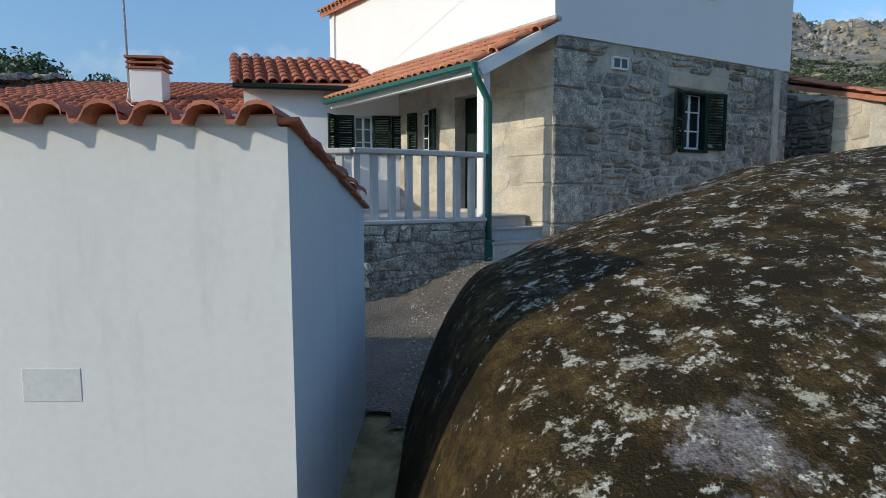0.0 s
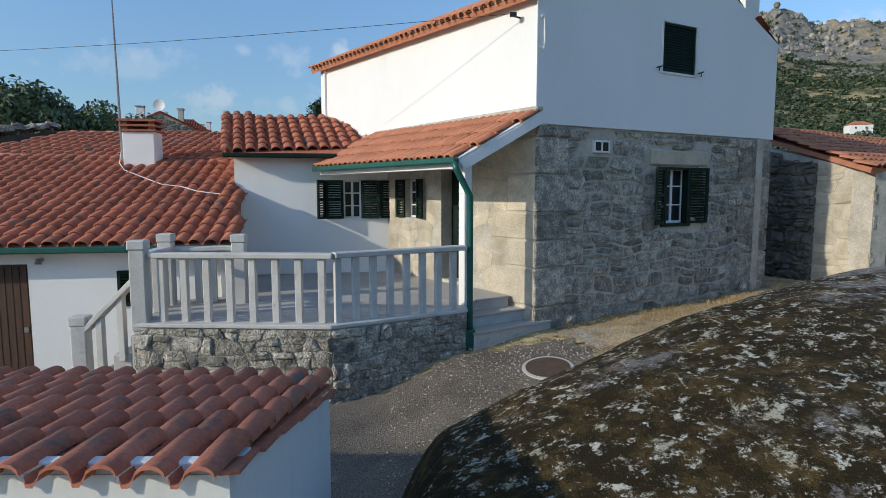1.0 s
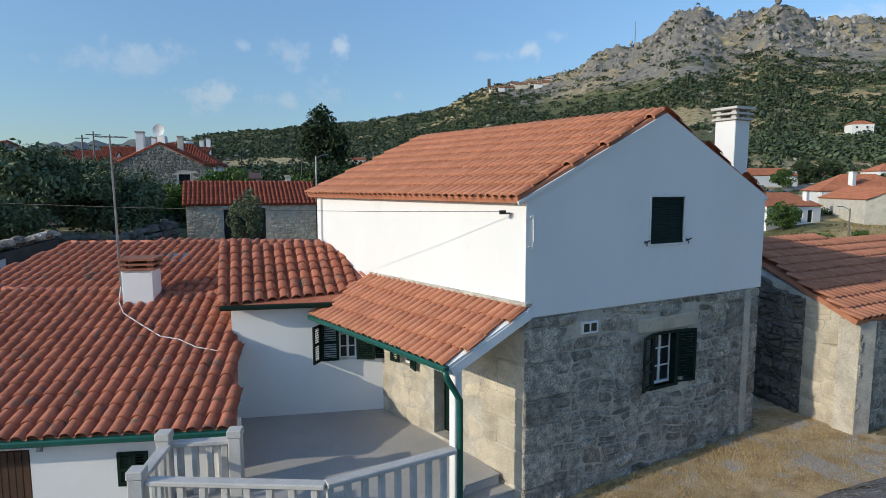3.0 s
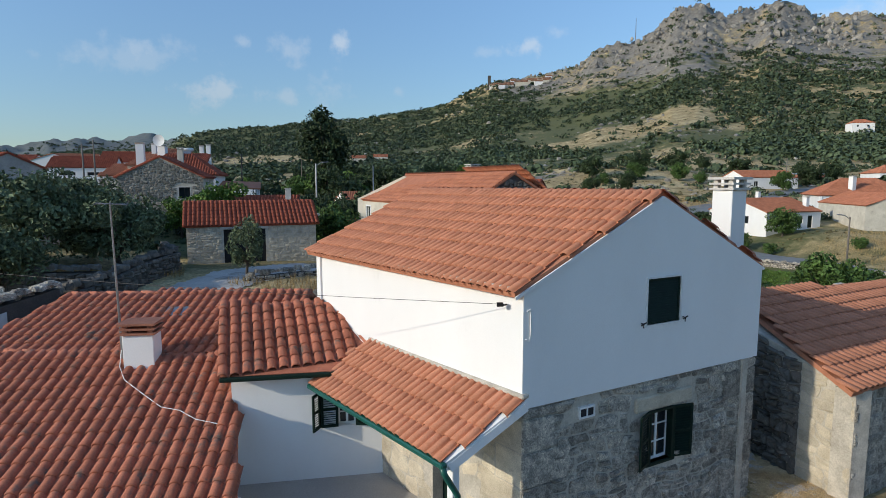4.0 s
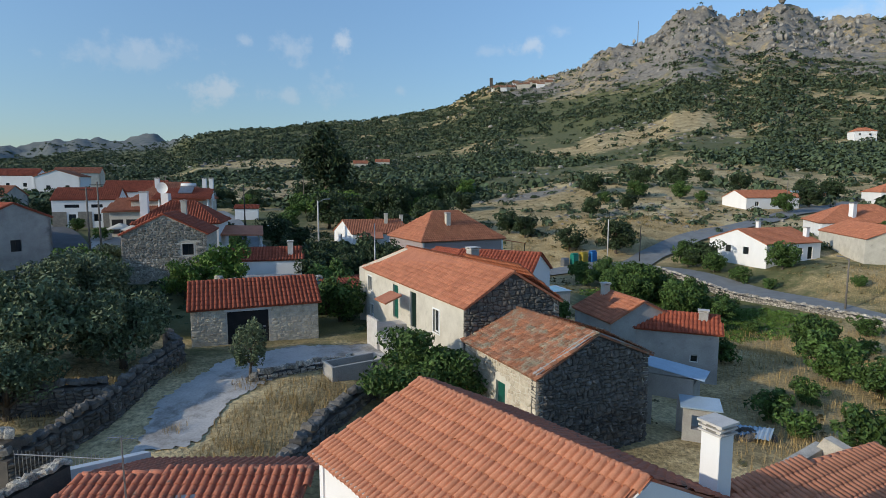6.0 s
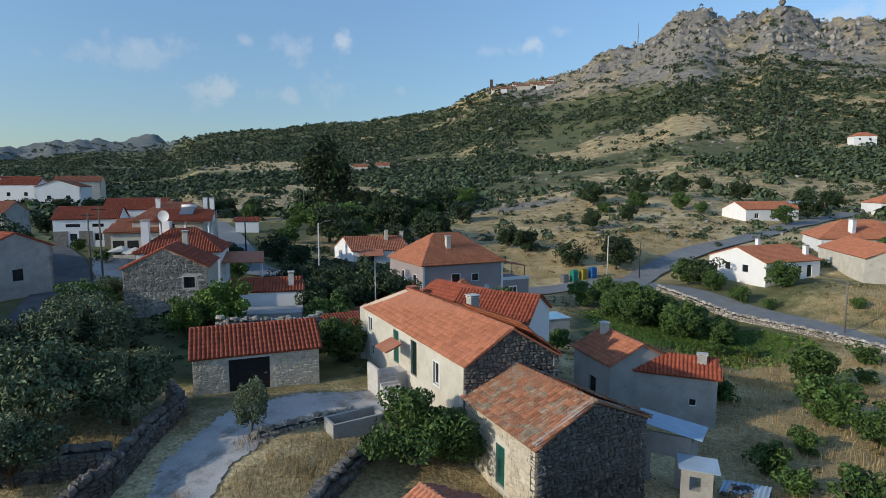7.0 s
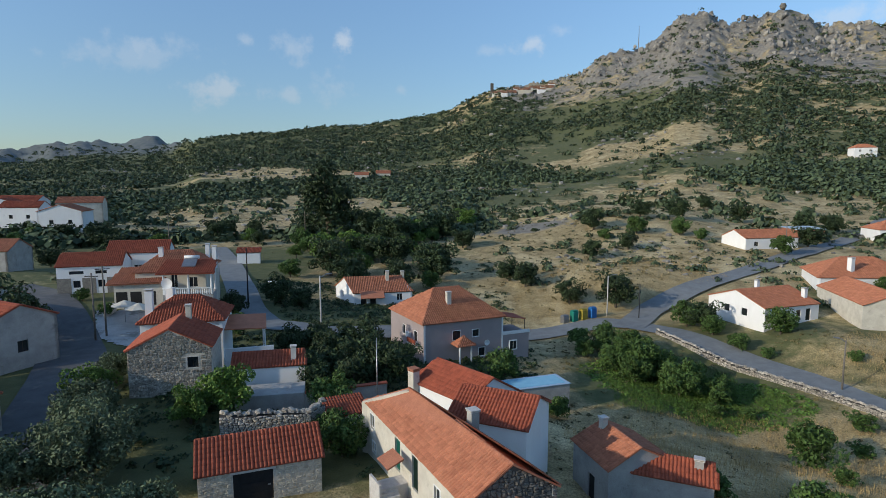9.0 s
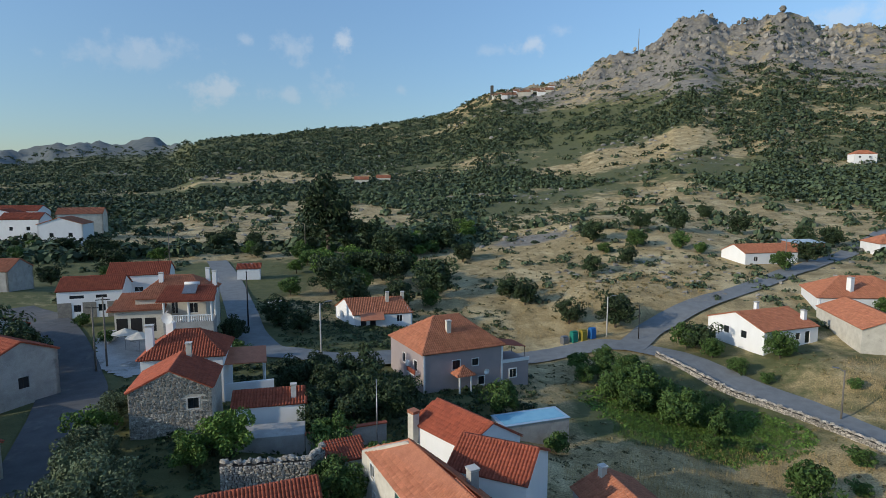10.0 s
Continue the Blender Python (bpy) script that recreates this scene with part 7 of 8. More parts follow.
for k, (x, y) in enumerate(((-70, 500), (-52, 508))):
    z = ground_z(x, y)
    cs = [(x, y), (x + 12, y + 1), (x + 11, y + 10), (x - 1, y + 9)]
    house("distant_farmhouse", "small farmhouse far out on the slope", cs, z - 0.5, z + 5, z + 7.5, "side", CREAM, TILE_FAR, tile_size=(0.7, 1.0))
house("roadside_hut", "small hut with a red tiled roof beside the road", [(-46.2, 135.6), (-41.2, 136.8), (-42.2, 140.6), (-47.2, 139.4)], 3.0, (5.7, 6.5), 9.0, "mono", WHITE, TILE_RED, tile_size=(0.3, 0.45))
stop = thing("bus_shelter", (-29.7, 107.6, 1.5), "small glazed bus shelter with a white roof", "shelter")
for dx, dy in ((-0.9, -0.6), (0.9, -0.6), (0.9, 0.6), (-0.9, 0.6)):
    part("post", Mesh().box(-29.7 + dx - 0.04, 107.6 + dy - 0.04, 1.5 - 0.4, -29.7 + dx + 0.04, 107.6 + dy + 0.04, 1.5 + 2.3), METAL, stop)
part("roof", Mesh().box(-29.7 - 1.15, 107.6 - 0.85, 1.5 + 2.3, -29.7 + 1.15, 107.6 + 0.85, 1.5 + 2.42), PAINT, stop, bevel=0.03)
part("back_panel", Mesh().box(-29.7 - 0.86, 107.6 + 0.58, 1.5 + 0.2, -29.7 + 0.86, 107.6 + 0.61, 1.5 + 2.1), ROOF_SHEET, stop)
rng = random.Random(77)
for i in range(16):
    az = radians(5.3 + i * 0.36 + rng.uniform(-0.1, 0.1))
    r = 1040 - rng.uniform(0, 40)
    x, y = r * math.sin(az), r * math.cos(az)
    z = ground_z(x, y)
    w = rng.uniform(9, 15)
    house("hilltop_house", "small pale house of the hilltop village", [(x, y), (x + w, y), (x + w, y + 8), (x, y + 8)], z - 4, z + rng.uniform(5, 8), z + 10.5, "side", CREAM if i % 3 else WHITE, TILE_OLD, tile_size=(1.5, 2.0), ridge_tiles=False)
tw = ground_z(1040 * math.sin(radians(5.3)), 1040 * math.cos(radians(5.3)))
tagged(part("clock_tower", Mesh().box(94, 1030, tw - 3, 99, 1035, tw + 22), GRANITE_DARK), "dark square stone tower of the hilltop village", "tower")
tagged(part("radio_mast", Mesh().tube([(342, 1010, 236), (342, 1010, 282)], [0.9, 0.4], 6), METAL), "thin radio mast on the mountain ridge", "mast")


# ---- dry-stone walls ----
def dry_wall(points, height, name, label, shapes, thick=0.55, seed=1, limit=120, row=(0.16, 0.34)):
    root = thing(name, (points[0][0], points[0][1], ground_z(*points[0])), label, "wall")
    k = 0
    for a, b in zip(points, points[1:]):
        za, zb = ground_z(*a), ground_z(*b)
        f = Face(a, b)
        n = Face(b, a)
        m = Mesh()
        dv = f.n * thick
        pl = [Vector((*a, 0)), Vector((*b, 0)), Vector((*b, 0)) - dv, Vector((*a, 0)) - dv]
        m.prism([p.xy for p in pl], [za - 1, zb - 1, zb - 1, za - 1], [za + height - 0.12, zb + height - 0.12, zb + height - 0.12, za + height - 0.12])
        core = part("core", m, MORTAR_DARK, root)
        lay_stones(f, lambda u: za + (zb - za) * u / f.len - 0.1, lambda u: za + (zb - za) * u / f.len + height - 0.1, shapes, core, row, (0.2, 0.55), (0.05, 0.13), seed + k, limit=limit)
        rng = random.Random(seed + k)
        u = 0.1
        base = core.matrix_basis.translation
        while u < f.len - 0.1:
            w = rng.uniform(0.25, 0.5)
            ob = new("stone", rng.choice(shapes))
            ob.parent = core
            ob.matrix_basis = Matrix.Translation(f.at(u + w / 2, za + (zb - za) * u / f.len + height + rng.uniform(-0.12, 0.08), -thick * 0.5)) @ pose(0, 0, 0, -90, rng.uniform(-20, 20), rng.uniform(0, 90)) @ Matrix.Diagonal((w * 1.1, rng.uniform(0.15, 0.3), thick * 1.05, 1))
            u += w
        k += 1
    return root


dry_wall([(-14.6, 20.4), (-13.6, 25.2), (-13.7, 29.0), (-13.6, 32.4), (-15.2, 34.6)], 1.15, "yard_wall", "dark dry-stone yard wall", DARK_SET, seed=71, limit=60)
dry_wall([(-19.5, 24.6), (-14.4, 26.2)], 1.3, "field_wall", "tumbled dry-stone field wall", DARK_SET, seed=75, limit=60)
dry_wall([(-17.5, 21.6), (-14.8, 20.6)], 1.7, "gate_wall", "square-built granite wall beside a gate", GRANITE_SET, seed=78, limit=60)
ruin = thing("ruined_house", (-12, 16.5, 1.5), "ruined stone house with a rough stone verge", "ruin")
rfc = Face((-9.95, 17.0), (-12.6, 13.2))
part("wall", wall_mesh(Face((-12.75, 13.1), (-10.1, 16.9)), 0.0, 2.6, (), 0.45, [(0, 2.6), (4.63, 2.6), (4.63, 3.75), (0, 2.85)]), MORTAR_DARK, ruin)
rng = random.Random(81)
for i in range(34):
    t = (i % 17 + 0.5) / 17
    p = lerp((-12.75, 13.2, 2.92), (-10.15, 16.95, 3.86), t) + Vector((-0.22 * (i // 17), 0.1 * (i // 17), 0.02 - 0.06 * (i // 17)))
    ob = new("stone", rng.choice(GRANITE_SET))
    ob.parent = ruin
    ob.matrix_basis = Matrix.Translation(-ruin.matrix_basis.translation) @ Matrix.Translation(p) @ pose(0, 0, 0, -90 + rng.uniform(-20, 20), rng.uniform(-25, 25), rng.uniform(0, 180)) @ Matrix.Diagonal((rng.uniform(0.25, 0.42), rng.uniform(0.1, 0.2), rng.uniform(0.22, 0.36), 1))
dry_wall([(-9.0, 29.2), (-6.5, 31.0), (-3.2, 33.0)], 0.35, "yard_edging", "low rough stone edging along the yard", GRANITE_SET, 0.4, seed=84, limit=30)
dry_wall([(-5.0, 20.5), (-4.2, 24.5), (-2.6, 28.5), (1.2, 30.2)], 0.8, "garden_stones", "low tumbled garden wall of field stones", DARK_SET, 0.6, seed=87, limit=40)
dry_wall([(36.6, 94.6), (39.8, 88.6), (43.0, 82.2), (46.0, 75.8), (48.6, 69.4), (50.6, 63.6), (53.6, 57.0)], 0.75, "road_wall", "long granite wall beside the road", GRANITE_SET, 0.5, seed=91, limit=60, row=(0.2, 0.4))
dry_wall([(-16.2, 43.8), (-9.6, 45.6), (-9.0, 48.0)], 2.6, "ruin_enclosure", "roofless rubble ruin behind the garage", GRANITE_SET, 0.6, seed=95, limit=50)

trough = thing("stone_trough", (-3.5, 30.6, 1.7), "rectangular granite water trough", "trough")
tf_ = Face((-4.9, 29.6), (-2.3, 31.2))
for q in ((0, 0, 3.0, 0.15), (0, 1.2, 3.0, 1.35)):
    m = Mesh()
    tf_.box(m, q[0], 1.5, q[2], 2.45, -q[3], -q[1])
    part("side", m, GREY_WALL, trough, bevel=0.02)
for u in (0.0, 2.85):
    m = Mesh()
    tf_.box(m, u, 1.5, u + 0.15, 2.45, -1.2, -0.15)
    part("end", m, GREY_WALL, trough, bevel=0.02)
m = Mesh()
tf_.box(m, 0.15, 1.5, 2.85, 1.8, -1.2, -0.15)
part("bottom", m, MORTAR_DARK, trough)
gate = thing("iron_gate", (-12.5, 20.4, 1.4), "low grey iron bar gate", "gate")
for z in (1.5, 2.35):
    part("rail", Mesh().tube([(-14.4, 20.5, z), (-10.9, 20.1, z)], 0.025, 6), METAL, gate)
for i in range(24):
    x = -14.4 + 3.5 * i / 23
    part("bar", Mesh().tube([(x, 20.5 - 0.4 * i / 23, 1.4), (x, 20.5 - 0.4 * i / 23, 2.5)], 0.012, 5), METAL, gate)


# ---- poles, lamps, bins, pool ----
def pole(x, y, h, label, name="utility_pole", lamp=0.0, material=None, yaw=0.0, r=0.13, cross=False):
    z = ground_z(x, y)
    ob = thing(name, (x, y, z), label, "pole")
    part("shaft", Mesh().tube([(x, y, z - 0.5), (x, y, z + h)], [r, r * 0.65], 8), material or BARE_POLE, ob, smooth=True)
    d = Vector((math.cos(radians(yaw)), math.sin(radians(yaw)), 0))
    if lamp:
        t = Vector((x, y, z + h))
        part("arm", Mesh().tube([t - Vector((0, 0, 0.3)), t + d * lamp * 0.6 + Vector((0, 0, 0.15)), t + d * lamp + Vector((0, 0, 0.2))], 0.045, 6), METAL, ob)
        part("lantern", Mesh().beam(t + d * lamp * 0.75 + Vector((0, 0, 0.2)), t + d * (lamp + 0.5) + Vector((0, 0, 0.25)), 0.26, 0.13), METAL, ob, bevel=0.03)
    if cross:
        part("crossarm", Mesh().beam((x - d.x * 0.8, y - d.y * 0.8, z + h - 0.4), (x + d.x * 0.8, y + d.y * 0.8, z + h - 0.4), 0.1, 0.1), IRON, ob)
    return ob


pole(-41.2, 70.6, 8.5, "dark timber utility pole beside the street", cross=True)
pole(-41.0, 72.6, 9.0, "dark timber utility pole with a crossarm", cross=True, yaw=20)
pole(-15.8, 80.6, 7.8, "grey street lamp on a concrete pole", "street_lamp", 1.2, CONCRETE, 20)
pole(-30.9, 96.0, 9.5, "dark utility pole by the road", material=IRON)
pole(31.6, 105.2, 7.5, "grey street lamp beside the bend", "street_lamp", 1.0, CONCRETE, 0)
pole(37.0, 103.8, 6.5, "slim dark roadside pole", material=IRON, r=0.09)
pole(51.9, 71.9, 6.6, "leaning timber pole with a lamp in dry grass", "street_lamp", 0.9, BARE_POLE, 160)
pole(-5.1, 52.7, 7.6, "tall thin grey steel pole", material=METAL, r=0.07)
pole(-36.6, 99.0, 7.0, "slim grey street lamp pole", "street_lamp", 0.9, METAL, 200, 0.08)
pole(-73, 160, 10, "timber utility pole in a field")
pole(-38, 170, 10, "timber utility pole in a field")
pole(85, 140, 8, "timber utility pole by the upper road")
pole(-95, 120, 10, "timber utility pole between houses", cross=True)
for k, (x, y, m_, lab) in enumerate(((23.4, 103.2, METAL, "grey wheeled rubbish container"), (25.2, 103.7, BIN_GREEN, "green bottle bank"), (27.0, 104.2, BIN_YELLOW, "yellow recycling bank"), (28.8, 104.8, BIN_BLUE, "blue paper bank"))):
    z = ground_z(x, y)
    b = thing("recycling_bin", (x, y, z), lab + " at the roadside", "bin", "recycling bins")
    hgt = 1.2 if k == 0 else 1.75
    part("body", Mesh().box(-0.6, -0.55, z - 0.1, 0.6, 0.55, z + hgt, pose(x, y, 0, 0, 0, 25)), m_, b, bevel=0.08)
    part("lid", Mesh().box(-0.64, -0.4, z + hgt, 0.64, 0.4, z + hgt + 0.22, pose(x, y, 0, 0, 0, 25)), m_, b, bevel=0.1)
pool = thing("raised_pool", (10.8, 63.5, -1.5), "raised rectangular garden pool with a pale blue rim", "pool")
part("tank", Mesh().box(-4.0, -1.6, -3.2, 4.0, 1.6, 0.0, pose(10.8, 63.5, 0, 0, 0, 18)), GREY_WALL, pool)
part("rim", Mesh().box(-4.1, -1.7, 0.0, 4.1, 1.7, 0.06, pose(10.8, 63.5, 0, 0, 0, 18)), ROOF_SHEET, pool)
part("liner", Mesh().box(-3.7, -1.3, 0.06, 3.7, 1.3, 0.08, pose(10.8, 63.5, 0, 0, 0, 18)), WATER, pool)


# ---- trees ----
def crown_mesh(name, material, rx, rz, leaves, leaf, seed, clumps=34):
    """Leaf clusters gathered in uneven clumps round an open crown, centred at the origin."""
    rng = np.random.default_rng(seed)
    c = rng.normal(size=(clumps, 3))
    c /= np.linalg.norm(c, axis=1)[:, None]
    c *= rng.uniform(0.35, 0.95, (clumps, 1))
    c[:, 2] = np.where(c[:, 2] < -0.6, c[:, 2] * 0.7, c[:, 2])
    c[:, :2] *= rng.uniform(0.8, 1.2, (clumps, 1))
    rad = rng.uniform(0.22, 0.42, clumps)
    which = rng.integers(0, clumps, leaves)
    o = rng.normal(size=(leaves, 3))
    o /= np.linalg.norm(o, axis=1)[:, None]
    p = c[which] + o * (rad[which] * rng.uniform(0.45, 1.0, leaves) ** 0.5)[:, None]
    p *= np.array([rx, rx, rz])
    nrm = o + rng.normal(size=(leaves, 3)) * 0.7
    nrm /= np.linalg.norm(nrm, axis=1)[:, None]
    t = np.cross(nrm, rng.normal(size=(leaves, 3)))
    t /= np.linalg.norm(t, axis=1)[:, None]
    b = np.cross(nrm, t)
    s = leaf * rng.uniform(0.6, 1.3, leaves)[:, None]
    v = np.stack([p - t * s * 0.9, p - b * s * 0.45 + nrm * s * 0.12, p + t * s, p + b * s * 0.45 + nrm * s * 0.12], 1).reshape(-1, 3)
    f = np.arange(leaves * 4).reshape(-1, 4)
    me = bpy.data.meshes.new(name)
    me.from_pydata(v.tolist(), [], f.tolist())
    me.materials.append(material)
    return me, c * np.array([rx, rx, rz])


def make_tree(name, label, height, rx, rz, material, leaves, leaf, seed, trunk=0.16, lean=0.0):
    """One tree at the origin: tapered trunk with limbs into the clumps, and a leafy crown."""
    root = thing(name, (0, 0, 0), label, "tree")
    rng = random.Random(seed)
    cz = height - rz
    me, centres = crown_mesh("crown", material, rx, rz, leaves, leaf, seed)
    cr = part("crown", me, material, root)
    cr.location = (lean, 0, cz)
    tm = Mesh()
    fork = max(0.5, cz - rz * 0.75)
    tm.tube([(0, 0, -0.4), (lean * 0.2 + 0.04, 0.03, fork * 0.5), (lean * 0.5, 0, fork), (lean * 0.9, 0.05, cz + rz * 0.25)], [trunk * 1.25, trunk, trunk * 0.8, trunk * 0.25], 8)
    for i in rng.sample(range(len(centres)), 9):
        c = centres[i]
        tip = Vector((c[0] + lean, c[1], c[2] + cz))
        st = Vector((lean * 0.5, 0, fork * rng.uniform(0.75, 1.1)))
        md = st.lerp(tip, 0.5) + Vector((0, 0, 0.08 * height * rng.uniform(-0.3, 1)))
        tm.tube([st, md, tip], [trunk * 0.5, trunk * 0.3, trunk * 0.1], 6)
    part("trunk", tm, BARK, root, smooth=True)
    return root


KINDS = {
    "olive": [make_tree("olive_tree", "grey-green olive tree with a broad ragged crown", 4.4, 2.7, 2.0, OLIVE, 9000, 0.132, 101 + i, 0.2) for i in range(2)],
    "young": [make_tree("young_olive_tree", "slender young olive tree in the yard", 3.4, 0.95, 1.35, OLIVE, 3200, 0.08, 111, 0.07)],
    "fig": [make_tree("fig_tree", "dense dark green fig tree", 3.9, 2.7, 1.75, LEAF, 7000, 0.15, 121, 0.16)],
    "green": [make_tree("fruit_tree", "leafy green fruit tree", 4.2, 2.3, 2.0, LEAF, 3200, 0.21, 131 + i, 0.13) for i in range(2)],
    "bright": [make_tree("lime_tree", "bright yellow-green leafy tree", 4.8, 2.6, 2.0, LEAF_BRIGHT, 3600, 0.2, 141, 0.15)],
    "dark": [make_tree("oak_tree", "dark green holm oak", 5.6, 3.2, 2.6, LEAF_DARK, 3400, 0.27, 151 + i, 0.22) for i in range(2)],
    "tall": [make_tree("eucalyptus_tree", "tall dark eucalyptus with a ragged crown", 24.0, 8.0, 10.0, LEAF_DARK, 4200, 0.75, 161, 0.6)],
    "bush": [make_tree("shrub", "rounded green garden shrub", 2.0, 1.3, 1.0, LEAF, 1100, 0.16, 171, 0.07)],
}
FIRST = {}


def plant(kind, x, y, scale=1.0, turn=0.0, k=0, sink=0.1):
    src = KINDS[kind][k % len(KINDS[kind])]
    m = Matrix.Translation((x, y, ground_z(x, y) - sink)) @ pose(0, 0, 0, 0, 0, turn)
    if src.name not in FIRST:
        FIRST[src.name] = src
        src.matrix_basis = m
        src.scale = (scale, scale, scale)
        return src
    ob = copy_thing(src, m)
    ob.scale = (scale, scale, scale)
    return ob


rng = random.Random(5)
for kind, spots in (
    ("olive", ((-30.2, 55.0, 0.75), (-27.2, 46.3, 0.95), (-26.0, 43.0, 1.0), (-15.9, 30.4, 1.0), (-19.2, 28.4, 1.15), (-22.0, 37.0, 1.15), (-23.6, 40.5, 1.1), (-23.5, 28.0, 1.1), (-18.0, 25.0, 0.8), (-24.5, 37.0, 1.0), (-26.0, 34.5, 1.0), (-28.5, 47.0, 0.8))),
    ("young", ((-9.0, 29.6, 1.0),)),
    ("fig", ((-0.6, 28.2, 0.95), (1.2, 29.0, 0.7))),
    ("bright", ((-17.6, 49.2, 1.0), (-20.0, 47.5, 0.7), (-29.9, 50.5, 0.8))),
    # oaks beyond x = -46 are added, mostly out of view, to shade the street
    ("dark", ((-12.6, 67.0, 0.8), (-10.0, 62.0, 0.75), (-14.5, 72.0, 0.7), (-17.0, 69.0, 0.7), (-3.5, 66.0, 0.7), (-12.0, 57.5, 0.7), (-8.0, 58.0, 0.75), (-47.0, 66.0, 1.2), (-50.0, 60.0, 1.3), (-53.0, 70.0, 1.3), (-30.5, 88.0, 0.7), (-27.0, 100.0, 0.9), (-22.0, 96.0, 0.7), (-9.3, 73.0, 0.9), (-5.0, 60.0, 0.95), (-7.6, 65.5, 0.8), (19, 121, 0.9), (26.2, 112, 0.9), (34.5, 109.5, 1.25), (16, 125, 0.9), (38.6, 142, 0.9), (50, 150, 0.9), (45.7, 97.5, 0.9))),
    ("green", ((26.5, 80.0, 1.0), (29.5, 81.0, 1.1), (31.0, 76.5, 1.0), (33.0, 73.5, 1.0), (26.0, 73.5, 0.9), (30.0, 87.5, 0.8), (27.0, 90.5, 0.8), (22.5, 88.5, 0.8), (36.5, 72.0, 0.7), (25.1, 86.5, 0.8), (28.5, 85.5, 0.9), (28.2, 76.0, 1.3), (30.8, 71.0, 1.1), (34.7, 69.5, 0.8), (24.6, 77.5, 0.9), (22.0, 83.0, 0.7), (45.7, 93.8, 0.8), (47.0, 88.0, 0.7), (54.6, 90.0, 1.05), (36.2, 53.4, 1.1),
               (26.4, 37.9, 0.8), (27.2, 34.4, 0.62), (22.4, 34.0, 0.4), (7.9, 67.6, 1.0), (-9.2, 52.4, 0.9), (-4.6, 49.5, 0.8), (-6.8, 43.2, 0.8), (-8.3, 46.2, 0.7), (43.6, 99.0, 1.1), (13.2, 60.5, 0.6), (-26.0, 77.0, 0.7), (85, 141, 1.2), (83.5, 106, 0.8), (88, 101, 0.9))),
    ("tall", ((-31.7, 172, 1.0),)),
    ("bush", ((20.5, 26.5, 1.2), (26.0, 27.5, 1.3), (19.0, 31.5, 1.0), (30.5, 36.5, 1.3), (21.5, 42.5, 1.0), (34.5, 47.0, 0.9), (18.5, 28.5, 0.8), (33.0, 66.5, 0.9), (37.0, 66.0, 0.8), (31.5, 79.0, 1.0), (49.5, 84.5, 0.9), (46.0, 60.5, 1.2), (50.0, 59.0, 1.0), (42.0, 55.0, 0.9), (-45, 80, 1.0), (-52, 86, 1.0), (-11.4, 62.0, 1.1), (-14.0, 74.5, 1.2), (58, 78.0, 0.9), (62, 76, 1.0))),
):
    for k, (x, y, sc) in enumerate(spots):
        plant(kind, x, y, sc, rng.uniform(0, 360), k)
for i in range(84):
    az, r = radians(rng.uniform(-15, 3) if i % 3 else rng.uniform(-36, -12)), rng.uniform(113, 215)
    x, y = r * math.sin(az), r * math.cos(az)
    if (-75 < x < -36 and y < 165) or (x > 2 and y < 128):
        continue
    plant(("dark", "green", "dark", "bright")[i % 4], x, y, rng.uniform(0.75, 1.6), rng.uniform(0, 360), i)
for i in range(12):
    az, r = radians(rng.uniform(14, 37)), rng.uniform(165, 260)
    plant(("dark", "green", "dark")[i % 3], r * math.sin(az), r * math.cos(az), rng.uniform(0.7, 1.3), rng.uniform(0, 360), i)


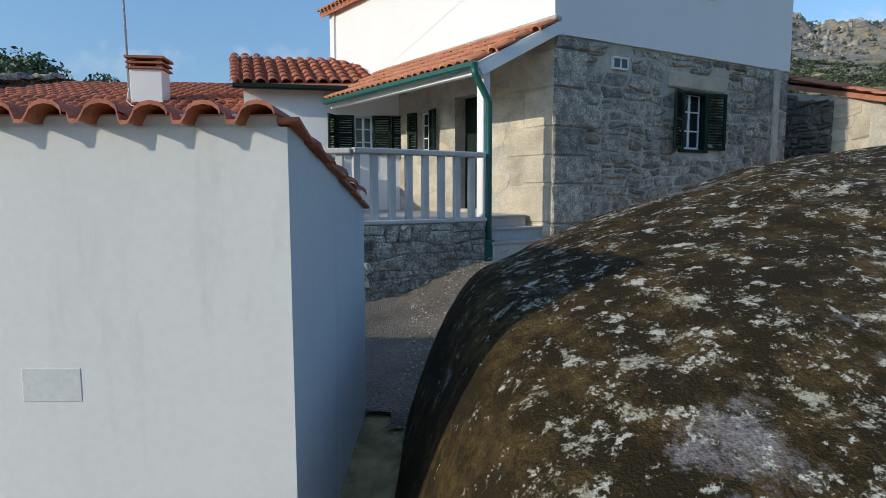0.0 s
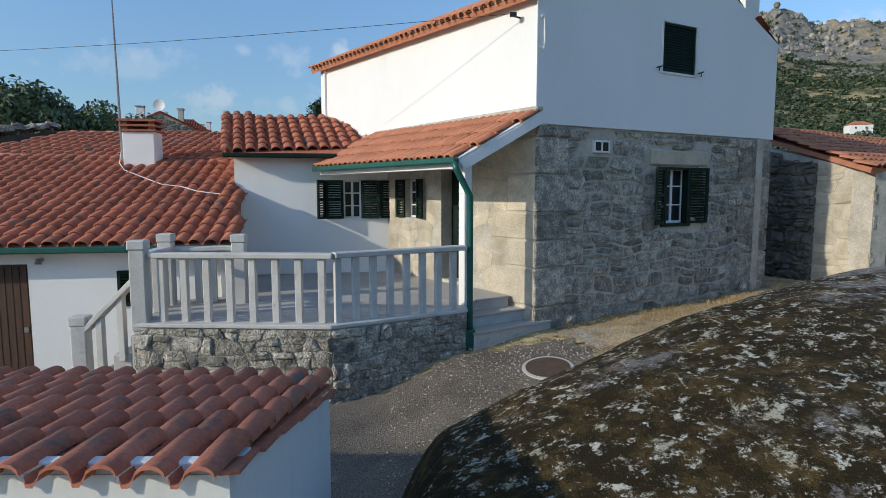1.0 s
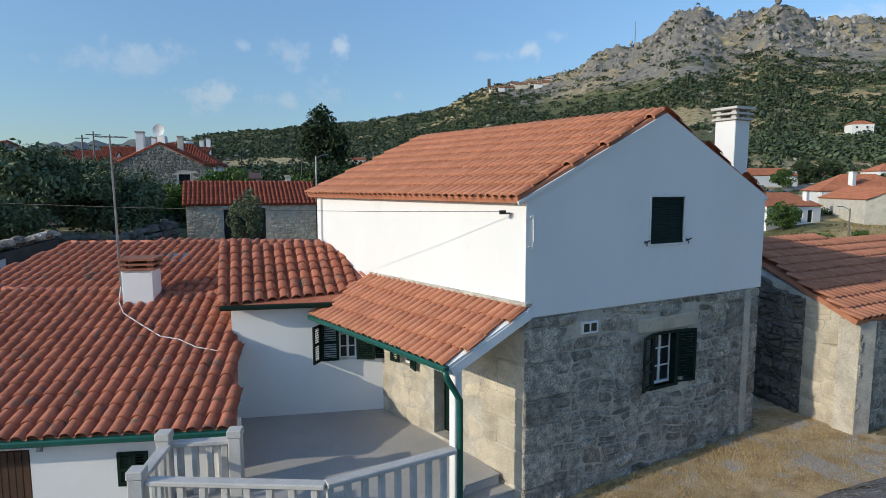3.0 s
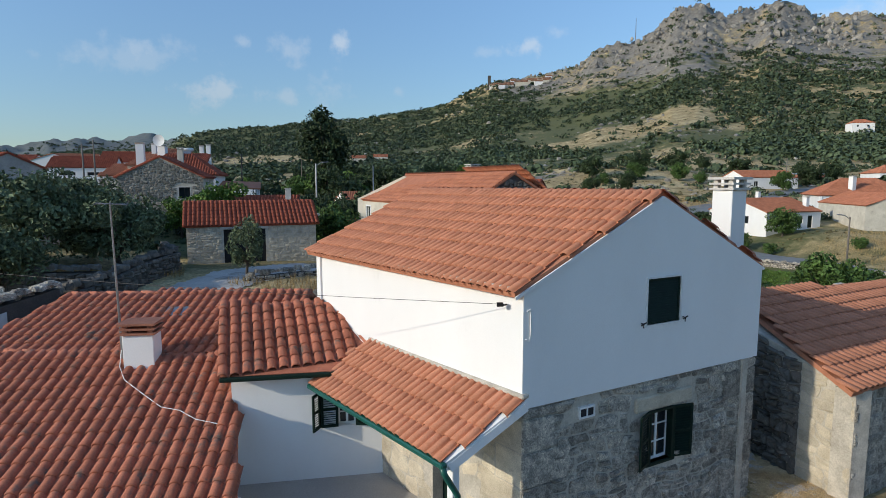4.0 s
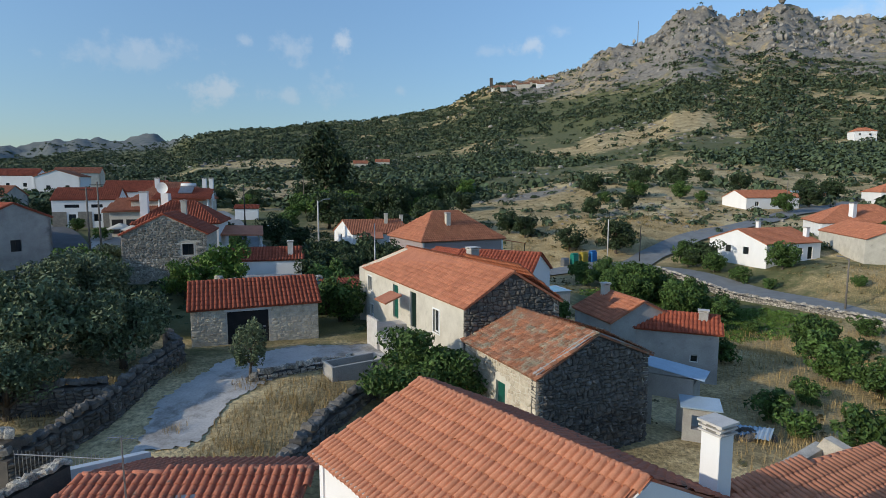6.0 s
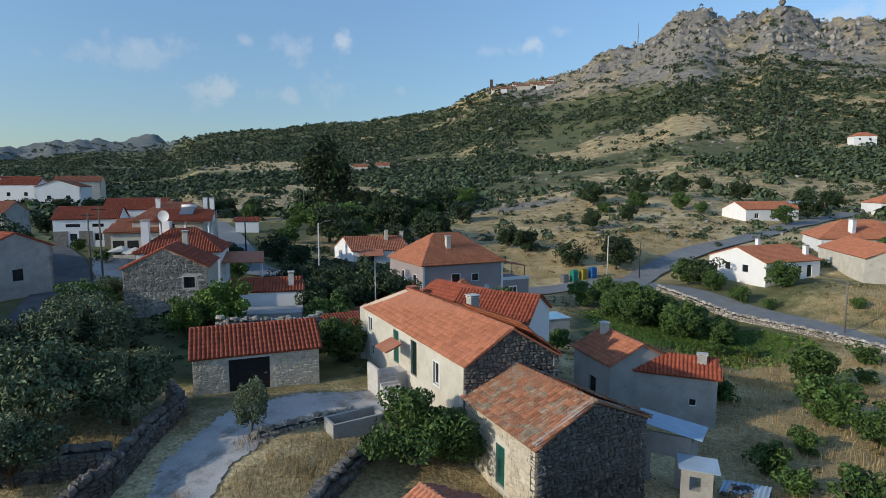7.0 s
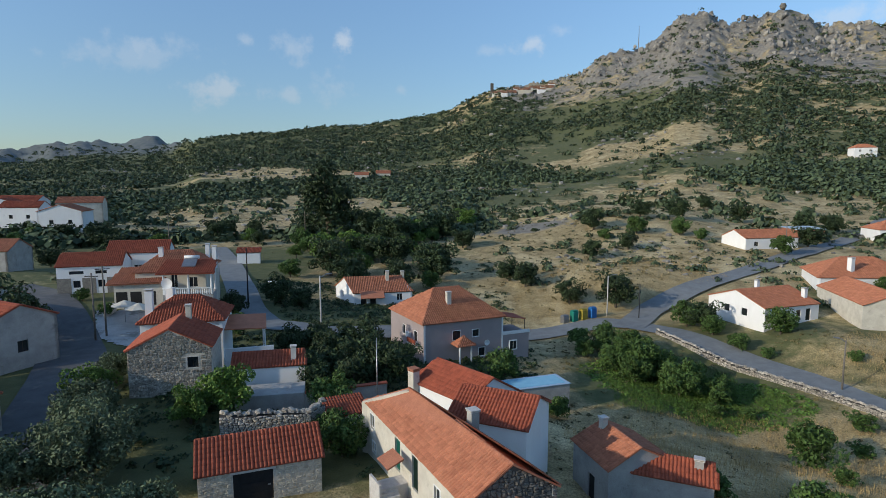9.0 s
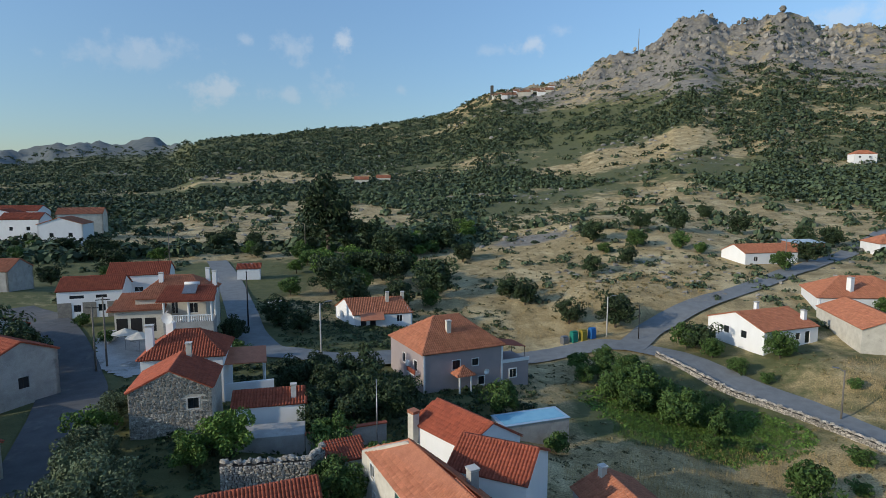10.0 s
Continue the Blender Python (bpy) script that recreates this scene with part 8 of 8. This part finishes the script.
def woodland():
    """The hillside scrub and woods, far too many to count: ragged clumps of leafy facets."""
    rng = np.random.default_rng(12)
    n = 66000
    az = np.radians(rng.uniform(-42, 42, n))
    r = 190 * (1900 / 190) ** rng.uniform(0, 1, n)
    x, y = r * np.sin(az), r * np.cos(az)
    z = land(x, y)
    g, rock = ground_cover(x, y, z)
    d = np.degrees(az)
    dry = dry_land(x, y)
    keep = 0.52 + 1.5 * fbm(x, y, 0.011, 4, 6.0) - 0.5 * rock + 0.55 * smooth01((z - 40) / 30) * (d < 11) * (z < 165) + 0.4 * (d < 8) * smooth01((r - 280) / 60) + 0.9 * blob(x, y, -2, 235, 48, 120, 8)
    keep = keep - 0.75 * smooth01((z - 150) / 60) * (d > 8) - 1.9 * dry + 0.55 * np.exp(-((z - 112) / 24) ** 2) * (d > 13)
    keep = np.where(r > 1250, 0.75 * (d < -14), keep)
    ok = rng.uniform(0, 1, n) < np.clip(keep, 0.035 + 0.12 * (z > 95) * (d > 3), 1) * (r < 1.02 * np.interp(d, _sk[:, 0], _sk[:, 1])) * (0.5 + 0.5 * smooth01((r - 200) / 150))
    x, y, z, r = x[ok], y[ok], z[ok], r[ok]
    m2 = 2600
    a2, r2 = np.radians(rng.uniform(-34, 42, m2)), rng.uniform(122, 290, m2)
    x2, y2 = r2 * np.sin(a2), r2 * np.cos(a2)
    ok2 = (rng.uniform(0, 1, m2) < 0.38 + 0.8 * fbm(x2, y2, 0.03, 3, 2.0) - 0.42 * dry_land(x2, y2)) & ~((np.abs(x2 + 52) < 14) & (y2 < 170))
    big = len(x)
    x, y, r = np.concatenate([x, x2[ok2]]), np.concatenate([y, y2[ok2]]), np.concatenate([r, r2[ok2]])
    z = land(x, y)
    n = len(x)
    size = (1.3 + 4.2 * rng.uniform(0, 1, n) ** 1.7) * np.where(np.arange(n) < big, 1.0, 0.36) * (1 + 0.25 * smooth01((r - 500) / 400))
    near = r < 430
    for pick, k, lo, hi in ((near, 52, 0.14, 0.30), (~near, 25, 0.18, 0.36)):
        leafy_clumps("woodland", "scattered dark evergreen woods and scrub on the slopes", "woodland", x[pick], y[pick], z[pick], size[pick], k, lo, hi, SCRUB, rng)


def leafy_clumps(name, label, category, x, y, z, size, k, lo, hi, material, rng, flat=0.85):
    """Ragged domes of k leafy facets each, two or three lobes to a dome."""
    n = len(x)
    lobe = rng.normal(size=(n, 3, 3)) * np.array([0.42, 0.42, 0.16])
    which = rng.integers(0, 3, (n, k))
    o = rng.normal(size=(n, k, 3))
    o /= np.linalg.norm(o, axis=2)[..., None]
    o *= rng.uniform(0.5, 1.0, (n, k, 1)) ** 0.5
    o[..., 2] = np.abs(o[..., 2]) * 1.1
    p = (o * 0.72 + np.take_along_axis(lobe, which[..., None], 1)) * size[:, None, None] * np.array([1.0, 1.0, flat]) + np.stack([x, y, z - 0.1], -1)[:, None, :]
    nrm = o + rng.normal(size=o.shape) * 0.35
    nrm /= np.linalg.norm(nrm, axis=2)[..., None]
    t = np.cross(nrm, rng.normal(size=o.shape))
    t /= np.linalg.norm(t, axis=2)[..., None]
    b = np.cross(nrm, t)
    s = (size[:, None] * rng.uniform(lo, hi, (n, k)))[..., None]
    v = np.stack([p - t * s, p - b * s * 0.8, p + t * s, p + b * s * 0.8], 2).reshape(-1, 3)
    me = bpy.data.meshes.new(name)
    f = np.arange(len(v), dtype=np.int32)
    me.vertices.add(len(v))
    me.vertices.foreach_set("co", v.astype(np.float32).ravel())
    me.loops.add(len(v))
    me.loops.foreach_set("vertex_index", f)
    me.polygons.add(len(v) // 4)
    me.polygons.foreach_set("loop_start", np.arange(0, len(v), 4, dtype=np.int32))
    me.update(calc_edges=True)
    me.materials.append(material)
    tagged(new(name, me), label, category, kind="stuff")


def heath():
    """Low dry tufts and broom over the open slopes."""
    rng = np.random.default_rng(31)
    n = 26000
    a, r = np.radians(rng.uniform(-34, 41, n)), 105 * (560 / 105) ** rng.uniform(0, 1, n)
    x, y = r * np.sin(a), r * np.cos(a)
    ok = rng.uniform(0, 1, n) < np.clip(dry_land(x, y) * (0.55 + 0.9 * fbm(x, y, 0.05, 3, 4.0)), 0, 1)
    ok &= ~((x > -62) & (x < -12) & (y < 150)) & ~((x > 2) & (x < 110) & (y < 106 + 0.4 * np.abs(x - 30)))
    ok &= ~((x > 30) & (np.abs(y - 0.76 * x - 75) < 9))
    x, y, r = x[ok], y[ok], r[ok]
    size = (0.18 + 0.55 * rng.uniform(0, 1, len(x)) ** 2.5) * (1 + 0.7 * smooth01((r - 200) / 250))
    leafy_clumps("heath", "low tufts of dry broom and heath on the open slopes", "heath", x, y, land(x, y), size, 14, 0.2, 0.45, HEATH, rng, 0.7)


woodland()
heath()
STREETS = (((60, 50), (53.0, 66.3), (46.0, 83.8), (39.2, 96), (29.5, 101), (18.6, 96.8), (-6, 84.5), (-16, 80.5), (-24, 82), (-30, 93), (-38, 112)), ((-24.5, 30), (-31.2, 46), (-39.5, 63.5), (-52, 80), (-60, 89)),
           ((-42, 73), (-33, 78), (-40, 80)), ((-10, 34), (-4, 34), (-8, 29)))


def off_street(x, y, gap):
    """True where a point is further than gap from every street line."""
    ok = np.ones(x.shape, bool)
    for line in STREETS:
        for (ax, ay), (bx, by) in zip(line, line[1:]):
            t = np.clip(((x - ax) * (bx - ax) + (y - ay) * (by - ay)) / ((bx - ax) ** 2 + (by - ay) ** 2), 0, 1)
            ok &= np.hypot(x - ax - t * (bx - ax), y - ay - t * (by - ay)) > gap
    return ok


def undergrowth():
    """Weeds and low bushes between the houses, and dry tufts over the lower fields."""
    rng = np.random.default_rng(41)
    x, y = rng.uniform(-36, 14, 9000), rng.uniform(40, 118, 9000)
    ok = (rng.uniform(0, 1, 9000) < 0.62 + 0.8 * fbm(x, y, 0.16, 3, 2.0)) & off_street(x, y, 4.0) & ~((x > 8) & (y < 62))
    x, y = x[ok], y[ok]
    size = 0.22 + 0.75 * rng.uniform(0, 1, len(x)) ** 2.2
    leafy_clumps("undergrowth", "low green weeds and bushes between the houses", "undergrowth", x, y, land(x, y), size, 26, 0.15, 0.32, LEAF_DARK, rng, 0.8)
    t, q = rng.uniform(0, math.tau, 2400), np.sqrt(rng.uniform(0, 1, 2400))
    x, y = 33 + 13.5 * q * np.cos(t), 72.5 + 9.5 * q * np.sin(t) - 0.18 * 13 * q * np.cos(t)
    ok = off_street(x, y, 4.4)
    x, y = x[ok], y[ok]
    leafy_clumps("lush_growth", "lush green weeds in the sunken field", "undergrowth", x, y, land(x, y), 0.25 + 0.4 * rng.uniform(0, 1, len(x)) ** 2, 20, 0.2, 0.4, LEAF_BRIGHT, rng, 0.6)
    x, y = rng.uniform(9, 66, 12000), rng.uniform(20, 92, 12000)
    ok = (rng.uniform(0, 1, 12000) < 0.42 + 0.9 * fbm(x, y, 0.22, 3, 5.0)) & off_street(x, y, 3.6)
    x, y = x[ok], y[ok]
    size = 0.10 + 0.34 * rng.uniform(0, 1, len(x)) ** 2.4
    leafy_clumps("field_tufts", "dry brown tufts over the lower fields", "undergrowth", x, y, land(x, y), size, 13, 0.22, 0.5, HEATH, rng, 0.7)


undergrowth()


def crags():
    """Loose granite blocks and tors over the mountain and the rough slopes."""
    rng = np.random.default_rng(23)
    n = 30000
    az = np.radians(rng.uniform(-30, 46, n))
    r = 130 * (1180 / 130) ** rng.uniform(0, 1, n) ** 0.7
    x, y = r * np.sin(az), r * np.cos(az)
    z = land(x, y)
    d = np.degrees(az)
    top = smooth01((z - 120) / 110) * (d > 6)
    bare = ground_cover(x, y, z)[1] * (1 - top)
    want = 0.95 * top * (0.4 + 0.6 * ground_cover(x, y, z)[1]) + 0.5 * bare + 0.14 * smooth01((fbm(x, y, 0.02, 3, 11.0) - 0.1) / 0.3) + 0.35 * blob(x, y, 48, 136, 26, 14, 15) + 0.5 * blob(x, y, 30, 186, 18, 9, 10)
    ok = rng.uniform(0, 1, n) < want
    x, y, z, r, top = x[ok], y[ok], z[ok], r[ok], top[ok]
    n = len(x)
    g = (1 + 5 ** 0.5) / 2
    ico = np.array([(-1, g, 0), (1, g, 0), (-1, -g, 0), (1, -g, 0), (0, -1, g), (0, 1, g), (0, -1, -g), (0, 1, -g), (g, 0, -1), (g, 0, 1), (-g, 0, -1), (-g, 0, 1)]) / 1.9
    tri = np.array([(0, 11, 5), (0, 5, 1), (0, 1, 7), (0, 7, 10), (0, 10, 11), (1, 5, 9), (5, 11, 4), (11, 10, 2), (10, 7, 6), (7, 1, 8), (3, 9, 4), (3, 4, 2), (3, 2, 6), (3, 6, 8), (3, 8, 9), (4, 9, 5), (2, 4, 11),
                    (6, 2, 10), (8, 6, 7), (9, 8, 1)])
    size = (0.35 + 1.5 * rng.uniform(0, 1, n) ** 3) * (0.6 + 0.4 * smooth01((r - 180) / 100) + smooth01((r - 250) / 500) * 1.0 + 0.9 * top)
    v = ico[None] * rng.uniform(0.65, 1.15, (n, 12, 1)) * size[:, None, None] * np.stack([rng.uniform(0.7, 1.4, n), rng.uniform(0.7, 1.4, n), rng.uniform(0.4, 0.9, n) + 0.7 * top], -1)[:, None, :]
    a = rng.uniform(0, math.tau, n)
    c, s = np.cos(a)[:, None], np.sin(a)[:, None]
    v = np.stack([v[..., 0] * c - v[..., 1] * s + x[:, None], v[..., 0] * s + v[..., 1] * c + y[:, None], v[..., 2] + z[:, None] + 0.1 * size[:, None]], -1).reshape(-1, 3)
    f = (tri[None] + (np.arange(n) * 12)[:, None, None]).reshape(-1, 3)
    me = bpy.data.meshes.new("granite_blocks")
    me.from_pydata(v.tolist(), [], f.tolist())
    me.materials.append(CRAG)
    tagged(new("granite_blocks", me), "loose grey granite blocks strewn over the mountainside", "rocks", kind="stuff")


crags()


def blades(name, label, boxes, count, height, material, seed, spread=1.0):
    """Tufts of thin blades over some plan areas (x, y, radius)."""
    rng = np.random.default_rng(seed)
    w = np.array([b[2] ** 2 for b in boxes], float)
    idx = rng.choice(len(boxes), count, p=w / w.sum())
    a, q = rng.uniform(0, math.tau, count), np.sqrt(rng.uniform(0, 1, count))
    bx = np.array(boxes, float)
    x, y = bx[idx, 0] + np.cos(a) * q * bx[idx, 2], bx[idx, 1] + np.sin(a) * q * bx[idx, 2]
    z = land(x, y)
    h = height * rng.uniform(0.5, 1.2, count)
    yaw = rng.uniform(0, math.tau, count)
    lx, ly = np.cos(yaw), np.sin(yaw)
    wd = 0.006 + 0.016 * h
    le = rng.uniform(0.1, 0.7, count) * h
    v = np.stack([np.stack([x - ly * wd, y + lx * wd, z - 0.02], -1), np.stack([x + ly * wd, y - lx * wd, z - 0.02], -1), np.stack([x + lx * le, y + ly * le, z + h], -1)], 1).reshape(-1, 3)
    me = bpy.data.meshes.new(name)
    me.from_pydata(v.tolist(), [], np.arange(len(v)).reshape(-1, 3).tolist())
    me.materials.append(material)
    tagged(new(name, me), label, "grass", kind="stuff")


blades("dry_grass", "tufts of dry straw-coloured grass in the yard", ((-6.6, 25, 2.6), (-5.8, 28, 2.0), (-7.5, 22, 1.6), (-4.8, 31.8, 1.4), (-8.9, 29.0, 0.9), (-14.5, 31.0, 1.6), (-17, 27, 2.5), (-10.6, 24.5, 0.5), (2.5, 24, 3.0), (0.5, 21, 2.0)), 9000, 0.4, STRAW, 3)
blades("lane_grass", "short dry weeds along the foot of the house wall", ((3.3, 10.2, 0.45), (4.4, 10.8, 0.5), (5.5, 11.2, 0.5), (6.6, 11.7, 0.6), (7.8, 12.4, 0.7), (2.4, 9.75, 0.2), (6.8, 10.6, 0.9), (5.0, 10.2, 0.7), (4.0, 10.1, 0.5), (6.0, 11.0, 0.7), (8.2, 11.2, 0.8)), 13000, 0.075, STRAW, 4)


def pebbles(name, label, boxes, count, size, material, seed):
    """Loose chips of stone over the trodden ground."""
    rng = np.random.default_rng(seed)
    bx = np.array(boxes, float)
    idx = rng.integers(0, len(bx), count)
    x, y = rng.uniform(bx[idx, 0], bx[idx, 2]), rng.uniform(bx[idx, 1], bx[idx, 3])
    ok = np.hypot(x - 1.62, y - 8.0) > 0.36
    x, y, count = x[ok], y[ok], int(ok.sum())
    s = size * (0.35 + 1.3 * rng.uniform(0, 1, count) ** 4)
    o = np.array([(1, 0, 0), (-1, 0, 0), (0, 1, 0), (0, -1, 0), (0, 0, 1), (0, 0, -1)], float)
    v = o[None] * rng.uniform(0.6, 1.2, (count, 6, 1)) * s[:, None, None] * np.array([1, 1, 0.7])
    a = rng.uniform(0, math.tau, count)
    c, q = np.cos(a)[:, None], np.sin(a)[:, None]
    v = np.stack([v[..., 0] * c - v[..., 1] * q + x[:, None], v[..., 0] * q + v[..., 1] * c + y[:, None], v[..., 2] + (land(x, y) + 0.055)[:, None]], -1).reshape(-1, 3)
    tri = np.array([(0, 2, 4), (2, 1, 4), (1, 3, 4), (3, 0, 4), (2, 0, 5), (1, 2, 5), (3, 1, 5), (0, 3, 5)])
    me = bpy.data.meshes.new(name)
    me.from_pydata(v.tolist(), [], (tri[None] + (np.arange(count) * 6)[:, None, None]).reshape(-1, 3).tolist())
    me.materials.append(material)
    tagged(new(name, me), label, "gravel", kind="stuff")


pebbles("lane_gravel", "loose pale chips of stone scattered over the lane", ((-0.4, 4.0, 3.2, 9.2), (0.5, 6.5, 3.0, 9.3), (-0.4, 4.0, 2.5, 8.6), (2.6, 8.6, 9.0, 12.6)), 11000, 0.012, GRANITE_WARM, 12)

blades("green_grass", "lush green growth in the sunken field", ((30, 78, 5), (35, 76, 5), (38, 80, 4), (27, 72, 5), (33, 69, 5), (40, 71, 4), (24, 66, 3)), 34000, 0.5, LEAF_BRIGHT, 6)
blades("field_grass", "long dry grass over the open fields", ((42, 58, 7), (26, 56, 8), (18, 52, 6), (61, 70, 6), (58, 78, 5), (66, 80, 7), (22, 112, 7), (10, 106, 7), (52, 130, 12), (30, 126, 10), (34, 62, 6), (20, 30, 6), (26, 38, 7), (23, 47, 6), (32, 47, 6), (40, 48, 6), (17, 25, 4)), 42000, 0.55, STRAW, 7)

# ---- stones of the nearest walls ----
LINTEL = (2.45, 2.57, 3.92, 2.84)
lay_stones(front, lambda u: -0.3, lambda u: STONE_TOP - 0.02, GRANITE_SET, stone_front, (0.14, 0.32), (0.15, 0.52), (0.008, 0.06), 13,
           [(LOW_WIN[0] - 0.03, LOW_WIN[1] - 0.06, LOW_WIN[2] + 0.03, LOW_WIN[3] + 0.03), LINTEL, (1.1, 2.7, 1.5, 2.98)], u0=0.55, u1=front.len - 0.5)
rng = random.Random(2)
z, k = -0.3, 0
while z < STONE_TOP - 0.1:
    h = min(rng.uniform(0.42, 0.62), STONE_TOP - 0.02 - z)
    for f, u0, u1 in ((front, 0.0, 0.62 if k % 2 else 0.98), (front, front.len - (0.95 if k % 2 else 0.6), front.len), (left, left.len - (0.95 if k % 2 else 0.6), left.len)):
        m = Mesh()
        f.box(m, u0 + (0.012 if u0 > 0 else -0.02), z + 0.012, u1 - 0.012 if u1 < f.len else u1 + 0.03, z + h - 0.012, -0.02, 0.045 if f is front else 0.02)
        part("quoin", m, GRANITE if f is front else GRANITE_WARM, stone_front if f is front else stone_left, bevel=0.02)
    z += h
    k += 1
m = Mesh()
front.box(m, *LINTEL, -0.1, 0.055)
part("lintel", m, GRANITE_WARM, stone_front, "long pale dressed lintel", bevel=0.025)
lay_stones(left, lambda u: -0.2, lambda u: STONE_TOP - 0.05, WARM_SET, stone_left, (0.24, 0.42), (0.28, 0.7), (0.003, 0.010), 14,
           [(DOOR[0] - 0.05, -1, DOOR[2] + 0.05, DOOR[3] + 0.1), (SIDE_WIN[0] - 0.05, SIDE_WIN[1] - 0.05, SIDE_WIN[2] + 0.05, SIDE_WIN[3] + 0.05)], u0=1.5, u1=left.len - 0.6, joint=0.001)
# rough dirty stones, darkened further to paint in the main house's cast shadow
lay_stones(bfc[3], lambda u: -0.2, lambda u: 2.46 + 0.95 * (1 - u / bfc[3].len), DARK_SET, bw3, (0.12, 0.28), (0.14, 0.42), (0.04, 0.12), 42, u1=2.89, joint=0.001, limit=130)
lay_stones(bfc[3], lambda u: -0.2, lambda u: 2.46 + 0.95 * (1 - u / bfc[3].len), WARM_SET, bw3, (0.18, 0.42), (0.3, 0.9), (0.006, 0.03), 43, u0=2.89, joint=0.002, limit=130)
lay_stones(bfc[0], lambda u: -0.2, lambda u: 2.46, GRANITE_SET, bw0, (0.15, 0.34), (0.2, 0.6), (0.008, 0.035), 44, u1=4.0, joint=0.004)
